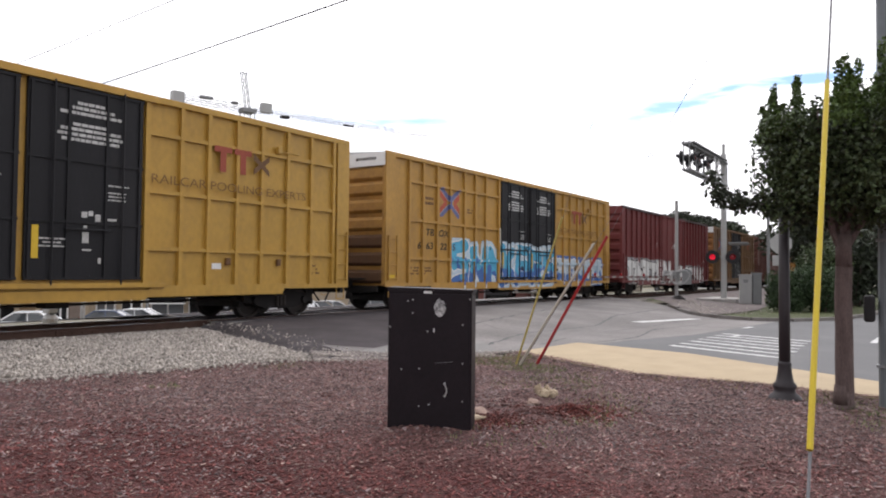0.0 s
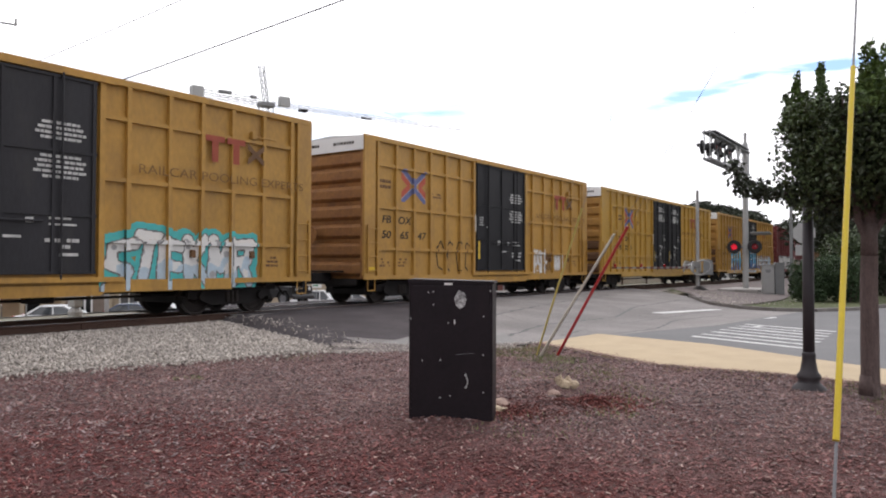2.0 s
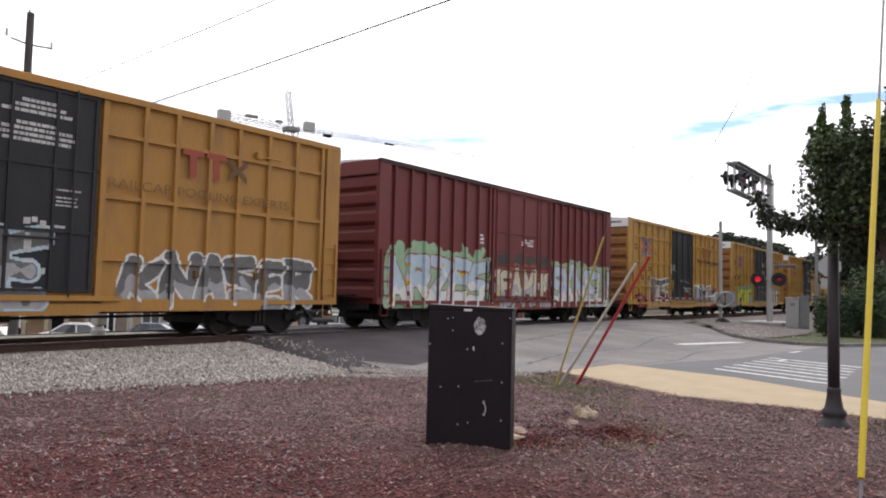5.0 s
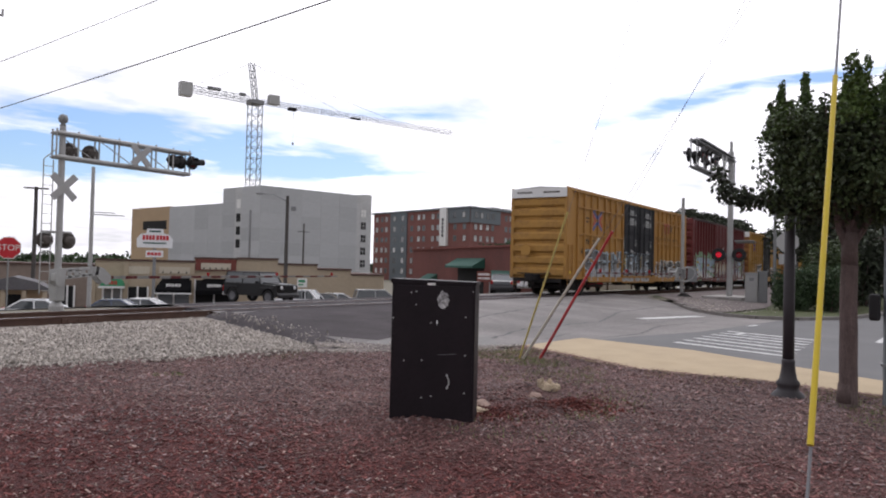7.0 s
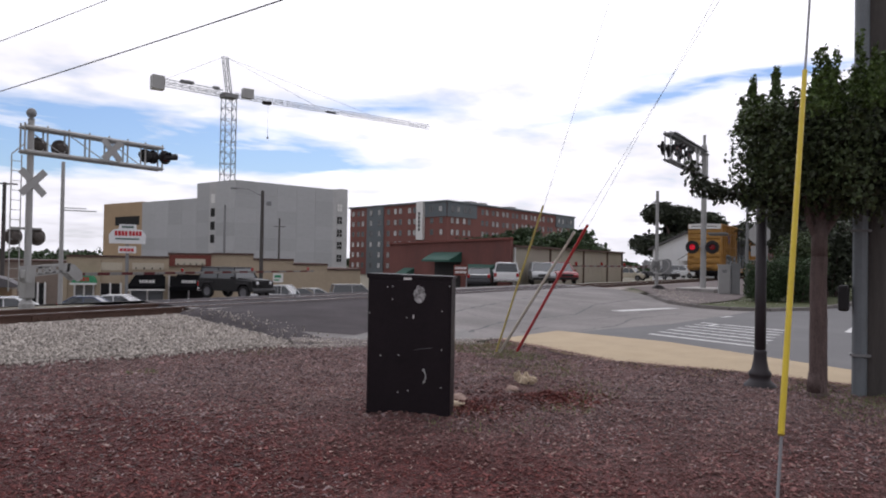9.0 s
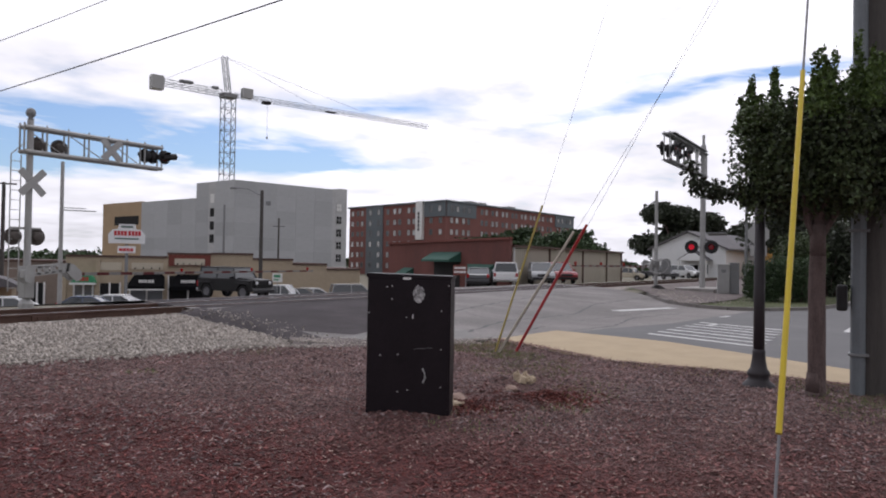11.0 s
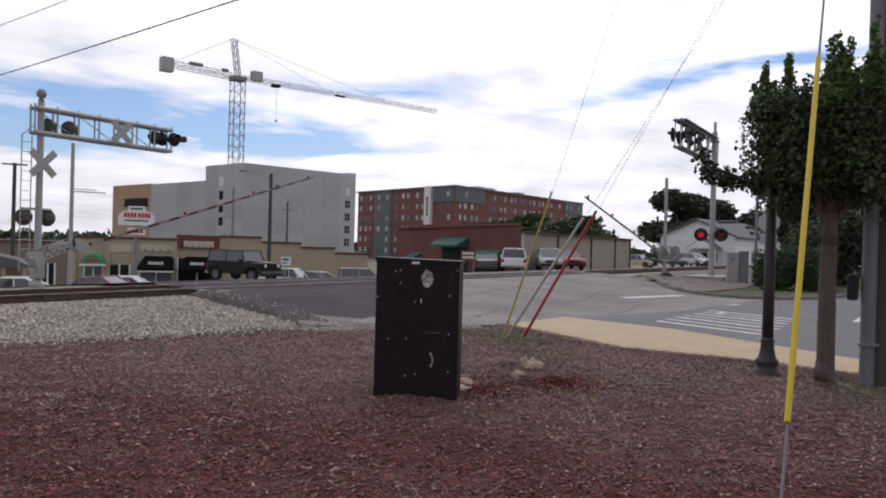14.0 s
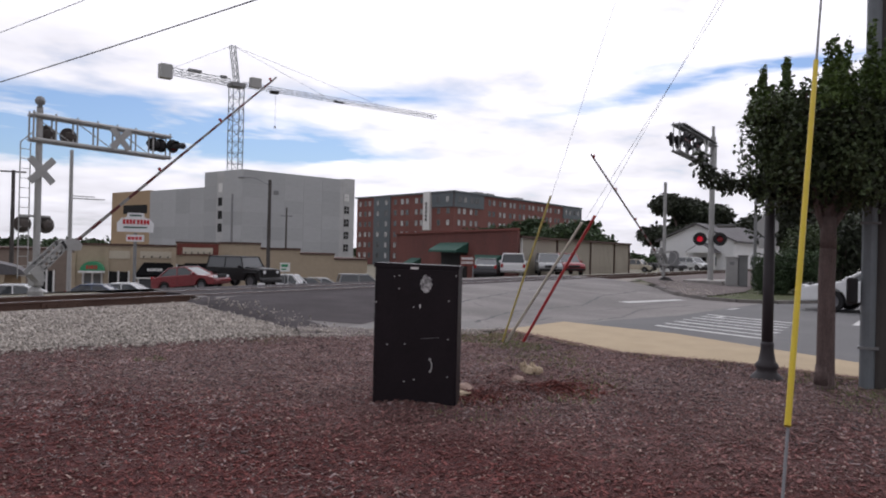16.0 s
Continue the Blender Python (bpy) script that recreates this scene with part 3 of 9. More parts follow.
def sheet(name, poly, height, material, dz=0.0, ys=(), xs=(), rough=0.0, label="", category="", kind="structure", parent=None):
    """A flat outline laid over the land, cut along lines so that it follows the slope."""
    bm = bmesh.new()
    bm.faces.new([bm.verts.new((x, y, 0)) for x, y in poly])
    bm.normal_update()
    bmesh.ops.triangulate(bm, faces=bm.faces, ngon_method="EAR_CLIP")
    for axis, vals in ((1, ys), (0, xs)):
        for v in vals:
            co, no = [0, 0, 0], [0, 0, 0]
            co[axis], no[axis] = v, 1
            bmesh.ops.bisect_plane(bm, geom=bm.verts[:] + bm.edges[:] + bm.faces[:], plane_co=co, plane_no=no)
    for v in bm.verts:
        x, y, _ = v.co
        v.co.z = height(x, y) + dz
        if rough:
            v.co.z += rough * (noise.noise((x * 0.9, y * 0.9, 0)) + 0.5 * noise.noise((x * 2.7, y * 2.7, 3)))
    for f in bm.faces:
        if f.normal.z < 0:
            f.normal_flip()
    me = bpy.data.meshes.new(name)
    bm.to_mesh(me)
    bm.free()
    me.materials.append(material)
    if rough:
        for p in me.polygons:
            p.use_smooth = True
    ob = new(name, me)
    ob.parent = parent
    return tagged(ob, label, category, kind=kind) if parent is None else tagged(ob, label)


def ground_z(x, y):
    z = heights(x, y)
    return z - 0.2 if y < 24 else z - 0.06


YS = [7, 8, 9, 10, 11, 12, 13, 13.6, 18.2, 20, 24, 30, 34, 36, 38, 40, 42, 66]
sheet("ground", [(-2500, -2500), (2500, -2500), (2500, 2500), (-2500, 2500)], ground_z, M_EARTH, ys=[*YS, 200], xs=[-100, 0, 100, 200],
      label="dry earth and weeds around the crossing", category="ground")
MULCH = [(-40, -40), (-12, -40), (6.5, -8), (10.2, -0.6), (10.59, 0.5), (10.9, 2.0), (10.85, 3.84), (12.02, 5.85), (12.5, 6.7), (11.4, 7.7), (10.1, 8.76),
         (8.8, 9.54), (6.94, 10.0), (5.3, 10.9), (-8, 12.4), (-40, 13)]


RIM = [(10.2, -0.6), (10.62, 0.5), (10.93, 2.0), (10.88, 3.84), (12.05, 5.85), (12.5, 6.68)]      # the mulch side of the pavement


def rim_gap(x, y):
    gap = 9.0
    for (ax, ay), (bx, by) in zip(RIM, RIM[1:]):
        dx, dy = bx - ax, by - ay
        f = min(1.0, max(0.0, ((x - ax) * dx + (y - ay) * dy) / (dx * dx + dy * dy)))
        gap = min(gap, math.hypot(x - ax - f * dx, y - ay - f * dy))
    return gap


def mulch_z(x, y):
    # a low swell round the tree and lamp post, a dug hollow beyond the cabinet, mulch heaped against it, lumps all over
    d = math.hypot(x - 8.9, y - 1.9)
    h = math.hypot(x - 8.1, (y - 3.85) * 1.15)
    c = math.hypot(x - 5.9, y - 4.1)
    z = 0.05 * math.exp(-d * d / 2.5) - 0.10 * math.exp(-h * h / 0.20) + 0.05 * math.exp(-(h - 0.75) ** 2 / 0.05) + 0.035 * math.exp(-c * c / 0.22)
    if x > 9.4 and y < 7.2:
        z += 0.048 * math.exp(-(rim_gap(x, y) / 0.30) ** 2)
    return z + 0.026 * noise.noise((x * 0.9, y * 0.9, 0)) + 0.020 * noise.noise((x * 2.4, y * 2.4, 3)) + 0.009 * noise.noise((x * 6.1, y * 6.1, 7))


sheet("mulch_bed", MULCH, mulch_z, M_MULCH, 0.0, ys=[i * 0.25 for i in range(-8, 52)], xs=[i * 0.25 for i in range(0, 50)],
      label="reddish brown wood mulch bed beside the crossing", category="mulch bed")
for p in bpy.data.objects["mulch_bed"].data.polygons:
    p.use_smooth = True
ROAD = [(-8.5, -40), (12.42, 0.7), (14.46, 3.88), (15.14, 6.55), (12.5, 6.72), (11.4, 7.7), (10.1, 8.76), (10.2, 9.7), (10.5, 10.7), (11.4, 13.6), (12.9, 18.2), (17, 30), (28, 64), (66, 64),
        (47, 24), (38.5, 14.5), (33.5, 10), (29.5, 8.0), (27.6, 6.4), (27.0, 5.2), (27.4, 4.0), (29.5, 2.8), (34, 2.0), (90, 0.5), (90, -14), (22, -16), (10, -40)]
sheet("road", ROAD, heights, M_ASPHALT, 0.0, ys=YS, label="worn grey asphalt road with cracks", category="road")
sheet("newer_asphalt", [(-8.3, -39.8), (12.5, 0.75), (14.5, 3.9), (15.2, 6.3), (16.8, 6.0), (19.5, 5.2), (26.9, 4.4), (27.5, 3.9), (29.5, 2.7), (34, 1.9), (90, 0.4), (90, -13.9), (22, -15.9), (10, -39.8)], heights, M_ASPHALT_N, 0.004,
      label="smoother darker grey asphalt at the junction", category="asphalt")
sheet("parking_lot", [(-30, 27), (16.5, 29), (27.5, 64), (10, 90), (-60, 90)], heights, M_ASPHALT, -0.02, ys=YS, label="asphalt parking lot before the shops", category="parking lot")
sheet("asphalt_patch", [(10.45, 10.3), (11.5, 13.9), (13.0, 14.5), (21, 14.6), (17, 11.6), (13.4, 9.6), (11.2, 9.1)], heights, M_ASPHALT_D, 0.006, ys=YS,
      label="dark patched asphalt apron at the rails", category="asphalt patch")
sheet("asphalt_patch", [(12.0, 14.5), (13.0, 18.2), (14.7, 23.8), (32, 23.8), (25, 15.6), (21, 14.7)], heights, M_ASPHALT_D, 0.006, ys=YS,
      label="dark patched asphalt beyond the rails", category="asphalt patch")
sheet("concrete_apron", [(9.9, 8.9), (11.2, 9.05), (13.4, 9.55), (14.2, 8.4), (12.4, 6.95), (11.4, 7.75)], heights, M_CONC_PALE, 0.008, ys=YS,
      label="pale worn concrete strip at the road edge", category="concrete apron")
PAVE = [(3.0, -18), (9.9, -1.0), (10.62, 0.5), (10.93, 2.0), (10.88, 3.84), (12.05, 5.85), (12.5, 6.68), (15.05, 6.5), (14.38, 3.9), (12.35, 0.72), (4.6, -16.2)]
bm = bmesh.new()
slab(bm, PAVE, -0.1, 0.055)
part("pavement", bm, M_SAND)
tagged(bpy.data.objects["pavement"], "tan coloured pavement strip along the road", "pavement", kind="structure")

def kerb(name, pts, h, label):
    """A raised kerb along a line of points."""
    bm = bmesh.new()
    for (x0, y0), (x1, y1) in zip(pts, pts[1:]):
        d = math.hypot(x1 - x0, y1 - y0)
        n = max(1, int(d / 1.5))
        for i in range(n):
            a, b = i / n, (i + 1) / n
            p, q = (x0 + (x1 - x0) * a, y0 + (y1 - y0) * a), (x0 + (x1 - x0) * b, y0 + (y1 - y0) * b)
            cx, cy = (p[0] + q[0]) / 2, (p[1] + q[1]) / 2
            box(bm, (cx, cy, heights(cx, cy) + h / 2 - 0.05), (d / n - 0.008, 0.16, h + 0.1), math.degrees(math.atan2(y1 - y0, x1 - x0)))
    ob = part(name, bm, M_KERB)
    return tagged(ob, label, "kerb", kind="structure")


kerb("kerb", [(33.5, 10), (29.5, 8.0), (27.6, 6.4), (27.0, 5.2), (27.4, 4.0), (29.5, 2.8), (34, 2.0), (60, 1.2)], 0.115, "low concrete kerb round the grass corner")
sheet("grass_corner", [(33.6, 9.9), (29.6, 7.9), (27.75, 6.3), (27.2, 5.2), (27.55, 4.1), (29.6, 2.95), (34, 2.15), (90, 0.7), (90, 13.2), (36, 12)], heights, M_GRASS, 0.10, ys=YS, rough=0.03,
      label="short green grass on the street corner", category="grass")
sheet("gravel_shoulder", [(33.3, 9.85), (37.0, 12.0), (90, 13.4), (90, 11.4), (46, 8.2), (38, 6.6), (33.0, 6.1), (29.0, 6.4), (28.0, 6.6), (29.7, 8.0)], heights, M_GRAVEL, 0.125, ys=YS,
      label="gravel shoulder round the signal mast", category="gravel")

# worn shoulder where the asphalt breaks off towards the ballast
bm = bmesh.new()
edge = [(9.95, 8.8), (10.2, 9.7), (10.5, 10.7), (10.95, 12.1), (11.4, 13.6), (11.7, 14.6)]
prev = None
for i in range(41):
    t = i / 40 * (len(edge) - 1)
    k = min(int(t), len(edge) - 2)
    x = edge[k][0] + (edge[k + 1][0] - edge[k][0]) * (t - k)
    y = edge[k][1] + (edge[k + 1][1] - edge[k][1]) * (t - k)
    w = 0.55 + 0.22 * noise.noise((x * 3, y * 3, 5))
    row = [bm.verts.new(p) for p in ((x + 0.3, y, heights(x, y) + 0.009), (x - 0.02, y, heights(x, y) + 0.006), (x - w * 0.5, y, (heights(x, y) + bed(x, y)) / 2 + 0.03), (x - w, y, bed(x - w, y) - 0.03))]
    if prev:
        for j in range(3):
            bm.faces.new((prev[j], prev[j + 1], row[j + 1], row[j]))
    prev = row
tagged(part("asphalt_shoulder", bm, M_ASPHALT_D, smooth=True), "broken asphalt shoulder sloping to the ballast", "asphalt shoulder", kind="structure")

# gravelly verge that falls from the road's edge to the mulch
bm = bmesh.new()
VERGE = [(9.55, 9.2), (10.1, 8.76), (11.4, 7.7), (12.55, 6.72)]


def verge_at(f):
    t = f * (len(VERGE) - 1)
    k = min(int(t), len(VERGE) - 2)
    return VERGE[k][0] + (VERGE[k + 1][0] - VERGE[k][0]) * (t - k), VERGE[k][1] + (VERGE[k + 1][1] - VERGE[k][1]) * (t - k)


prev = None
for i in range(61):
    x, y = verge_at(i / 60)
    row = []
    for k, across in enumerate((0.45, 0.22, 0.0, -0.25, -0.55)):
        across += 0.12 * noise.noise((x * 2.7, y * 2.7, 5 + k))
        px, py = x + 0.65 * across, y + 0.76 * across
        lift = (0.009, 0.016, 0.022, 0.0, 0.0)[k]
        hi = heights(px, py) + lift
        lo = mulch_z(px, py) - 0.012
        row.append(bm.verts.new((px, py, hi if k < 3 else (hi + lo) / 2 + 0.02 if k == 3 else lo)))
    if prev:
        for k in range(4):
            bm.faces.new((prev[k], prev[k + 1], row[k + 1], row[k]))
    prev = row
tagged(part("gravel_verge", bm, M_GRAVEL, smooth=True), "thin gravel and dirt along the road edge", "verge", kind="structure")

# ballast, ties and rails
for nm, x0, x1 in (("ballast_bed_west", -60, 11.3), ("ballast_bed_east", 37.5, 900)):
    poly = [(x0, 12.9), (-8, 12.25), (5.2, 10.75), (6.9, 9.9), (8.8, 9.4), (10.1, 8.62), (11.6, 8.6), (13.2, 13.6), (14.2, 18.2), (14.2, 21), (x0, 21)] if x1 < 50 else \
        [(x0, 13.2), (x1, 13.2), (x1, 20.5), (x0 + 3, 20.5)]
    sheet(nm, poly, bed, M_BALLAST, 0.0, ys=[11, 12, 13, 13.6, 18.3], xs=[i for i in range(-8, 12)] if x1 < 50 else (), rough=0.03 if x1 < 50 else 0.01,
          label="pale grey crushed stone track ballast", category="ballast")


def rail_profile():
    return [(-0.07, 0), (0.07, 0), (0.07, 0.012), (0.012, 0.03), (0.012, 0.135), (0.036, 0.145), (0.036, 0.178), (0.030, 0.186), (-0.030, 0.186), (-0.036, 0.178),
            (-0.036, 0.145), (-0.012, 0.135), (-0.012, 0.03), (-0.07, 0.012)]


for side, y in (("near", TRACK_Y - 0.7525), ("far", TRACK_Y + 0.7525)):
    bm = bmesh.new()
    prism(bm, rail_profile(), -60, 900, Matrix.Translation((0, y, RAIL_Z - 0.186)) @ Matrix(((0, 1, 0, 0), (1, 0, 0, 0), (0, 0, 1, 0), (0, 0, 0, 1))))
    r = part("rail", bm, M_RAIL)
    tagged(r, "rusty steel rail with a polished head", "rail", "rails of the track")
    bm = bmesh.new()
    span(bm, (-60, y - 0.026, RAIL_Z - 0.004), (900, y + 0.026, RAIL_Z + 0.002))
    part("railhead", bm, M_RAILTOP, r, "polished running surface")
# joint bars and a plank beside the near rail
for x in (8.6, 4.1):
    bm = bmesh.new()
    span(bm, (x - 0.45, TRACK_Y - 0.7525 - 0.045, RAIL_Z - 0.16), (x + 0.45, TRACK_Y - 0.7525 - 0.012, RAIL_Z - 0.05), bevel=0.006)
    for k in range(4):
        rod(bm, (x - 0.33 + k * 0.22, TRACK_Y - 0.83, RAIL_Z - 0.105), (x - 0.33 + k * 0.22, TRACK_Y - 0.78, RAIL_Z - 0.105), 0.02, seg=6)
    tagged(part("joint_bar", bm, M_RAIL), "rusty bolted joint bar on the rail", "joint bar", "joint bars")
bm = bmesh.new()
box(bm, (0, 0, 0), (0.22, 2.6, 0.17), bevel=0.01)
tie_mesh = mesh_of(bm, "tie", M_TIE)
track = thing("track_ties", pose(0, 0, 0), "dark creosoted wooden ties in the ballast", "ties", kind="structure")
for i in range(110):
    x = -42 + i * 0.5
    if x > 11.0:
        break
    piece("tie", tie_mesh, track, pose(x, TRACK_Y + random.uniform(-0.03, 0.03), RAIL_Z - 0.186 - 0.07, 0, 0, random.uniform(-1, 1)))
# timber panels between and beside the rails on the road
cross = thing("crossing_panels", pose(0, 0, 0), "dark rubber and timber crossing panels between the rails", "crossing panel", kind="structure")
for y0, y1 in ((TRACK_Y - 1.25, TRACK_Y - 0.83), (TRACK_Y - 0.66, TRACK_Y + 0.66), (TRACK_Y + 0.83, TRACK_Y + 1.25)):
    for i in range(9):
        bm = bmesh.new()
        span(bm, (12.2 + i * 2.9, y0, 0.2), (12.2 + i * 2.9 + 2.86, y1, 0.305), bevel=0.008)
        part("panel", bm, M_ASPHALT_D, cross)


def road_mark(name, pts, label, group=""):
    """A painted marking, 5 mm thick, on the road."""
    bm = bmesh.new()
    slab(bm, pts, -0.02 + min(heights(*p) for p in pts), lambda x, y: heights(x, y) + 0.008)
    return tagged(part(name, bm, M_LINE), label, "road marking", group)


U = Vector((0.46, 1.0)).normalized()
V = Vector((U.y, -U.x))
for k in range(7):
    a = Vector((15.05 + k * 0.72, 2.35 + 0.02 * k))
    w = 0.13 if k % 2 else 0.17
    b = a + U * (2.75 - 0.05 * k)
    road_mark("crosswalk_bar", [tuple(a), tuple(a + V * w), tuple(b + V * w), tuple(b)], "worn white painted crosswalk bar", "crosswalk bars")
for x0, y0, ln, w in ((23.2, 7.75, 3.5, 0.40),):
    road_mark("stop_line", [(x0, y0), (x0 + ln, y0 - 0.9), (x0 + ln, y0 - 0.9 + w), (x0, y0 + w)], "worn white stop line before the crossing")
for x0, y0, ln in ((20.0, 1.1, 3.4), (24.5, 0.9, 4.0), (19.6, 4.2, 0.7), (23.0, 4.6, 0.7)):
    road_mark("lane_line", [(x0, y0), (x0 + ln, y0 - 0.12), (x0 + ln, y0 + 0.02), (x0, y0 + 0.14)], "worn white painted lane line", "lane lines")


def crack(pts, w=0.035):
    bm = bmesh.new()
    rnd = random.Random(len(pts) * 7 + int(pts[0][0] * 10))
    line = []
    for (x0, y0), (x1, y1) in zip(pts, pts[1:]):
        n = max(2, int(math.hypot(x1 - x0, y1 - y0) / 0.25))
        for i in range(n):
            line.append((x0 + (x1 - x0) * i / n + rnd.uniform(-0.05, 0.05), y0 + (y1 - y0) * i / n + rnd.uniform(-0.05, 0.05)))
    prev = None
    for x, y in line:
        s = w * rnd.uniform(0.4, 1.2)
        a, b = bm.verts.new((x, y - s, heights(x, y - s) + 0.004)), bm.verts.new((x, y + s, heights(x, y + s) + 0.004))
        if prev:
            bm.faces.new((prev[0], a, b, prev[1]))
        prev = (a, b)
    tagged(part("road_crack", bm, M_CRACK), "dark tar-filled crack in the asphalt", "crack", "cracks in the road", "structure")


crack([(13.6, 8.0), (16.5, 8.6), (20.5, 8.3), (25, 9.4), (31, 9.6)], 0.055)
crack([(15.3, 6.5), (17.8, 6.1), (20.8, 6.6), (24.2, 6.0)], 0.05)
crack([(15.4, 5.6), (16.0, 8.2), (18.3, 11.5)], 0.025)
crack([(20.2, 3.4), (21.5, 6.3), (24.6, 10.8)], 0.025)
crack([(14.6, 7.2), (17.5, 7.5), (21.5, 7.1), (26.0, 7.0)], 0.04)
crack([(14.0, 9.6), (17.5, 10.6), (23.0, 11.6), (30.0, 12.4)], 0.05)
crack([(17.2, -2.0), (19.0, 1.5), (20.2, 3.4)], 0.025)


# ---- the freight train ----
HW = 1.5          # half width over the side posts
SHEET = 0.095     # depth of the posts over the side sheet
EAVE = 5.14


def seg_dist(x, z, s):
    (ax, az), (bx, bz) = s
    dx, dz = bx - ax, bz - az
    t = max(0.0, min(1.0, ((x - ax) * dx + (z - az) * dz) / (dx * dx + dz * dz + 1e-9)))
    return math.hypot(x - ax - t * dx, z - az - t * dz)


def painted(car, depth, x0, x1, z0, z1, colour_at, mats, name, label="", cell=0.024, coat=0.004):
    """Paint on the car's side that lies over sheet and posts alike; colour_at(x, z) gives a material's index or None."""
    bm = bmesh.new()
    nx, nz = int((x1 - x0) / cell), int((z1 - z0) / cell)
    grid = [[(c, depth(x0 + (i + 0.5) * cell, z0 + (j + 0.5) * cell)) if (c := colour_at(x0 + (i + 0.5) * cell, z0 + (j + 0.5) * cell)) is not None else None for i in range(nx)] for j in range(nz)]

    def quad(pts, c):
        bm.faces.new([bm.verts.new(p) for p in pts]).material_index = c

    for j, row in enumerate(grid):
        za, zb = z0 + j * cell, z0 + (j + 1) * cell
        i = 0
        while i < nx:
            if row[i] is None:
                i += 1
                continue
            k = i
            while k + 1 < nx and row[k + 1] == row[i]:
                k += 1
            (c, d), a, b = row[i], x0 + i * cell, x0 + (k + 1) * cell
            d -= coat
            quad(((a, d, za), (b, d, za), (b, d, zb), (a, d, zb)), c)
            # the paint runs on round the edge of a post or a rib
            if k + 1 < nx and row[k + 1] and row[k + 1][1] != row[i][1]:
                e = row[k + 1][1] - coat
                quad(((b, d, za), (b, e, za), (b, e, zb), (b, d, zb)), c)
            if j + 1 < nz:
                up = grid[j + 1][i]
                if up and up[1] != row[i][1] and all(grid[j + 1][q] and grid[j + 1][q][1] == up[1] for q in range(i, k + 1)):
                    e = up[1] - coat
                    quad(((a, d, zb), (b, d, zb), (b, e, zb), (a, e, zb)), c)
            i = k + 1
    return part(name, bm, mats, car, label)


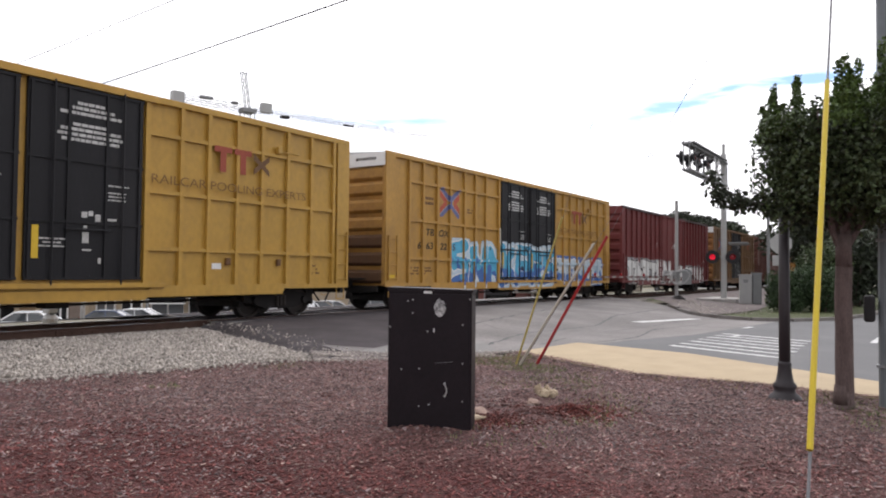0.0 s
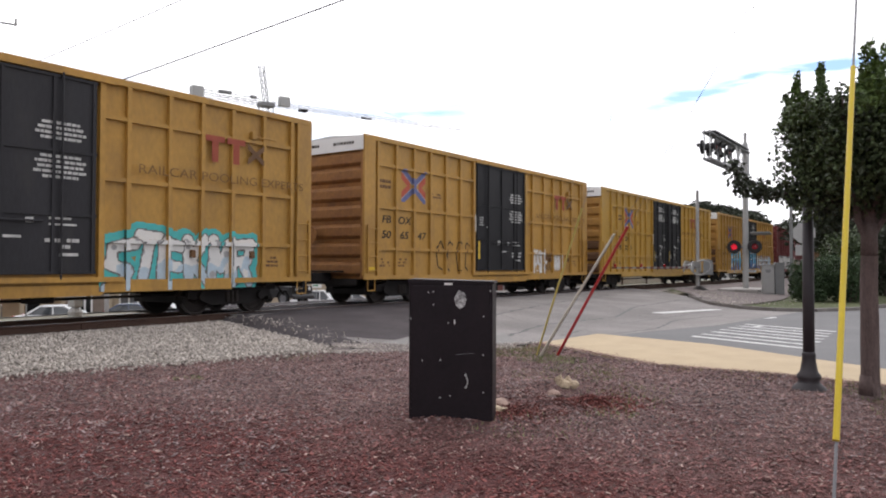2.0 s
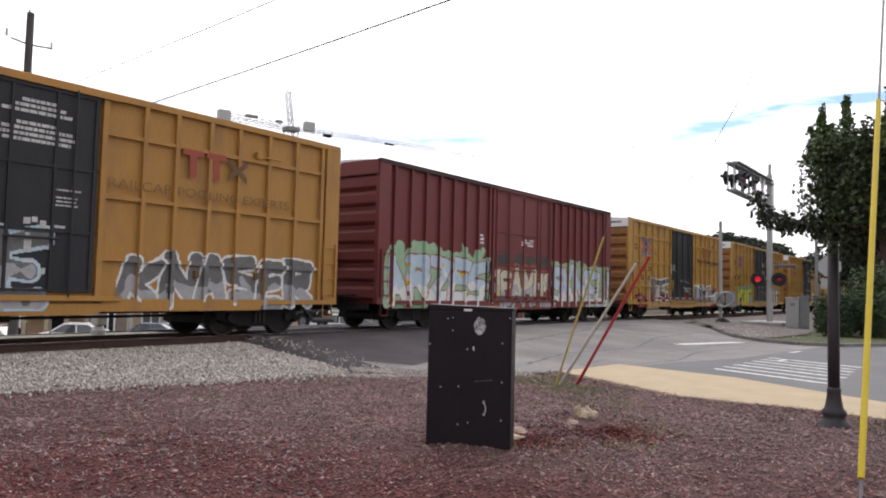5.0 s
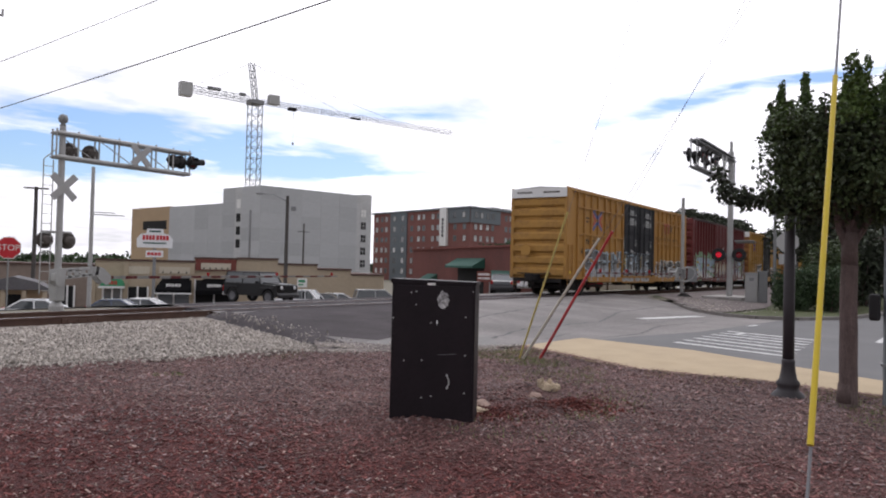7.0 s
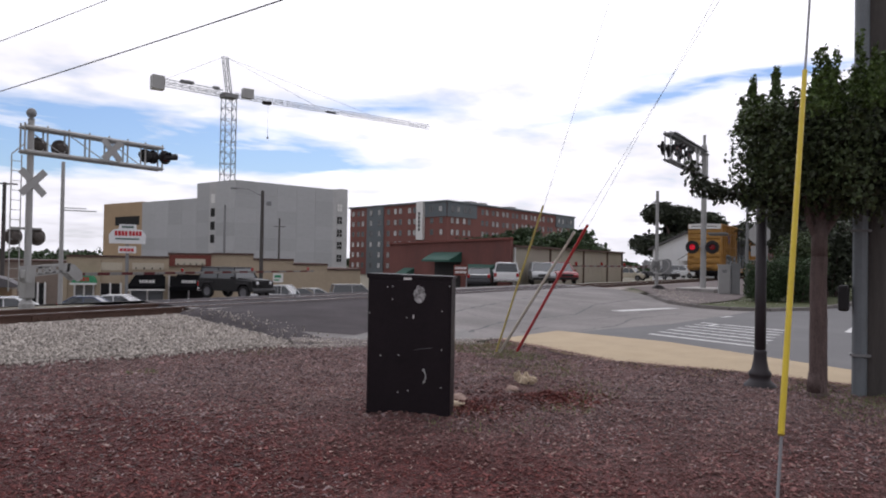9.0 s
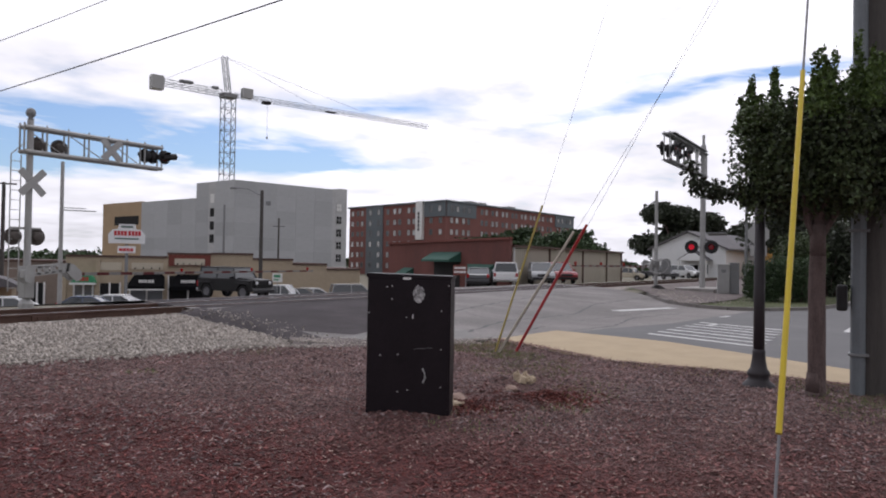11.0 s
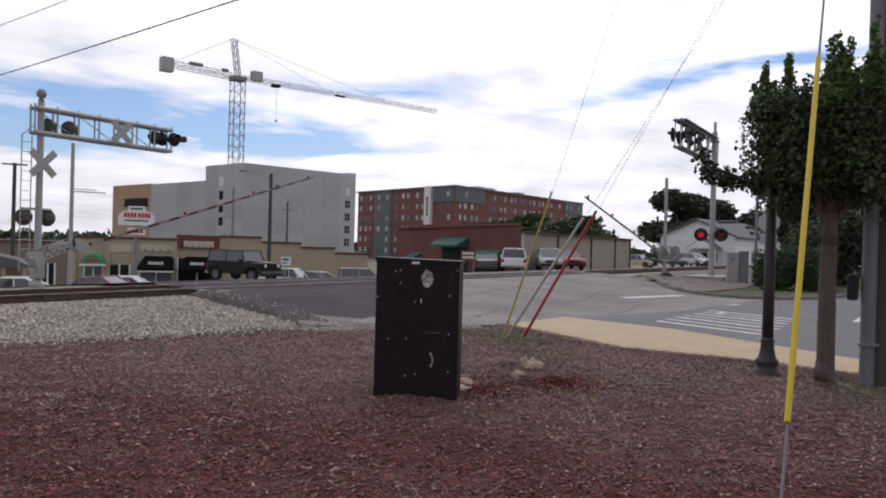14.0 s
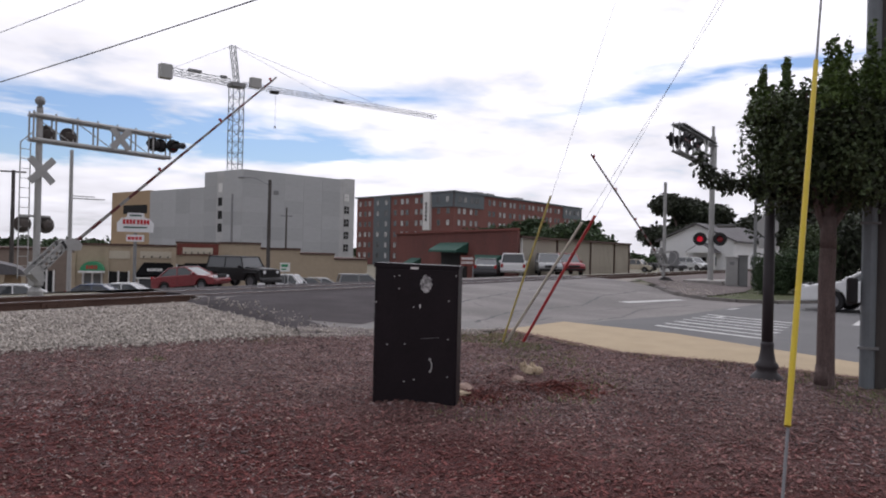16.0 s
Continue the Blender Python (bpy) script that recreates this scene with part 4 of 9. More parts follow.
def graffiti(car, depth, spec):
    """A sprayed piece: a cloud of ground colour, fat outlined letter shapes in two tones, drips and flecks."""
    x0, x1, z0, z1, word, cols, seed, line, cloud = spec[:9]
    block = spec[9] if len(spec) > 9 else 0.0      # how far the strokes swell into block letters
    rnd = random.Random(seed)
    n = len(word)
    w, h = (x1 - x0) / n, z1 - z0
    fat = min(w * (0.185 + 0.06 * block), h * (0.155 + 0.05 * block), 0.24 + 0.06 * block)
    cells = []
    for i, ch in enumerate(word):
        cx, lean, up = x0 + (i + 0.5) * w, rnd.uniform(-0.3, 0.3) * (1 - 0.7 * block), rnd.uniform(-0.05, 0.05) * h

        def at(u, v):
            return (cx + (u - 0.5) * (w - 2 * fat) * 1.22 + (v - 0.5) * lean * w + 0.07 * (1 - 0.6 * block) * w * rnd.uniform(-1, 1), z0 + fat + up + v * (h - 2 * fat) + 0.07 * (1 - 0.6 * block) * h * rnd.uniform(-1, 1))

        lines = {"T": ((0, 1, 1, 1), (0.5, 1, 0.5, 0)), "O": ((0, 0, 0, 1), (0, 1, 1, 1), (1, 1, 1, 0), (1, 0, 0, 0)), "R": ((0, 0, 0, 1), (0, 1, 1, 0.9), (1, 0.9, 0.9, 0.5), (0.9, 0.5, 0, 0.45), (0.4, 0.45, 1, 0)),
                 "H": ((0, 0, 0, 1), (1, 0, 1, 1), (0, 0.5, 1, 0.5)), "A": ((0, 0, 0.4, 1), (0.4, 1, 1, 0), (0.2, 0.4, 0.8, 0.4)), "S": ((1, 1, 0, 0.9), (0, 0.9, 0.1, 0.55), (0.1, 0.55, 0.95, 0.45), (0.95, 0.45, 0.9, 0.05), (0.9, 0.05, 0, 0)),
                 "E": ((0, 0, 0, 1), (0, 1, 1, 1), (0, 0.5, 0.8, 0.5), (0, 0, 1, 0)), "M": ((0, 0, 0.05, 1), (0.05, 1, 0.5, 0.35), (0.5, 0.35, 0.95, 1), (0.95, 1, 1, 0)), "I": ((0.5, 0, 0.5, 1),),
                 "Z": ((0, 1, 1, 1), (1, 1, 0, 0), (0, 0, 1, 0)), "N": ((0, 0, 0, 1), (0, 1, 1, 0), (1, 0, 1, 1)), "K": ((0, 0, 0, 1), (1, 1, 0.1, 0.5), (0.1, 0.5, 1, 0)), "Y": ((0, 1, 0.5, 0.5), (1, 1, 0.5, 0.5), (0.5, 0.5, 0.5, 0)), "U": ((0, 1, 0, 0.1), (0, 0.1, 1, 0), (1, 0, 1, 1))}[ch]
        cells.append([(at(a, b), at(c, d)) for a, b, c, d in lines])
    spots = [(rnd.uniform(x0, x1), rnd.uniform(z0, z1), rnd.uniform(0.05, 0.11)) for k in range(n * 2)]

    def colour_at(x, z):
        i = min(n - 1, max(0, int((x - x0) / w)))
        wob = noise.noise((x * 3.1, z * 3.1, seed))
        near = [min(seg_dist(x, z, s) for s in cells[k]) for k in (i - 1, i, i + 1) if 0 <= k < n]
        near.sort()
        d = near[0] + 0.035 * wob
        if len(near) > 1 and near[1] - near[0] < line * 0.9 and d < fat + line:
            return 0
        if d < fat:
            if len(cols) > 4 and not block and any((x - a) ** 2 + (z - b) ** 2 < r * r for a, b, r in spots):
                return 4
            return 1 if len(cols) < 4 or (z - z0) / h + 0.5 * wob > 0.42 else 3
        if d < fat + line:
            return 0
        if block and z0 + 0.22 * h < z < z1 - 0.2 * h:
            return 4
        if cloud and d < fat + line + 0.13 + 0.12 * noise.noise((x * 1.3, z * 1.3, seed + 2)):
            return 2
        if cloud > 0.3:
            edge = min(x - x0 + 0.1, x1 + 0.1 - x, z1 + cloud - z) / 0.35
            if noise.noise((x * 1.7, z * 1.7, seed + 4)) + 0.5 * wob + min(1.0, edge) > 0.62:
                return 2
        return None

    return painted(car, depth, x0 - 0.15, x1 + 0.15, max(z0 - 0.1, 0.66), z1 + 0.1 + cloud, colour_at, cols, "graffiti", "sprayed graffiti lettering", coat=0.009)


def paint_patch(car, depth, x0, x1, z0, z1, material, seed):
    """A ragged patch of sprayed base paint."""
    def colour_at(x, z):
        e = min(x - x0, x1 - x, z1 - z) / 0.4
        return 0 if noise.noise((x * 2.3, z * 2.3, seed)) + 0.6 * noise.noise((x * 9, z * 9, seed)) + min(0.8, e) > 0.25 else None
    painted(car, depth, x0, x1, z0, z1, colour_at, [material], "paint_patch", "ragged patch of sprayed paint", 0.04)


def tag_lines(car, depth, x0, x1, z0, z1, n, material, seed, w=0.028):
    """A thin scrawled tag."""
    rnd = random.Random(seed)
    segs = []
    for i in range(n):
        cx = x0 + (i + 0.5) * (x1 - x0) / n
        r = (x1 - x0) / n * 0.55
        pts = [(cx + r * math.cos(a) * rnd.uniform(0.5, 1), (z0 + z1) / 2 + (z1 - z0) * 0.45 * math.sin(a)) for a in [rnd.uniform(0, 1) + k * 0.9 for k in range(6)]]
        segs += list(zip(pts, pts[1:]))
    painted(car, depth, x0 - 0.2, x1 + 0.2, z0 - 0.1, z1 + 0.1, lambda x, z: 0 if min(seg_dist(x, z, s) for s in segs) < w else None, [material], "tag", "thin scrawled tag", coat=0.013)


def bow_logo(car, depth, x, z, k=1.0):
    """The crossed emblem: four arms, blue on the outer side and red on the inner, with a pale seam between."""
    def colour_at(px, pz):
        u, v = (px - x) / (0.64 * k), (pz - z) / (0.53 * k)
        if abs(u) > 1 or abs(v) > 1:
            return None
        u = u - 0.12 if u > 0.16 else u + 0.02      # the two halves stand a little apart
        e = abs(v) - abs(u) * 0.86
        if abs(u) < 0.11 and abs(v) < 0.26:
            return 0
        if -0.03 < e < 0.03 and abs(u) > 0.12:
            return 2
        if 0.03 <= e < 0.40 and abs(v) > 0.12:
            return 0
        if -0.46 < e <= -0.03 and abs(u) > 0.30:
            return 1
        return None

    painted(car, depth, x - 0.66 * k, x + 0.66 * k, z - 0.60 * k, z + 0.60 * k, colour_at, [M_EMBLUE, M_EMRED, M_SPRAYG], "emblem", "blue and red crossed emblem", 0.022)


def text_block(bm, xc, z_top, widths, y, rnd, h=0.062, pitch=0.105):
    """Centred lines of small bars, one width to a line."""
    for i, w in enumerate(widths):
        x, end, z = xc - w / 2, xc + w / 2, z_top - i * pitch
        while x < end - 0.02:
            k = min(rnd.uniform(0.05, 0.17), end - x)
            span(bm, (x, y - 0.004, z - h), (x + k, y, z))
            x += k + 0.018


def bars(bm, x0, x1, z0, z1, rows, y, rnd, fill=0.75):
    """Rows of small bars in place of lettering too small to read."""
    h = (z1 - z0) / rows
    for r in range(rows):
        x = x0
        while x < x1 - 0.04:
            w = rnd.uniform(0.04, 0.16)
            if rnd.random() < fill:
                span(bm, (x, y - 0.004, z0 + r * h + h * 0.22), (min(x + w, x1), y, z0 + r * h + h * 0.78))
            x += w + 0.022


def truck(parent, x):
    """A two-axle freight truck: side frames, springs, bolster, wheels."""
    t = new("truck")
    t.parent, t.matrix_basis = parent, pose(x, 0, 0)
    bm = bmesh.new()
    for s in (-1, 1):
        y = s * 1.0
        prism(bm, [(-1.25, 0.42), (-1.25, 0.60), (-0.75, 0.66), (-0.35, 0.74), (0.35, 0.74), (0.75, 0.66), (1.25, 0.60), (1.25, 0.42), (0.95, 0.38), (0.55, 0.24), (-0.55, 0.24), (-0.95, 0.38)],
              y - 0.07, y + 0.07)
        for k in (-0.89, 0.89):
            rod(bm, (k, y + s * 0.06, 0.457), (k, y + s * 0.17, 0.457), 0.11, seg=10)
    span(bm, (-0.2, -1.05, 0.34), (0.2, 1.05, 0.62))
    part("side_frame", bm, M_UNDER, t)
    bm = bmesh.new()
    span(bm, (-0.42, -0.95, 0.50), (0.42, 0.95, 0.78), bevel=0.03)
    for k in (-1, 1):
        span(bm, (k * 0.30 - 0.06, -0.85, 0.22), (k * 0.30 + 0.06, 0.85, 0.40))
        rod(bm, (k * 0.30, -0.3, 0.36), (k * 0.75, -0.2, 0.72), 0.035, seg=6)
        span(bm, (k * 1.30 - 0.05, -1.0, 0.30), (k * 1.30 + 0.05, 1.0, 0.46))
    part("brake_rigging", bm, M_UNDER, t)
    bm = bmesh.new()
    for s in (-1, 1):
        for k in (-0.13, 0, 0.13):
            rod(bm, (k, s * 1.09, 0.30), (k, s * 1.09, 0.58), 0.055, seg=8)
    part("spring_nest", bm, M_WHEEL, t)
    for k in (-0.89, 0.89):
        bm = bmesh.new()
        for s in (-1, 1):
            lathe(bm, [(0.10, -0.09), (0.14, -0.09), (0.17, -0.03), (0.36, -0.02), (0.40, -0.07), (0.455, -0.07), (0.458, 0.05), (0.485, 0.06), (0.485, 0.085), (0.40, 0.085), (0.36, 0.03), (0.10, 0.06)],
                  20, pose(k, s * 0.77, 0.458) @ Matrix.Rotation(radians(90 * s), 4, "X"))
        rod(bm, (k, -0.78, 0.458), (k, 0.78, 0.458), 0.085, seg=10)
        part("wheelset", bm, M_WHEEL, t)
    return t


def boxcar(name, L, posts, doors, body, door_mat, label, ribs=(1.72, 3.0, 4.3), end_mat=None, roof_band=True, number="", mark="", shift=0, groups=(), logo=2, decals=True, flat_ribs=True, door_cut=None):
    """A 17 ft high box car. x runs along it from its trailing end, the near side faces -y, z from the rail."""
    car = thing(name, pose(0, 0, 0), label, "box car", "cars of the freight train")
    end_mat = end_mat or M_YEND
    d0, d1 = doors[0][0], doors[-1][1]
    ysheet, ypost, ydoor = -HW + SHEET, -HW, -HW + 0.015
    tw = 0.05   # half width of a post
    allposts = [p for p in posts]

    def depth(x, z):
        for a, b in doors:
            if a <= x <= b and 1.02 <= z <= 4.96:
                return ydoor
        if z > 4.98 or z < 0.95 and d0 - 0.2 < x < d1 + 0.2:
            return ypost
        if x < 0.52 or x > L - 0.52:
            return ypost
        for p in allposts:
            if abs(x - p) <= tw:
                return ypost
        if flat_ribs:
            for r in ribs:
                if abs(z - r) <= 0.045 and not d0 - 0.15 < x < d1 + 0.15:
                    return -HW + 0.02
        return ysheet

    # body shell: side sheets, floor, deep side sill between the trucks
    bm = bmesh.new()
    span(bm, (0.20, ysheet, 0.80), (L - 0.20, -ysheet, 5.05))
    shell = part("body", bm, body, car)
    for s in (-1, 1):
        bm = bmesh.new()
        prism(bm, [(0, 0.78), (2.55, 0.78), (2.62, 0.64), (d0 - 0.2, 0.64), (d0 - 0.1, 0.58), (d1 + 0.1, 0.58), (d1 + 0.2, 0.64), (L - 2.62, 0.64), (L - 2.55, 0.78), (L, 0.78), (L, 0.90),
                   (d1 + 0.3, 0.90), (d1 + 0.2, 0.80), (d0 - 0.2, 0.80), (d0 - 0.3, 0.90), (0, 0.90)], s * (HW - 0.03), s * HW)
        part("side_sill", bm, body, car)
        bm = bmesh.new()
        span(bm, (0, s * (HW - 0.09), 4.99), (L, s * HW, EAVE), bevel=0.012)
        part("top_chord", bm, body if flat_ribs else M_CHORD, car)
        for a, b in ((0.0, 0.5), (L - 0.5, L)):
            bm = bmesh.new()
            span(bm, (a, s * (HW - 0.08), 0.88), (b, s * (HW - 0.004), 4.995))
            part("corner_plate", bm, body, car)
    bm = bmesh.new()
    prism(bm, [(-0.05, 0.9), (0.05, 0.9), (0.05, 4.992), (-0.05, 4.992)], -HW + 0.003, ysheet)
    post = mesh_of(bm, "side_post", body)
    for p in allposts:
        piece("side_post", post, shell, pose(p, 0, 0))
        piece("side_post", post, shell, pose(p, 0, 0) @ Matrix.Diagonal((1, -1, 1, 1)))
    if flat_ribs:
        for r in ribs:
            for a, b in ((posts[0], d0 - 0.1), (d1 + 0.1, posts[-1])):
                bm = bmesh.new()
                prism(bm, [(a, r - 0.045), (b, r - 0.045), (b, r + 0.045), (a, r + 0.045)], -HW + 0.02, ysheet)
                part("side_rib", bm, body, shell)
    # roof with cross seams
    bm = bmesh.new()
    prism(bm, [(-HW + 0.02, 5.05), (HW - 0.02, 5.05), (HW - 0.02, 5.10), (0, 5.20), (-HW + 0.02, 5.10)], 0.02, L - 0.02, Matrix(((0, 1, 0, 0), (1, 0, 0, 0), (0, 0, 1, 0), (0, 0, 0, 1))))
    for k in range(1, int(L / 1.1)):
        box(bm, (k * 1.1, 0, 5.15), (0.06, 2.7, 0.06))
    part("roof", bm, M_ROOF, car, "pale galvanised roof")
    # corrugated ends with a white band on top
    for s, x in ((-1, 0.0), (1, L)):
        bm = bmesh.new()
        xi = x - s * 0.16
        span(bm, (xi - 0.03, -HW + 0.02, 0.80), (xi + 0.03, HW - 0.02, 4.66))
        end = part("end_sheet", bm, end_mat, car)
        for sy in (-1, 1):
            bm = bmesh.new()
            span(bm, (x - s * 0.19, sy * (HW - 0.16), 0.80), (x - s * 0.002, sy * (HW - 0.085), 4.66))
            part("corner_post", bm, end_mat, car)
        bm = bmesh.new()
        prism(bm, [(0, 0.0), (s * 0.10, 0.05), (s * 0.15, 0.11), (s * 0.15, 0.35), (s * 0.10, 0.42), (0, 0.47)], -HW + 0.165, HW - 0.165)
        corr = mesh_of(bm, "corrugation", end_mat)
        low = corr
        if end_mat is M_YEND and body is not M_YELLOW_B:
            low = corr.copy()
            low.materials[0] = M_YEND_D
        for z in (0.86, 1.43, 2.00, 2.57, 3.14, 3.71, 4.20):
            piece("corrugation", low if z < 2.2 else corr, end, pose(xi, 0, z))
        bm = bmesh.new()
        span(bm, (x - 0.03, -HW + 0.03, 4.665), (x + 0.045 * s, HW - 0.03, 5.10))
        part("end_band", bm, M_WHITE if roof_band else body, car, "white band for excess height" if roof_band else "")
        if roof_band:
            bm = bmesh.new()
            rnd = random.Random(3)
            for a, b in ((-1.1, -0.35), (0.35, 1.15)):
                y = a
                while y < b:
                    w = rnd.uniform(0.05, 0.12)
                    span(bm, (x + s * 0.047, y, 4.86), (x + s * 0.05, y + w, 4.95))
                    y += w + 0.03
            part("stencil", bm, M_PBLACK, car)
        # ladder on the corner, brake gear, coupler and hose
        for sy in (-1, 1):
            bm = bmesh.new()
            xl = 0.12 if s < 0 else L - 0.55
            for k in range(4):
                rod(bm, (xl, sy * (HW + 0.05), 1.05 + k * 0.42), (xl + 0.43, sy * (HW + 0.05), 1.05 + k * 0.42), 0.014, seg=6)
            for k in (0, 0.43):
                span(bm, (xl + k - 0.02, sy * HW - 0.01, 0.98), (xl + k + 0.02, sy * (HW + 0.06), 2.42))
            rod(bm, (xl + 0.1, sy * (HW - 0.05), 0.45), (xl + 0.42, sy * (HW - 0.05), 0.45), 0.016, seg=6)
            rod(bm, (xl + 0.1, sy * (HW - 0.05), 0.45), (xl + 0.1, sy * (HW - 0.05), 0.8), 0.016, seg=6)
            rod(bm, (xl + 0.42, sy * (HW - 0.05), 0.45), (xl + 0.42, sy * (HW - 0.05), 0.8), 0.016, seg=6)
            part("ladder", bm, body, car)
        bm = bmesh.new()
        span(bm, (x, -0.16, 0.72), (x + s * 0.78, 0.16, 0.98), bevel=0.02)
        box(bm, (x + s * 0.82, 0.05, 0.84), (0.26, 0.34, 0.32), bevel=0.04)
        span(bm, (x - 0.05, -1.25, 0.62), (x + s * 0.10, 1.25, 0.80))
        rod(bm, (x + s * 0.45, 0.42, 0.7), (x + s * 0.75, 0.36, 0.32), 0.03, seg=6)
        part("coupler", bm, M_UNDER, car)
    bm = bmesh.new()
    lathe(bm, [(0.25, -0.012), (0.275, -0.012), (0.275, 0.012), (0.25, 0.012)], 16, pose(-0.22, 0.55, 2.15) @ Matrix.Rotation(radians(90), 4, "Y"))
    box(bm, (-0.10, 0.55, 2.12), (0.14, 0.20, 0.30), bevel=0.03)
    part("hand_brake", bm, end_mat, car)
    bm = bmesh.new()
    box(bm, (-0.2, 0.1, 1.02), (0.35, 1.6, 0.05))
    part("crossover_step", bm, M_UNDER, car)
    # underframe
    bm = bmesh.new()
    span(bm, (0.2, -0.3, 0.55), (L - 0.2, 0.3, 0.85))
    for k in range(int(L / 2.2)):
        span(bm, (1.2 + k * 2.2, -1.35, 0.68), (1.35 + k * 2.2, 1.35, 0.82))
    rod(bm, (L * 0.42, -0.75, 0.62), (L * 0.50, -0.75, 0.62), 0.2, seg=10)
    box(bm, (L * 0.57, -0.7, 0.6), (0.5, 0.4, 0.35), bevel=0.03)
    rod(bm, (L * 0.2, -0.5, 0.45), (L * 0.8, -0.5, 0.5), 0.03, seg=6)
    part("underframe", bm, M_UNDER, car)
    truck(car, 2.3)
    truck(car, L - 2.3)
    # doors
    for s in (-1, 1):
        for a, b in doors:
            bm = bmesh.new()
            span(bm, (a, s * (HW - 0.10), 1.02), (b, s * (HW - 0.015), 4.96), bevel=0.01)
            dr = part("door", bm, door_mat, car, "sliding plug door")
            bm = bmesh.new()
            w = b - a
            for f in ((0.02, 0.24, 0.5, 0.76, 0.98) if w > 3 else (0.03, 0.33, 0.66, 0.97)):
                span(bm, (a + w * f - 0.03, s * (HW - 0.02), 1.03), (a + w * f + 0.03, s * (HW + 0.02), 4.95))
            for z in (1.06, 2.2, 3.45, 4.92):
                span(bm, (a, s * (HW - 0.02), z - 0.03), (b, s * (HW + 0.015), z + 0.03))
            part("door_frame", bm, door_mat, dr)
            bm = bmesh.new()
            for f in (0.2, 0.8):
                rod(bm, (a + w * f, s * (HW + 0.05), 0.92), (a + w * f, s * (HW + 0.05), 5.0), 0.022, seg=6)
            rod(bm, (a + w * 0.3, s * (HW + 0.06), 2.05), (a + w * 0.7, s * (HW + 0.06), 2.05), 0.025, seg=6)
            part("locking_bar", bm, door_mat, dr)
        for a, b in (((d0 - 0.25, s * (HW - 0.05), 0.86), (d1 + 0.6, s * (HW + 0.06), 0.96)), ((d0 - 0.05, s * (HW - 0.05), 4.97), (d1 + 0.4, s * (HW + 0.05), 5.03))):
            bm = bmesh.new()
            span(bm, a, b)
            part("door_track", bm, body, car)
        for x in (d0 - 0.12, d1 + 0.12):
            bm = bmesh.new()
            span(bm, (x - 0.06, s * (HW - 0.09), 0.88), (x + 0.06, s * (HW + 0.004), 4.99))
            part("door_post", bm, body, car)
    # small stencils and plates on doors and panels
    rnd = random.Random(int(L * 10) + len(label))
    if decals:
        bm = bmesh.new()
        y = -HW + 0.012
        for a, b in doors:
            w = b - a
            if w < 3:
                text_block(bm, a + w * 0.52, 4.66, (0.62, 1.0, 1.32), y, rnd)
                text_block(bm, a + w * 0.52, 4.22, (0.78, 1.30, 1.42, 1.25), y, rnd)
                text_block(bm, a + w * 0.76, 3.02, (0.55, 0.0, 0.42, 0.38, 0.45), y, rnd, 0.03, 0.075)
                text_block(bm, a + w * 0.22, 1.86, (0.55, 0.40, 0.62), y, rnd, 0.03, 0.075)
                continue
            if not shift:
                text_block(bm, a + w * 0.80, 4.02, (0.75, 0.9, 1.0, 0.8), y, rnd, 0.055, 0.10)
                text_block(bm, a + w * 0.80, 3.36, (0.8, 1.0, 0.9, 1.05, 0.7), y, rnd, 0.055, 0.10)
            text_block(bm, a + w * 0.10, 3.0, (0.28, 0.3, 0.24, 0.3), y, rnd, 0.04, 0.09)
            bars(bm, a + w * 0.72, a + w * 0.92, 1.5, 1.75, 2, y, rnd, 0.6)
        part("door_stencil", bm, M_STENCIL, car, "small white stencilled notices")
        for a, b in doors:
            w = b - a
            if len(doors) > 1:
                marks = ((0.45, 2.30, 0.05, 0.12), (0.51, 2.34, 0.04, 0.10), (0.57, 2.22, 0.045, 0.16), (0.47, 2.08, 0.03, 0.06), (0.46, 1.78, 0.055, 0.22), (0.66, 2.26, 0.10, 0.05), (0.60, 1.36, 0.025, 0.12), (0.46, 1.62, 0.08, 0.035))
            else:
                marks = ((0.42, 2.0, 0.05, 0.16), (0.50, 1.72, 0.10, 0.05), (0.62, 2.02, 0.04, 0.1), (0.74, 2.10, 0.12, 0.04), (0.74, 1.98, 0.15, 0.04), (0.20, 2.62, 0.05, 0.05), (0.80, 1.38, 0.10, 0.06))
            for x, z, k, hh in marks:
                bm = bmesh.new()
                span(bm, (a + w * x, y - 0.008, z), (a + w * (x + k), y, z + hh))
                part("door_notice", bm, M_STENCIL, car)
        for a, b in doors:
            bm = bmesh.new()
            span(bm, (a + 0.13, y - 0.006, 1.45), (a + 0.26, y, 2.1))
            part("reflector", bm, M_SAFETY, car, "yellow reflective strip")
    if mark:
        for i in range(0, len(mark), 2):
            x = posts[i // 2 + shift] + 0.45
            words(mark[i:i + 2], 0.33, M_MARK, car, pose(x, ysheet - 0.006, 2.62), "reporting_mark", shear=0.15, xs=1.3, bold=0.024)
        groups = groups or (number[0:2], number[2:4], number[4:6])
        for i, digits in enumerate(groups):
            x = posts[i] + (0.62 if i == 0 and len(digits) == 1 else 0.28 if len(digits) == 1 else 0.44)
            words(digits, 0.33, M_MARK, car, pose(x, ysheet - 0.006, 2.15), "car_number", shear=0.15, xs=1.35, bold=0.024)
        bow_logo(car, depth, posts[logo] + 0.03, 3.77)
        bm = bmesh.new()
        bars(bm, posts[logo - 2] + 0.15, posts[logo - 2] + 0.72, 3.56, 3.9, 2, ysheet - 0.002, rnd, 1.0)
        bars(bm, posts[logo + 1] + 0.15, posts[logo + 1] + 0.65, 3.46, 3.66, 2, ysheet - 0.002, rnd, 0.9)
        part("stencil", bm, M_PBROWN, car, "worn stencilled notice")
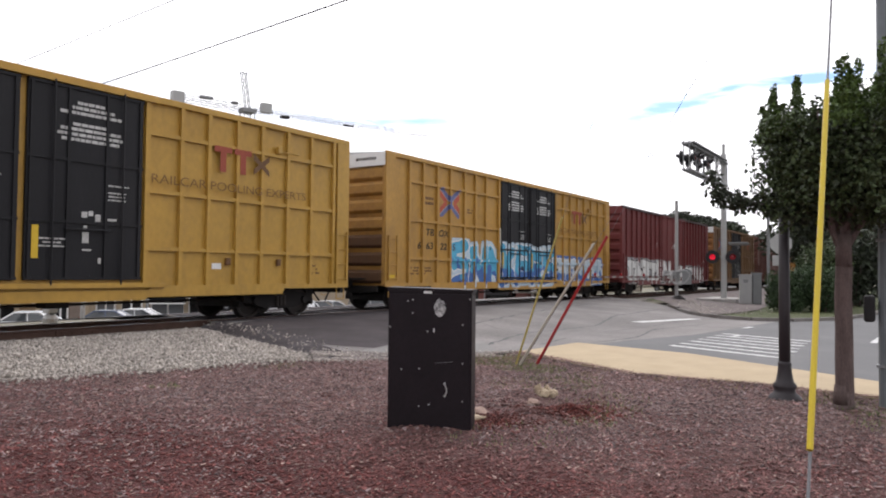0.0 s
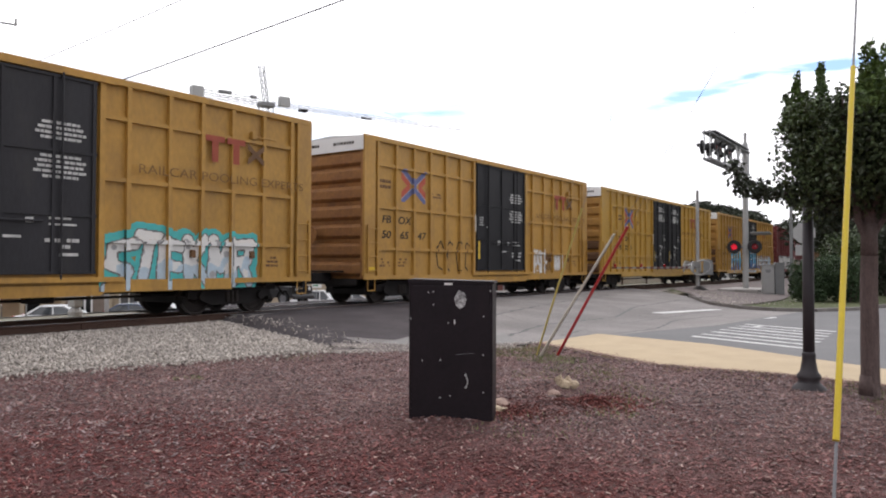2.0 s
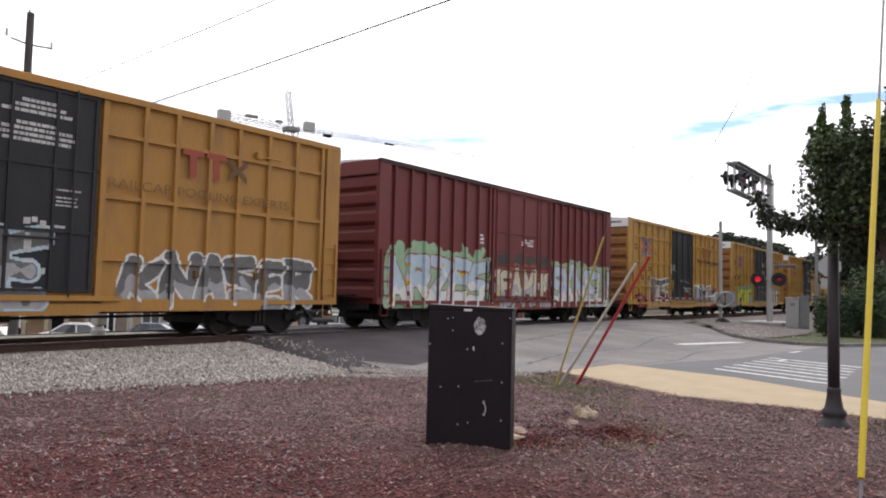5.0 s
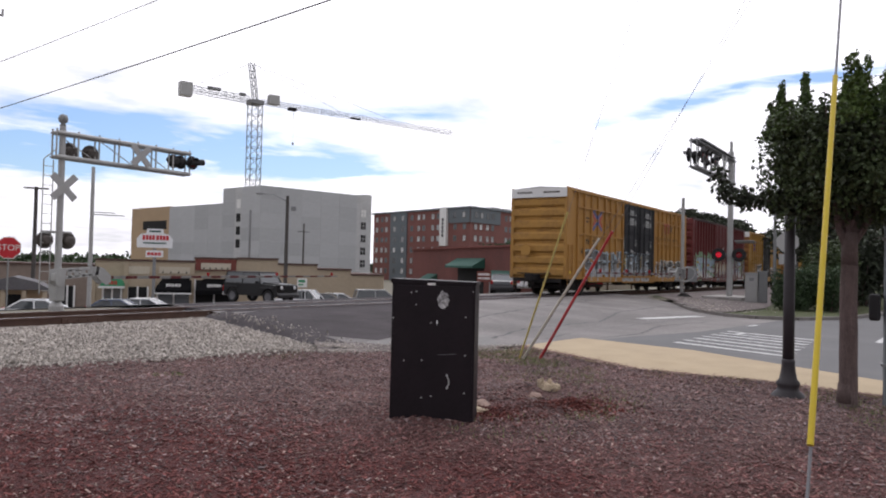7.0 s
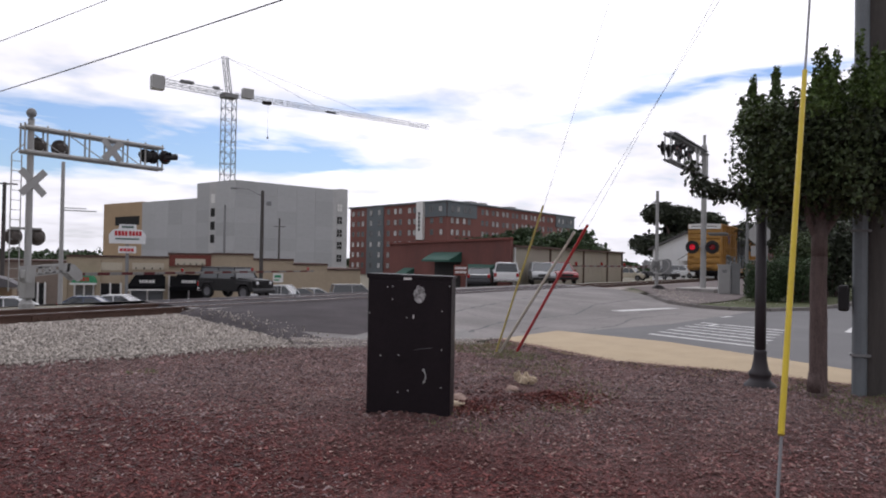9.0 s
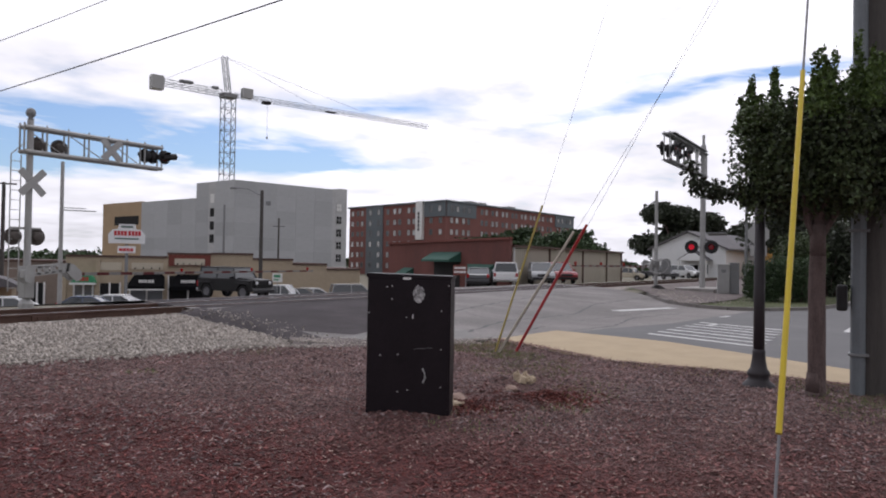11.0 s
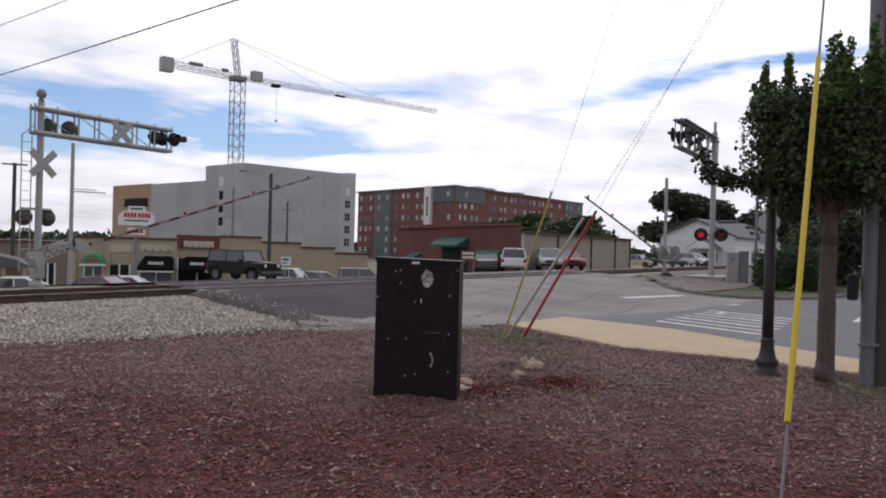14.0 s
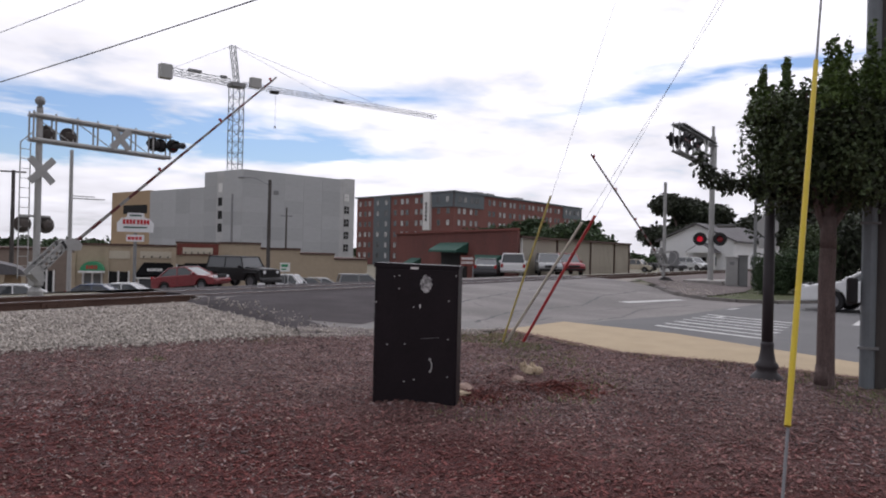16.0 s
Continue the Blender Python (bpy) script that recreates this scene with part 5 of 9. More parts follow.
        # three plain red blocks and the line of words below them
        q = [p for p in posts if p > d1]
        xc = q[2] + (0.15 if shift else 0.95)
        for a, b in ((xc - 0.9, xc - 0.36), (xc - 0.28, xc + 0.26)):
            bm = bmesh.new()
            prism(bm, [(a, 4.28), (a, 4.14), ((a * 2 + b) / 3, 4.14), ((a * 2 + b) / 3, 3.66), ((a + b * 2) / 3, 3.66), ((a + b * 2) / 3, 4.14), (b, 4.14), (b, 4.28)], -HW - 0.005, -HW)
            part("emblem_block", bm, M_PFADED, car, "faded red painted block")
        for k, (a, b) in enumerate(((xc + 0.34, xc + 0.86), (xc + 0.86, xc + 0.34))):
            bm = bmesh.new()
            prism(bm, [(a, 4.24), (a, 4.09), (b, 3.70), (b, 3.85)], -HW - 0.005 - 0.002 * k, -HW)
            part("emblem_bar", bm, M_PBROWN, car, "faded brown slanting bar")
        if mark == "FBOX" and shift:
            words("Railcar Pooling Experts", 0.35, M_PBDARK, car, pose(xc + 0.30, -HW - 0.006, 3.42), "slogan", xs=1.36, bold=0.022)
        else:
            words("RAILCAR POOLING EXPERTS", 0.29, M_FAINT, car, pose(xc - 0.2, -HW - 0.006, 3.28), "slogan", xs=1.3)
        # stepped rib box and pipe for the roof hatch gear
        bm = bmesh.new()
        box(bm, (q[4] - 0.35, -HW + 0.03, 4.45), (0.14, 0.12, 0.2), bevel=0.02)
        rod(bm, (q[4] - 0.3, -HW, 4.42), (q[4] + 0.35, -HW, 4.42), 0.02, seg=6)
        part("bracket", bm, body, car)
        for k in (1, 3):
            bm = bmesh.new()
            box(bm, (q[k] + 0.62, -HW + 0.05, 1.47), (0.12, 0.1, 0.18), bevel=0.02)
            part("latch", bm, M_PBROWN, car, "rusty latch block")
        bm = bmesh.new()
        span(bm, (q[1] + 0.18, ysheet - 0.006, 1.28), (q[1] + 0.46, ysheet, 1.42))
        part("notice", bm, M_WHITE, car, "small white notice plate")
        for x in (posts[0] + 0.35, posts[1] + 0.3, L - 1.4):
            bm = bmesh.new()
            bars(bm, x - 0.2, x + 0.3, 1.15, 1.45, 3, ysheet - 0.002, rnd, 0.7)
            part("stencil", bm, M_PBROWN, car)
        bm = bmesh.new()
        span(bm, (0.12, -HW - 0.004, 1.02), (0.48, -HW, 1.16))
        part("reflector", bm, M_SAFETY, car, "yellow reflective strip")
        bm = bmesh.new()
        span(bm, (d0 - 0.1, -HW - 0.004, 2.45), (d0 - 0.02, -HW, 3.05))
        part("placard", bm, M_WHITE, car)
    return car, depth


F_POSTS = [0.65, 1.55, 2.47, 3.37, 4.27, 5.16, 10.5, 11.5, 12.36, 13.23, 14.2, 15.14]
F_DOOR = [(6.14, 9.78)]
T_POSTS = [1.3, 2.1, 2.96, 3.79, 4.76, 5.53, 6.32, 13.53, 14.3, 15.17, 15.98, 16.89, 17.79, 18.7]
T_DOOR = [(7.45, 9.89), (10.03, 12.51)]
R_POSTS = [0.75, 1.55, 2.3, 3.05, 3.8, 4.55, 5.3, 6.0, 10.9, 11.55, 12.2, 12.85, 13.5, 14.2, 14.95, 15.7]
LF, LT, LR = 15.83, 19.34, 16.4
CARS = []


def yellow60(offset, label, number, body=M_YELLOW, doors=M_DOOR):
    car, dep = boxcar("boxcar", LT, T_POSTS, T_DOOR, body, doors, label, number=number, mark="TBOX", shift=1, groups=(number[0], number[1:3], number[3:5], number[5]), logo=3)
    CARS.append((car, offset))
    return car, dep


def yellow50(offset, label, number, body=M_YELLOW, doors=M_DOOR, shift=0):
    split = (number[0], number[1:3], number[3:5], number[5]) if shift else ()
    car, dep = boxcar("boxcar", LF, F_POSTS, F_DOOR, body, doors, label, end_mat=M_YEND_R, number=number, mark="FBOX", shift=shift, groups=split)
    CARS.append((car, offset))
    return car, dep


def red50(offset, label, body=M_RED, length=LR):
    k = length / LR
    car, dep = boxcar("boxcar", length, [p * k for p in R_POSTS], [(6.35 * k, 10.4 * k)], body, body, label, end_mat=body, roof_band=False, decals=False, flat_ribs=False)
    CARS.append((car, offset))
    bm = bmesh.new()
    rnd = random.Random(5)
    bars(bm, 8.2 * k, 9.1 * k, 3.0, 3.3, 3, -HW + 0.012, rnd)
    bars(bm, 5.3 * k, 5.7 * k, 2.9, 3.3, 3, -HW + SHEET - 0.002, rnd, 0.8)
    bars(bm, length - 1.3, length - 0.6, 2.1, 2.4, 2, -HW + SHEET - 0.002, rnd, 0.8)
    part("door_stencil", bm, M_WHITE, car, "small white stencilled notices")
    return car, dep


c, d = yellow60(-96.1, "yellow sixty-foot box car, twin black doors, blue-grey graffiti", "623210", M_YELLOW_B, M_DOOR_G)
graffiti(c, d, (2.4, 11.6, 0.70, 2.2, "STRAKESNME", [M_SLATE, M_GREYSP, M_PBLUE, M_SPRAYG, M_GREYSP], 21, 0.07, 0.0))
graffiti(c, d, (13.2, 18.4, 0.70, 1.9, "KNASER", [M_SPRAYW, M_GREYSP, M_PBLUE, M_SPRAYG, M_GREYSP], 22, 0.06, 0.0))
c, d = red50(-75.1, "oxide red box car with pale blue and mint graffiti")
graffiti(c, d, (0.4, 5.9, 0.72, 2.3, "ARZES", [M_PFADED, M_SLATE, M_MINT, M_SPRAYW, M_SAFETY], 31, 0.035, 0.5))
paint_patch(c, d, 5.9, 10.7, 1.5, 2.75, M_MURK, 34)
graffiti(c, d, (6.0, 10.7, 0.74, 2.15, "REAMHS", [M_MURK, M_CREAMSP, M_PFADED, M_SPRAYG, M_SAFETY], 32, 0.05, 0.1))
graffiti(c, d, (10.7, 16.1, 0.70, 2.35, "SKNEU", [M_PFADED, M_SLATE, M_MINT, M_SPRAYW, M_SAFETY], 33, 0.035, 0.34))
c, d = yellow50(-56.53, "yellow box car, grey door, black and white graffiti", "505658", M_YELLOW, M_DOOR_E, 1)
paint_patch(c, d, 1.3, 6.3, 0.62, 1.35, M_PFADED, 43)
paint_patch(c, d, 10.1, 14.8, 0.62, 1.85, M_PFADED, 44)
graffiti(c, d, (2.9, 5.95, 0.62, 2.15, "IOSE", [M_SPRAYW, M_GREYSP, M_SPRAYG, M_PBROWN, M_PBLACK], 41, 0.075, 0.0))
graffiti(c, d, (10.4, 13.5, 0.62, 1.86, "HAIS", [M_PBLACK, M_SPRAYG, M_SPRAYW, M_STEELSP, M_GREYSP], 42, 0.045, 0.05, 0.7))
tag_lines(c, d, 8.4, 9.2, 1.45, 1.75, 4, M_SPRAYW, 45, 0.016)
c, d = yellow50(-38.51, "yellow box car with a black door and lime and teal graffiti", "506846", M_YELLOW, M_DOOR_G)
graffiti(c, d, (1.75, 5.15, 0.64, 1.86, "YORT", [M_PBLACK, M_LIME, M_TEAL, M_LIME, M_SPRAYG], 51, 0.045, 0.15, 0.35))
paint_patch(c, d, 0.5, 1.8, 0.66, 1.35, M_SPRAYG, 54)
paint_patch(c, d, 4.9, 5.9, 0.66, 1.5, M_SPRAYG, 53)
graffiti(c, d, (10.0, 13.9, 0.66, 1.85, "STEKMR", [M_GREYSP, M_SPRAYW, M_TEAL, M_SLATE, M_SPRAYG], 52, 0.035, 0.2))
c, d = yellow50(-20.5, "yellow box car with a black door and a thin black tag", "506547")
tag_lines(c, d, 3.7, 6.0, 0.95, 2.1, 4, M_PBLACK, 61, 0.024)
graffiti(c, d, (10.72, 11.62, 0.80, 1.85, "ESK", [M_SPRAYG, M_SPRAYW, M_SPRAYG], 62, 0.02, 0.0))
graffiti(c, d, (12.45, 13.2, 1.0, 1.62, "RAN", [M_SPRAYG, M_SPRAYW, M_SPRAYG], 63, 0.02, 0.0))
tag_lines(c, d, 11.65, 12.3, 0.95, 1.75, 3, M_PBROWN, 64, 0.04)
tag_lines(c, d, 10.6, 11.7, 0.85, 1.85, 4, M_SPRAYW, 65, 0.02)
tag_lines(c, d, 12.4, 13.3, 1.1, 1.7, 4, M_SPRAYW, 66, 0.018)
c, d = yellow60(-2.9, "clean yellow sixty-foot box car with twin black doors", "675329", M_YELLOW_C)
c, d = yellow60(18.22, "yellow sixty-foot box car, black doors, bright blue graffiti", "663225")
graffiti(c, d, (4.0, 12.4, 0.72, 2.35, "SNAKERS", [M_SPRAYW, M_SKYB, M_SLATE, M_PBLUE, M_PBLACK], 71, 0.05, 0.1))
graffiti(c, d, (12.8, 18.4, 0.72, 1.9, "ROMES", [M_SPRAYW, M_SLATE, M_PBLUE, M_PBLUE, M_PBLACK], 72, 0.06, 0.1))
c, d = red50(39.5, "oxide red box car with white graffiti", M_RED, 18.9)
graffiti(c, d, (0.9, 9.0, 0.72, 2.1, "TARZEN", [M_PBLACK, M_SPRAYW, M_SPRAYG], 81, 0.05, 0.05))
graffiti(c, d, (10.5, 17.6, 0.72, 1.8, "SHORK", [M_PBLACK, M_SPRAYW, M_SPRAYG], 82, 0.05, 0.05))
# far yellow car: the shade on its side is in the paint colour
c, d = yellow50(60.2, "dull yellow box car with a black door, far ahead", "503117", M_YELLOW_D)
c, d = red50(77.9, "brown box car far ahead in the train", M_BROWN)
c, d = yellow50(96.1, "dull yellow box car far ahead in the train", "505214", M_YELLOW_B)


def train_motion():
    for car, off in CARS:
        # about 18.2 m/s with the small surges of the train, quickening once the last car has passed
        rows = [(t, 18.2 * t + s) for t, s in ((0.0, -0.02), (0.5, -0.30), (1.0, 0.33), (1.5, -0.05), (2.0, 0.37), (2.5, -0.04), (3.0, 0.36), (3.5, -0.06), (4.0, 0.20), (5.0, 0.05), (6.5, 0.0), (7.0, 0.12), (7.5, 0.15), (8.0, 0.66), (8.5, 1.5), (9.0, 2.7), (12.0, 8.7), (16.0, 16.7))]
        walk(car, [(t, pose(off + x, TRACK_Y, RAIL_Z)) for t, x in rows])


# ---- things on the near verge ----
def leaves(bm, rnd, blobs, n, size, droop=0.3):
    """Many small folded leaves spread through and over ellipsoids (centre, radii)."""
    vol = [r[0] * r[1] * r[2] for _, r in blobs]
    for c, r in rnd.choices(blobs, vol, k=n):
        d = Vector((rnd.gauss(0, 1), rnd.gauss(0, 1), rnd.gauss(0, 1))).normalized()
        k = rnd.random() ** 0.4 * rnd.uniform(0.85, 1.02)
        p = Vector((c[0] + d.x * r[0] * k, c[1] + d.y * r[1] * k, c[2] + d.z * r[2] * k))
        a = Vector((rnd.uniform(-1, 1), rnd.uniform(-1, 1), rnd.uniform(-1, 0.6) - droop)).normalized()
        b = a.cross(Vector((rnd.uniform(-1, 1), rnd.uniform(-1, 1), rnd.uniform(-1, 1)))).normalized()
        s = size * rnd.uniform(0.6, 1.35)
        up = a.cross(b) * s * 0.15
        v = [bm.verts.new(q) for q in (p, p + a * s * 0.5 + b * s * 0.34 + up, p + a * s, p + a * s * 0.5 - b * s * 0.34 + up)]
        bm.faces.new((v[0], v[1], v[2]))
        bm.faces.new((v[0], v[2], v[3]))


def limb(bm, a, b, r0, r1, rnd, n=5, bend=0.08, seg=7):
    a, b = Vector(a), Vector(b)
    pts = [a.lerp(b, i / n) + Vector((rnd.uniform(-1, 1), rnd.uniform(-1, 1), 0)) * bend * (0 < i < n) for i in range(n + 1)]
    for i in range(n):
        rod(bm, pts[i], pts[i + 1], r0 + (r1 - r0) * i / n, r0 + (r1 - r0) * (i + 1) / n, seg, caps=(i == 0 or i == n - 1))
    return pts


def cabinet():
    th = thing("utility_cabinet", pose(5.97, 4.15, 0.0, 0, 0, -64), "black sheet metal utility cabinet standing in the mulch", "cabinet")
    # local x across the front, front faces -y (towards the verge)
    W, H, D = 0.84, 1.40, 0.40
    bm = bmesh.new()
    span(bm, (-W / 2, 0, -0.1), (W / 2, D, H - 0.02), bevel=0.008)
    part("body", bm, M_BLACK, th)
    bm = bmesh.new()
    prism(bm, [(-W / 2 - 0.012, H - 0.03), (W / 2 + 0.012, H - 0.03), (W / 2 + 0.012, H - 0.005), (-W / 2 - 0.012, H + 0.015)], -0.012, D + 0.012)
    part("lid", bm, M_BLACK, th)
    bm = bmesh.new()
    span(bm, (-W / 2 + 0.02, -0.012, 0.02), (W / 2 - 0.02, 0.0, H - 0.05), bevel=0.004)
    door = part("door", bm, M_BLACK, th)
    rnd = random.Random(2)
    bm = bmesh.new()
    lathe(bm, [(0.003, 0), (0.008, 0), (0.008, 0.005), (0.004, 0.007)], 8, Matrix.Rotation(radians(90), 4, "X"))
    bolt = mesh_of(bm, "bolt", M_GALV)
    for x, z in ((-0.22, 1.28), (-0.17, 1.29), (-0.17, 1.16), (-0.40, 1.02), (-0.28, 0.60), (-0.10, 0.61), (0.33, 1.05), (0.33, 0.67), (0.33, 0.30), (-0.10, 0.24), (0.0, 0.26), (0.40, 1.30), (-0.02, 0.98)):
        piece("bolt", bolt, door, pose(x, -0.012, z))
    # pale worn sticker, torn strip, scratches, hasp
    bm = bmesh.new()
    n = 26
    ring = [(0.10 + 0.062 * math.cos(2 * math.pi * i / n) * rnd.uniform(0.8, 1.1), 1.215 + 0.085 * math.sin(2 * math.pi * i / n) * rnd.uniform(0.85, 1.1)) for i in range(n)]
    prism(bm, ring, -0.0155, -0.0125)
    part("sticker", bm, mat("worn sticker", (0.30, 0.30, 0.30), 0.8, var=1.4, scale=14, fine=40, bump=0.1), door, "worn pale round sticker")
    bm = bmesh.new()
    span(bm, (-0.06, -0.0145, 1.355), (0.02, -0.0125, 1.378))
    span(bm, (0.038, -0.0145, 0.97), (0.050, -0.0125, 1.01))
    part("label_plate", bm, M_WHITE, door)
    bm = bmesh.new()
    rod(bm, (0.06, -0.014, 0.668), (0.24, -0.014, 0.685), 0.0015, seg=5)
    part("scratch", bm, M_GALV_D, door)
    bm = bmesh.new()
    pts = [(0.155, 0.47), (0.175, 0.43), (0.178, 0.39), (0.160, 0.35)]
    for (x0, z0), (x1, z1) in zip(pts, pts[1:]):
        rod(bm, (x0, -0.03, z0), (x1, -0.03, z1), 0.007, seg=8)
    for x, z in (pts[0], pts[-1]):
        rod(bm, (x, -0.012, z), (x, -0.034, z), 0.012, seg=8)
    part("handle", bm, M_GALV, door, "bright metal pull handle")


cabinet()


def guy(name, anchor, top, guard_len, r, gm, label, wire_r=0.006, start=0.0):
    """A guy strand from its ground anchor to the pole, its lower end in a plastic guard."""
    th = thing(name, pose(*anchor), label, "guy wire", "guy wires of the pole")
    d = Vector(top) - Vector(anchor)
    u = d.normalized()
    bm = bmesh.new()
    rod(bm, (0, 0, -0.05), d, wire_r, seg=6)
    part("strand", bm, M_WIRE, th)
    if guard_len:
        bm = bmesh.new()
        rod(bm, u * start, u * (start + guard_len), r, seg=12)
        part("guard", bm, gm, th, "plastic guy guard")
    return th


POLE = (10.37, 0.33)
guy("guy_wire", (3.782, 0.516, 0.0), (POLE[0], POLE[1] + 0.415, 11.0), 2.58, 0.0165, M_YGUARD, "steel guy wire in a bright yellow plastic guard", 0.009, 0.785)
guy("guy_wire", (10.86, 5.80, 0.0), (POLE[0], POLE[1], 15.5), 2.57, 0.017, M_YGUARD_D, "steel guy wire in a faded yellow guard", 0.003, 0.05)
guy("guy_wire", (10.89, 5.76, 0.0), (POLE[0], POLE[1], 8.0), 2.42, 0.021, M_WGUARD, "steel guy wire in a faded grey guard", 0.003, 0.05)
guy("guy_wire", (11.18, 5.58, 0.0), (POLE[0], POLE[1], 8.5), 2.5, 0.024, M_RGUARD, "steel guy wire in a red plastic guard", 0.003, 0.05)


def street_lamp():
    th = thing("street_lamp", pose(9.98, 1.54, 0.0), "dark bronze ornamental street lamp post with a flared base", "street lamp")
    bm = bmesh.new()
    lathe(bm, [(0.200, -0.1), (0.200, 0.03), (0.190, 0.06), (0.135, 0.11), (0.120, 0.15), (0.138, 0.18), (0.138, 0.21), (0.105, 0.25), (0.084, 0.36), (0.076, 0.44), (0.082, 0.47), (0.070, 0.50)], 20)
    part("base", bm, M_LAMP, th, smooth=True)
    bm = bmesh.new()
    lathe(bm, [(0.068, 0.49), (0.066, 1.2), (0.060, 2.96)], 14)
    part("shaft", bm, M_LAMP, th, smooth=True)
    bm = bmesh.new()
    lathe(bm, [(0.058, 2.95), (0.075, 2.99), (0.075, 3.03), (0.03, 3.10)], 14)
    part("finial", bm, M_LAMP, th, smooth=True)


street_lamp()


def utility_pole():
    th = thing("utility_pole", pose(POLE[0], POLE[1], 0), "tall dark treated wooden utility pole with a grey conduit", "utility pole")
    bm = bmesh.new()
    lathe(bm, [(0.205, -0.2), (0.20, 0), (0.185, 4), (0.16, 15.2)], 16)
    part("shaft", bm, M_POLE, th, smooth=True)
    bm = bmesh.new()
    rod(bm, (-0.17, 0.13, -0.1), (-0.16, 0.12, 9), 0.085, seg=12)
    part("conduit", bm, mat("grey conduit", (0.155, 0.175, 0.19), 0.5, var=0.15, bump=0.05), th, "grey plastic conduit")
    bm = bmesh.new()
    for z in (0.5, 2.0, 3.5, 5.0):
        box(bm, (-0.16, 0.12, z), (0.22, 0.22, 0.03))
    part("strap", bm, M_GALV_D, th)
    bm = bmesh.new()
    box(bm, (-0.20, 0.30, 1.18), (0.14, 0.12, 0.32), bevel=0.03)
    part("meter_box", bm, M_MATTE, th, "small black box on the pole")
    bm = bmesh.new()
    box(bm, (0, 0, 14.3), (0.12, 2.6, 0.12))
    part("crossarm", bm, M_POLE, th)
    bm = bmesh.new()
    box(bm, (-0.19, 0.2, 11.0), (0.12, 1.6, 0.14))
    part("crossarm", bm, M_POLE, th)


utility_pole()


def overhead_wire(name, a, b, sag, r, label):
    bm = bmesh.new()
    a, b = Vector(a), Vector(b)
    n = 24
    pts = [a.lerp(b, i / n) - Vector((0, 0, sag * 4 * (i / n) * (1 - i / n))) for i in range(n + 1)]
    tube(bm, pts, r)
    tagged(part(name, bm, M_CABLE), label, "overhead wire", "overhead wires")


overhead_wire("overhead_wire", (POLE[0], POLE[1], 7.35), (15.45, 36.9, 8.0), 0.10, 0.019, "thick black overhead cable between the poles")
overhead_wire("overhead_wire", (POLE[0], POLE[1], 8.75), (15.45, 36.9, 10.1), 0.10, 0.014, "thin overhead wire between the poles")


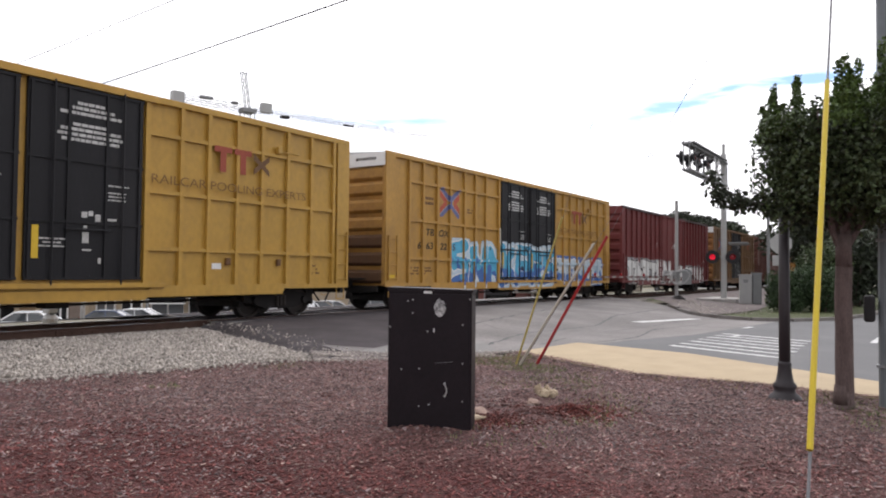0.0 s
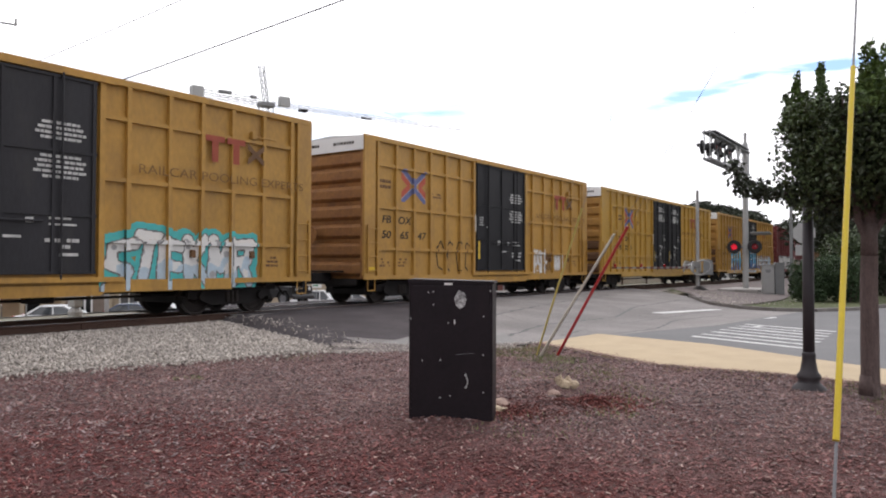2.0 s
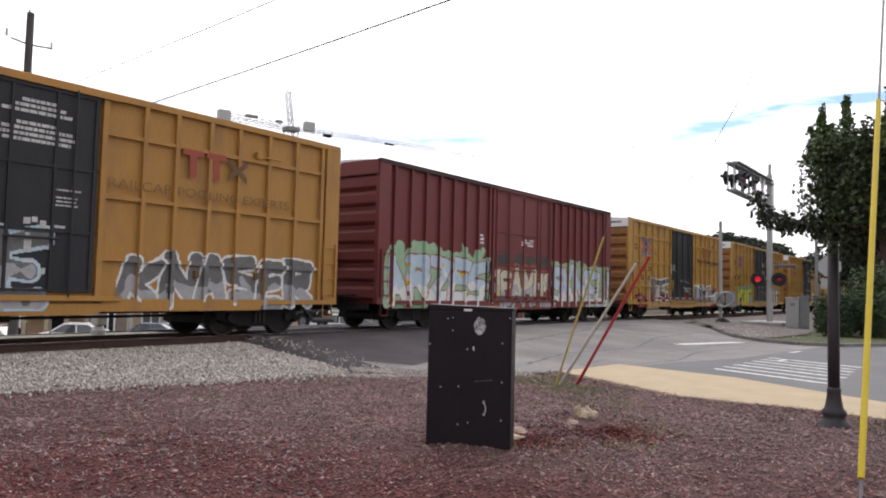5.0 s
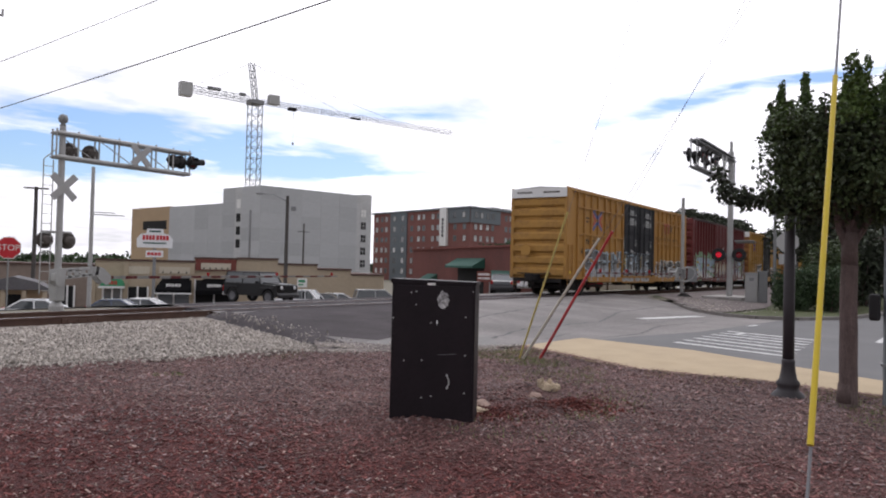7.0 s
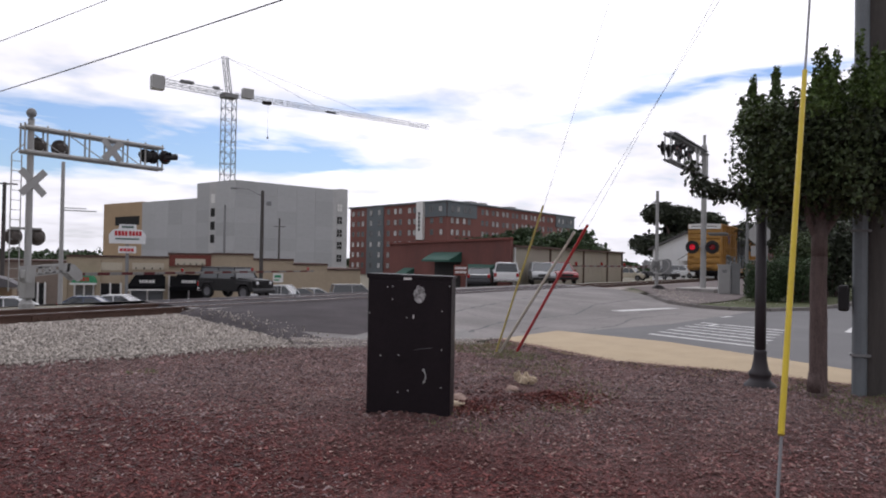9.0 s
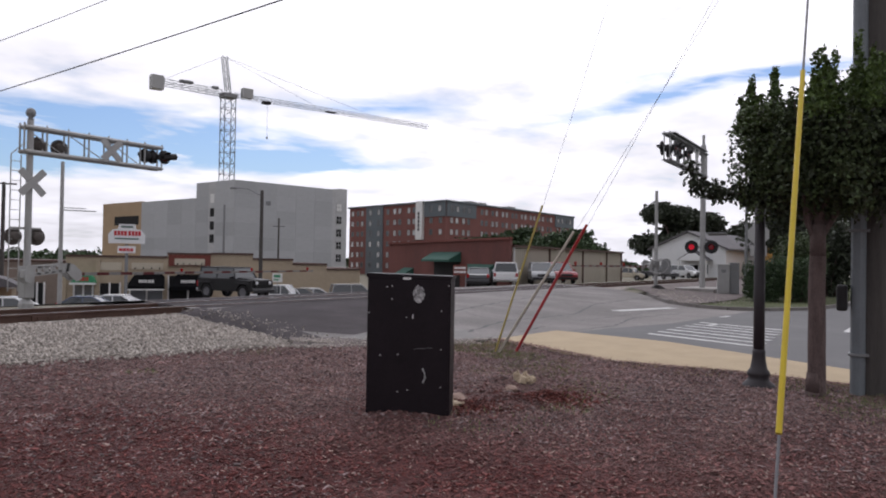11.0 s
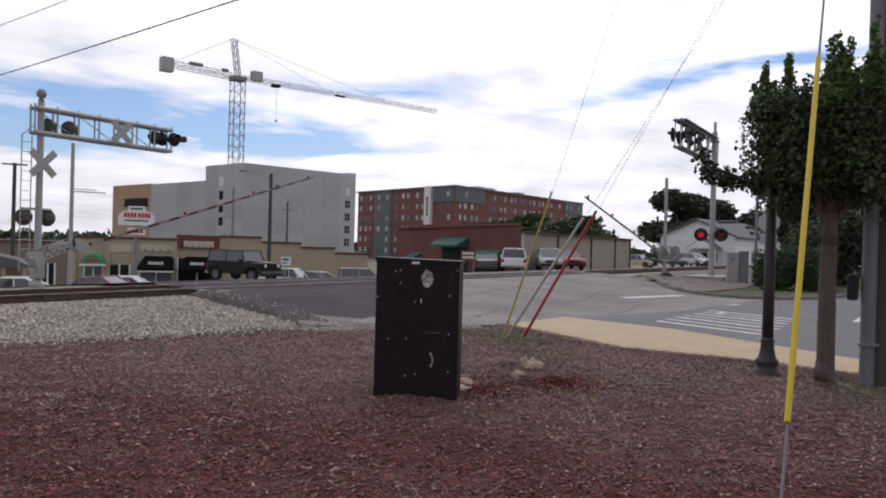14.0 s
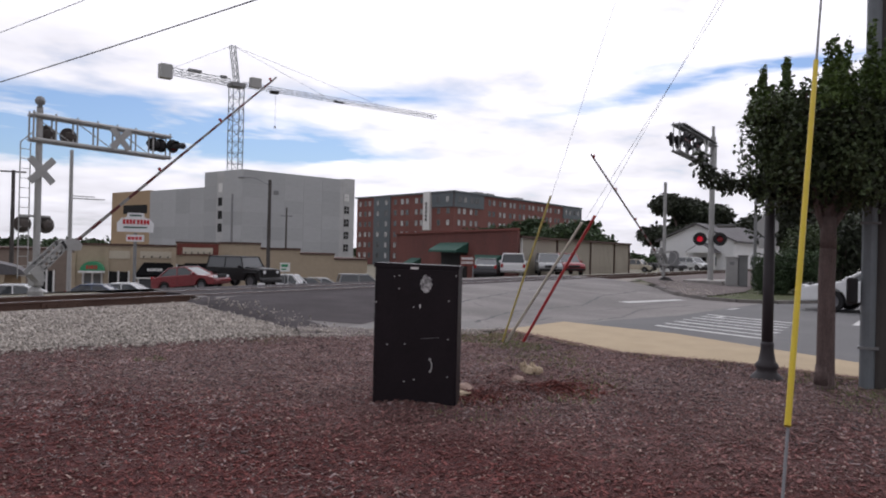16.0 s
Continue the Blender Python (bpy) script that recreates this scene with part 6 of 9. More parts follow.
def street_tree():
    rnd = random.Random(11)
    th = thing("street_tree", pose(9.70, 0.86, 0), "small dense green street tree with a bare brown trunk", "tree")
    bm = bmesh.new()
    limb(bm, (0.02, 0, -0.15), (0.0, 0, 2.05), 0.105, 0.085, rnd, 6, 0.012, 12)
    limb(bm, (0.03, 0.02, -0.15), (0.02, 0.01, 0.3), 0.125, 0.10, rnd, 2, 0.0, 12)
    trunk = part("trunk", bm, M_BARK, th, smooth=True)
    tips = []
    for k in range(14):
        a = k * 2.4
        z0 = 1.75 + 0.05 * k
        r = rnd.uniform(0.35, 0.85)
        top = (r * math.cos(a), r * math.sin(a), rnd.uniform(3.0, 3.5))
        bm = bmesh.new()
        limb(bm, (0, 0, z0), top, 0.045, 0.010, rnd, 5, 0.05, 6)
        part("limb", bm, M_BARK, trunk)
        tips.append(top)
    blobs = []
    for x, y, z in tips:
        blobs.append(((x, y, z - 0.35), (0.26, 0.26, 0.60)))
    blobs += [((0, 0, 2.95), (0.75, 0.78, 0.85)), ((0.1, -0.2, 2.7), (0.8, 0.85, 0.62)), ((-0.25, -0.70, 2.9), (0.52, 0.66, 0.80)), ((-0.1, 0.55, 2.85), (0.5, 0.5, 0.8))]
    bm = bmesh.new()
    leaves(bm, rnd, blobs, 26000, 0.052)
    shoots = bmesh.new()
    # upright young shoots that break the outline
    for k in range(26):
        a, r = rnd.uniform(0, 6.28), 0.95 * math.sqrt(rnd.random())
        x, y = r * math.cos(a) - 0.1, r * math.sin(a) * 1.1 - 0.15
        base = 3.44 - 0.16 * r * r + rnd.uniform(-0.12, 0.1) + 0.14 * (0.55 * x - 0.84 * y)
        top = base + rnd.uniform(0.30, 0.70)
        col = [((x, y, base + (top - base) * q), (0.13 * (1.1 - q), 0.13 * (1.1 - q), (top - base) * 0.14)) for q in (0.0, 0.2, 0.4, 0.6, 0.8, 0.95)]
        for q, one in enumerate(col):
            leaves(shoots, rnd, [one], (105, 92, 74, 56, 38, 24)[q], 0.052, -0.6)
    # loose sprays hanging out of the crown, with gaps between their leaves
    for k in range(46):
        a = rnd.uniform(0, 6.28)
        z = rnd.uniform(2.15, 3.55)
        r = (0.84 if z > 2.5 else 0.78) * rnd.uniform(0.85, 1.12)
        leaves(bm, rnd, [((r * math.cos(a) - 0.12, r * math.sin(a) * 1.12 - 0.15, z), (0.14, 0.14, 0.2))], 34, 0.058)
    part("crown", bm, M_LEAF, th, "dense dark green leaves")
    part("young_foliage", shoots, M_LEAF_Y, th, "fresh green upright shoots")
    # inner leaves in a darker colour that stands for the crown's inner shade
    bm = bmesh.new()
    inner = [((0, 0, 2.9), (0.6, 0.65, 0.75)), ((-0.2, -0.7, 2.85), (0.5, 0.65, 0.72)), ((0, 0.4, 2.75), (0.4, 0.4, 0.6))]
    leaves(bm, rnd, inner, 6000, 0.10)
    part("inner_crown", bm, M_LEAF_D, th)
    # a low branch reaching out over the verge
    bm = bmesh.new()
    pts = limb(bm, (0, 0.1, 2.25), (-0.25, 1.32, 2.55), 0.022, 0.007, rnd, 6, 0.03, 6)
    part("limb", bm, M_BARK, trunk)
    bm = bmesh.new()
    leaves(bm, rnd, [((p.x, p.y, p.z), (0.13, 0.16, 0.15)) for p in pts[2:]] + [((-0.25, 1.42, 2.72), (0.10, 0.12, 0.22)), ((-0.2, 1.05, 2.45), (0.1, 0.2, 0.1))], 760, 0.075)
    part("sprig", bm, M_LEAF_D, th)


street_tree()


def rocks():
    rnd = random.Random(8)
    # a broken stump: a ring of upright splinters round a low root
    bm = bmesh.new()
    for k in range(15):
        a, r = k * 0.42 + rnd.uniform(-0.1, 0.1), rnd.uniform(0.03, 0.17)
        h, w = rnd.uniform(0.07, 0.15) * (1.15 if math.sin(a) > 0 else 0.8), rnd.uniform(0.035, 0.06)
        b = Vector((r * math.cos(a), r * math.sin(a), -0.05))
        lean = Vector((rnd.uniform(-0.03, 0.06), rnd.uniform(-0.04, 0.04), h))
        rod(bm, b, b + lean * 0.7, w, w * 0.8, 6)
        rod(bm, b + lean * 0.68, b + lean, w * 0.8, w * 0.25, 6)
    ob = part("tree_stump", bm, M_STUMP)
    ob.matrix_basis = pose(8.6, 4.13, mulch_z(8.6, 4.13) + 0.02)
    tagged(ob, "pale splintered stump sticking out of the mulch", "stump")
    for x, y, s, fl, m_ in ((8.2, 4.12, 0.07, 0.7, M_ROCK), (8.0, 4.05, 0.055, 0.6, M_BARK), (6.70, 4.02, 0.10, 0.6, M_STUMP), (7.0, 4.2, 0.11, 0.5, M_ROCK), (7.72, 3.95, 0.06, 0.5, M_BARK)):
        bm = bmesh.new()
        bmesh.ops.create_icosphere(bm, subdivisions=3, radius=s)
        for v in bm.verts:
            k = 1 + 0.6 * noise.noise(v.co * 9 + Vector((x, y, 0)) * 3) + 0.25 * noise.noise(v.co * 30 + Vector((x, y, 0)))
            v.co = Vector((v.co.x * k * 1.3, v.co.y * k, max(v.co.z, -0.06) * k * fl + s * 0.05))
        ob = part("stump_rock", bm, m_)
        ob.matrix_basis = pose(x, y, mulch_z(x, y), 0, 0, rnd.uniform(0, 360))
        tagged(ob, "pale broken stone half sunk in the mulch", "rock", "stones in the mulch")
    # freshly dug, damp bark round the hollow
    bm = bmesh.new()
    for i in range(3000):
        a, r = rnd.uniform(0, 6.28), abs(rnd.gauss(0, 0.5))
        cx, cy = ((7.6, 3.35), (7.9, 3.7), (6.75, 3.95))[i % 3]
        x, y = cx + r * math.cos(a) * 0.55, cy + r * math.sin(a) * 0.75
        z = mulch_z(x, y) + 0.008 + 0.05 * math.exp(-r * r / 0.1) * rnd.random()
        box(bm, (0, 0, 0), (rnd.uniform(0.02, 0.06), rnd.uniform(0.008, 0.02), 0.008), m=pose(x, y, z, rnd.uniform(-30, 30), rnd.uniform(-30, 30), rnd.uniform(0, 360)))
    tagged(part("bark_heap", bm, M_CHIP_RED), "heap of damp dark red bark", "bark", kind="stuff")


rocks()


def tufts(name, spots, material, label, blade=0.14):
    rnd = random.Random(len(spots))
    bm = bmesh.new()
    for x, y, r, n in spots:
        for i in range(n):
            a, q = rnd.uniform(0, 6.28), r * math.sqrt(rnd.random())
            p = Vector((x + q * math.cos(a), y + q * math.sin(a), 0.0))
            p.z = mulch_z(p.x, p.y) - 0.005
            h = blade * rnd.uniform(0.4, 1.2)
            lean = Vector((rnd.uniform(-1, 1), rnd.uniform(-1, 1), 0)) * h * 0.5
            w = Vector((rnd.uniform(-1, 1), rnd.uniform(-1, 1), 0)).normalized() * 0.006
            bm.faces.new([bm.verts.new(v) for v in (p - w, p + w, p + lean + Vector((0, 0, h)))])
    tagged(part(name, bm, material), label, "grass", kind="stuff")


tufts("verge_grass", [(6.15, 8.6, 0.22, 70), (8.6, 8.9, 0.35, 80), (7.9, 3.0, 0.35, 120), (11.4, 6.5, 0.8, 1500), (10.8, 5.5, 0.6, 900), (7.2, 3.0, 0.3, 160), (10.1, 4.6, 0.6, 260), (9.3, 4.5, 0.8, 320), (8.6, 3.4, 0.7, 160), (6.2, 3.4, 0.6, 120), (9.9, 0.3, 0.7, 700), (9.0, 0.0, 0.8, 500), (10.3, 1.1, 0.4, 160)],
      M_WEED, "sparse weeds and grass at the mulch edge", 0.055)

tufts("dry_grass", [(10.6, 2.4, 0.35, 120), (10.7, 3.3, 0.30, 120), (10.8, 4.4, 0.25, 80), (11.3, 5.5, 0.3, 80), (11.8, 6.4, 0.35, 160), (10.5, 1.0, 0.3, 120), (8.4, 3.3, 0.4, 60), (9.4, 4.6, 0.7, 200)], M_STRAW,
      "dry flattened straw along the pavement edge", 0.04)
bm = bmesh.new()
box(bm, (0, 0, 0.03), (0.72, 0.14, 0.05), bevel=0.01)
pk = part("plank", bm, M_TIE)
pk.matrix_basis = pose(12.40, 6.80, 0.0, 0, 0, 5)
tagged(pk, "dark weathered plank lying at the pavement corner", "plank")


# ---- crossing signals and gates ----
def disc_light(parent, x, y, z, face, lens, r=0.28, name="flasher", back=M_MATTE):
    """A flashing light on its black round background; face is -1 towards the verge, 1 away from it."""
    m = pose(x, y, z) @ Matrix.Rotation(radians(90 if face < 0 else -90), 4, "X")
    bm = bmesh.new()
    lathe(bm, [(0.02, -0.02), (r, -0.02), (r, 0.005), (r - 0.02, 0.015), (0.12, 0.02)], 24, m)
    ob = part(name, bm, back, parent, "black round background" if back is M_MATTE else "weathered grey-brown round background")
    bm = bmesh.new()
    lathe(bm, [(0.09, -0.22), (0.15, -0.18), (0.165, -0.02)], 16, m)
    part("housing", bm, back, ob)
    bm = bmesh.new()
    lathe(bm, [(0.152, 0.02), (0.145, 0.04), (0.08, 0.055), (0.02, 0.06)], 20, m)
    part("lens", bm, lens, ob, "red lens")
    bm = bmesh.new()
    seg = 14
    prev = None
    for i in range(seg + 1):
        a = math.pi * i / seg
        p = [bm.verts.new(m @ Vector((0.175 * math.cos(a), -0.175 * math.sin(a) * (1 if face < 0 else -1) * -1, h))) for h in (0.0, 0.30 - 0.12 * abs(math.cos(a)))]
        if prev:
            bm.faces.new((prev[0], p[0], p[1], prev[1]))
        prev = p
    part("hood", bm, M_MATTE, ob)
    return ob


def crossbuck(parent, x, y, z, k=0.62):
    for a in (45, -45):
        bm = bmesh.new()
        m = pose(x, y - (0.02 if a > 0 else 0.045), z) @ Matrix.Rotation(radians(a), 4, "Y")
        span(bm, (-k, -0.012, -0.11), (k, 0.012, 0.11), m=m)
        part("crossbuck_blade", bm, M_GALV, parent, "bare metal back of a crossing sign blade")


def lattice(parent, a, b, z0, z1, y, n, material=M_GALV, r=0.07):
    """A cantilever of two pipes with posts and braces between them."""
    for z in (z0, z1):
        for dy in (-0.13, 0.13):
            bm = bmesh.new()
            rod(bm, (a, y + dy, z), (b, y + dy, z), r, seg=10)
            part("arm_pipe", bm, material, parent)
    for i in range(n + 1):
        x = a + (b - a) * i / n
        bm = bmesh.new()
        for dy in (-0.13, 0.13):
            rod(bm, (x, y + dy, z0), (x, y + dy, z1 + 0.12), 0.028, seg=6)
        rod(bm, (x, y - 0.24, z0), (x, y + 0.24, z0), 0.022, seg=6)
        rod(bm, (x, y - 0.24, z1), (x, y + 0.24, z1), 0.022, seg=6)
        part("arm_post", bm, material, parent)
    for i in range(0, n - 1, 2):
        x, x2 = a + (b - a) * i / n, a + (b - a) * (i + 2) / n
        bm = bmesh.new()
        rod(bm, (x, y, z1), (x2, y, z0), 0.018, seg=6)
        part("brace", bm, material, parent)


def far_side_signal():
    g = heights(12.2, 23.0)
    th = thing("cantilever_signal", pose(12.2, 23.0, 0), "silver cantilever crossing signal seen from behind", "crossing signal", "crossing signals")
    bm = bmesh.new()
    rod(bm, (0, 0, g - 0.1), (0, 0, 5.72), 0.105, 0.095, 16)
    mast = part("mast", bm, M_GALV, th)
    bm = bmesh.new()
    lathe(bm, [(0.05, 5.70), (0.10, 5.74), (0.06, 5.80), (0.13, 5.86), (0.15, 5.95), (0.11, 6.06), (0.03, 6.10)], 14)
    part("bell", bm, M_GALV_D, th, "round bell on top", True)
    bm = bmesh.new()
    lathe(bm, [(0.22, g - 0.1), (0.22, g + 0.05), (0.16, g + 0.15), (0.12, g + 0.2)], 12)
    part("mast_base", bm, M_GALV, th)
    lattice(th, -0.25, 4.65, 4.72, 5.48, 0.0, 7)
    # lights along the arm: backs towards the verge
    for x, z in ((0.40, 4.98), (1.10, 5.0)):
        disc_light(th, x, 0.32, z, 1, M_REDOFF, 0.29, back=M_DISC)
    crossbuck(th, 2.55, -0.30, 5.1, 0.47)
    for x, f in ((4.15, 1), (4.75, -1), (4.45, 1)):
        disc_light(th, x, 0.15 * f, 5.16, f, M_REDOFF, 0.25)
    bm = bmesh.new()
    rod(bm, (4.6, -0.25, 5.15), (5.15, -0.25, 5.22), 0.10, 0.12, 10)
    part("visor", bm, M_MATTE, th)
    crossbuck(th, 0.0, -0.16, 3.77, 0.52)
    for x in (-0.36, 0.36):
        disc_light(th, x, 0.18, 2.09, 1, M_REDOFF, 0.27, back=M_DISC)
    bm = bmesh.new()
    rod(bm, (-0.5, 0.1, 2.35), (0.45, 0.1, 2.35), 0.04, seg=8)
    part("light_bracket", bm, M_GALV, th)
    # ladder
    bm = bmesh.new()
    for x in (-0.56, -0.26):
        rod(bm, (x, 0.0, 0.4), (x, 0.0, 4.6), 0.018, seg=6)
    for k in range(14):
        rod(bm, (-0.56, 0, 0.5 + 0.3 * k), (-0.26, 0, 0.5 + 0.3 * k), 0.011, seg=6)
    rod(bm, (-0.56, 0, 4.6), (-0.15, 0, 5.0), 0.018, seg=6)
    part("ladder", bm, M_GALV, th, "climbing ladder")
    bm = bmesh.new()
    box(bm, (0.0, 0.0, 0.55), (0.30, 0.42, 0.75), bevel=0.04)
    part("gate_mechanism", bm, M_GALV, th, "gate motor housing")
    return th


far_side_signal()


def gate_arm(length, label):
    """A red and white gate arm; it pivots at its origin and reaches along +x."""
    th = thing("crossing_gate", pose(0, 0, 0), label, "crossing gate", "crossing gates")
    bm = bmesh.new()
    # two side plates: a holed upper strut, an end plate at the shaft and a bent toe that grips the arm
    for y in (-0.2, 0.2):
        a, b = y - 0.018, y + 0.018
        prism(bm, [(-0.66, 0.02), (-0.50, -0.08), (-0.38, 0.12), (-0.34, 0.48), (-0.66, 0.46)], a, b)
        prism(bm, [(-0.36, 0.40), (0.72, 0.48), (0.72, 0.56), (-0.36, 0.48)], a, b)
        prism(bm, [(-0.36, 0.16), (0.62, 0.27), (0.62, 0.35), (-0.36, 0.24)], a, b)
        for k in range(5):
            x = -0.30 + k * 0.22
            prism(bm, [(x, 0.20 + 0.1 * k * 0.22), (x + 0.12, 0.22 + 0.1 * k * 0.22), (x + 0.12, 0.47), (x, 0.45)], a, b)
        prism(bm, [(0.62, 0.26), (0.84, 0.05), (0.98, -0.04), (1.13, 0.06), (1.12, 0.28), (0.86, 0.52), (0.62, 0.57)], a, b)
    for x, z in ((-0.52, 0.22), (0.12, 0.36), (0.84, 0.3), (1.05, 0.16)):
        rod(bm, (x, -0.22, z), (x, 0.22, z), 0.045, seg=10)
    part("bracket", bm, M_GALV, th, "pale metal arm bracket")
    bm = bmesh.new()
    box(bm, (-0.58, 0, 0.22), (0.16, 0.30, 0.26), bevel=0.03)
    part("counterweight", bm, M_GALV, th)
    n = int((length - 0.9) / 0.42)
    for i in range(n):
        x0, x1 = 0.9 + (length - 0.9) * i / n, 0.9 + (length - 0.9) * (i + 1) / n
        h = 0.052 - 0.022 * i / n
        bm = bmesh.new()
        span(bm, (x0, -0.02, 0.2 - h), (x1, 0.02, 0.2 + h))
        part("stripe", bm, M_GATEW if i % 2 else M_GATER, th)
    for f in (0.42, 0.7, 0.97):
        x = length * f
        bm = bmesh.new()
        rod(bm, (x, 0, 0.22), (x, 0, 0.29), 0.04, seg=8)
        box(bm, (x, 0, 0.32), (0.10, 0.08, 0.09), bevel=0.02)
        part("arm_lamp", bm, M_TAILL, th, "small red lamp")
    return th


GATE_WEST = gate_arm(12.2, "red and white crossing gate arm with small lamps")
GATE_WEST.matrix_basis = pose(12.5, 22.6, 0.75)
GATE_EAST = gate_arm(10.85, "red and white crossing gate arm beyond the road")
GATE_EAST.matrix_basis = pose(38.3, 11.25, 1.25, 0, 0, 180)


def near_side_signal():
    g = heights(41, 9.3)
    th = thing("cantilever_signal", pose(41.0, 9.3, 0), "grey cantilever crossing signal with lit red flashers", "crossing signal", "crossing signals")
    bm = bmesh.new()
    rod(bm, (0, 0, g - 0.1), (0, 0, 8.1), 0.155, 0.14, 16)
    rod(bm, (0, 0, 8.1), (0, 0, 8.65), 0.08, seg=10)
    part("mast", bm, M_GALV, th)
    bm = bmesh.new()
    box(bm, (0, 0, g + 0.12), (3.6, 2.0, 0.30), bevel=0.03)
    part("foundation", bm, M_CONC, th, "low concrete foundation")
    lattice(th, 0.2, -7.2, 6.4, 7.6, 0.0, 6, M_GALV_D, 0.07)
    for x, f in ((-6.9, -1), (-6.2, -1), (-6.9, 1), (-5.9, 1), (-4.6, -1), (-4.0, 1)):
        disc_light(th, x, 0.32 * f, 7.0, f, M_REDOFF, 0.34)
    crossbuck(th, -2.9, -0.3, 7.0, 0.6)
    bm = bmesh.new()
    box(bm, (-3.6, 0, 7.70), (6.6, 0.6, 0.05))
    part("walkway", bm, M_GALV_D, th, "narrow service walkway")
    # paired flashers facing the approaching road
    for dy, ln in ((0.52, M_REDLIT), (-0.52, M_REDDIM)):
        o = new("flasher")
        o.parent, o.matrix_basis = th, pose(-0.28, dy, 2.55, 0, 0, -90 + 8)
        disc_light(o, 0, 0, 0, -1, ln, 0.36, "light_head")
    bm = bmesh.new()
    rod(bm, (-0.05, -0.55, 2.55), (-0.05, 0.55, 2.55), 0.05, seg=8)
    box(bm, (-0.05, -0.62, 3.35), (0.5, 1.0, 0.06), m=pose(0, 0, 0, 0, 12, 0))
    part("light_bracket", bm, M_GALV_D, th)


near_side_signal()


def gate_post():
    g = heights(38.5, 11)
    th = thing("gate_post", pose(38.5, 11.0, 0), "slim grey steel post with a gate mechanism", "gate post")
    bm = bmesh.new()
    rod(bm, (0, 0.1, g - 0.1), (0, 0.1, 5.45), 0.10, 0.085, 12)
    part("post", bm, M_GALV, th)
    bm = bmesh.new()
    # a housing with an arched top on the road side of the post
    arch = [(-0.24, 1.08), (0.24, 1.08)] + [(0.24 * math.cos(a * math.pi / 8), 1.66 + 0.22 * math.sin(a * math.pi / 8)) for a in range(9)]
    prism(bm, arch, -0.20, 0.20, m=pose(0.10, -0.40, 0, 0, 0, -74))
    part("gate_mechanism", bm, M_GALV_D, th, "gate motor housing")
    # the bent arms that carry the gate reach round the post like a hoop
    for q in (-0.24, 0.24):
        hoop = [(0.10 + 0.27 * (0.44 * math.cos(a * math.pi / 9)) + 0.96 * q, -0.08 - 0.96 * (0.44 * math.cos(a * math.pi / 9)) + 0.27 * q, 1.45 + 0.36 * math.sin(a * math.pi / 9) + 0.10 * math.cos(a * math.pi / 9)) for a in range(19)]
        bm = bmesh.new()
        tube(bm, hoop, 0.055, 8)
        part("arm_hoop", bm, M_GALV, th, "bent pale steel arm")
    bm = bmesh.new()
    lathe(bm, [(0.4, g - 0.05), (0.4, g + 0.12), (0.2, g + 0.25), (0.12, g + 0.3)], 10)
    part("footing", bm, M_UNDER, th)


gate_post()


def relay_case(x, y, w, h, material, label):
    g = heights(x, y)
    th = thing("relay_case", pose(x, y, g + 0.1, 0, 0, -75), label, "relay case", "relay cases")
    k = w / 2
    bm = bmesh.new()
    span(bm, (-k, -0.25, 0), (k, 0.3, h), bevel=0.015)
    part("body", bm, material, th)
    bm = bmesh.new()
    span(bm, (-k - 0.04, -0.30, h), (k + 0.04, 0.34, h + 0.06), bevel=0.015)
    part("roof", bm, material, th)
    bm = bmesh.new()
    span(bm, (-k + 0.05, -0.268, 0.1), (k - 0.05, -0.255, h - 0.07), bevel=0.004)
    d = part("door", bm, material, th)
    bm = bmesh.new()
    prism(bm, [(-0.13, h - 0.2), (0.13, h - 0.2), (0.09, h - 0.36), (-0.09, h - 0.36)], -0.28, -0.27)
    part("door_sign", bm, M_GALV_D, d)
    bm = bmesh.new()
    span(bm, (-k - 0.12, -0.4, -0.12), (k + 0.12, 0.45, 0.02))
    part("plinth", bm, M_CONC, th)


relay_case(39.2, 7.85, 0.56, 1.45, M_GALV, "pale grey metal relay case beside the signal mast")
relay_case(39.45, 7.36, 0.42, 1.55, M_GALV_D, "narrow dark grey relay case beside the signal mast")


def stop_sign(m, label, facing=True):
    th = thing("stop_sign", m, label, "stop sign")
    bm = bmesh.new()
    rod(bm, (0, 0.03, -2.2), (0, 0.03, 0.4), 0.03, seg=8)
    part("post", bm, M_GALV_D, th)
    k = 0.381
    octo = [(k / math.cos(math.pi / 8) * math.cos(math.pi / 8 + i * math.pi / 4), k / math.cos(math.pi / 8) * math.sin(math.pi / 8 + i * math.pi / 4)) for i in range(8)]
    bm = bmesh.new()
    prism(bm, octo, -0.004, 0.0)
    p = part("plate", bm, M_GALV if not facing else M_WHITE, th, "bare grey back of the sign" if not facing else "white border")
    if facing:
        bm = bmesh.new()
        prism(bm, [(x * 0.94, z * 0.94) for x, z in octo], -0.007, -0.0045)
        part("face", bm, M_SIGNRED, p, "red face")
        words("STOP", 0.30, M_WHITE, th, pose(0, -0.010, 0), "lettering", xs=0.95)
    return th


stop_sign(pose(12.62, 27.13, 1.85, 0, 0, -25), "red stop sign with white lettering on a post")
s = stop_sign(pose(30.41, 4.80, 2.8, 0, 0, 100), "plain grey back of a stop sign on a post", False)
bm = bmesh.new()
span(bm, (-0.3, -0.004, -0.85), (0.3, 0.0, -0.45))
part("lower_plate", bm, M_GALV, s)


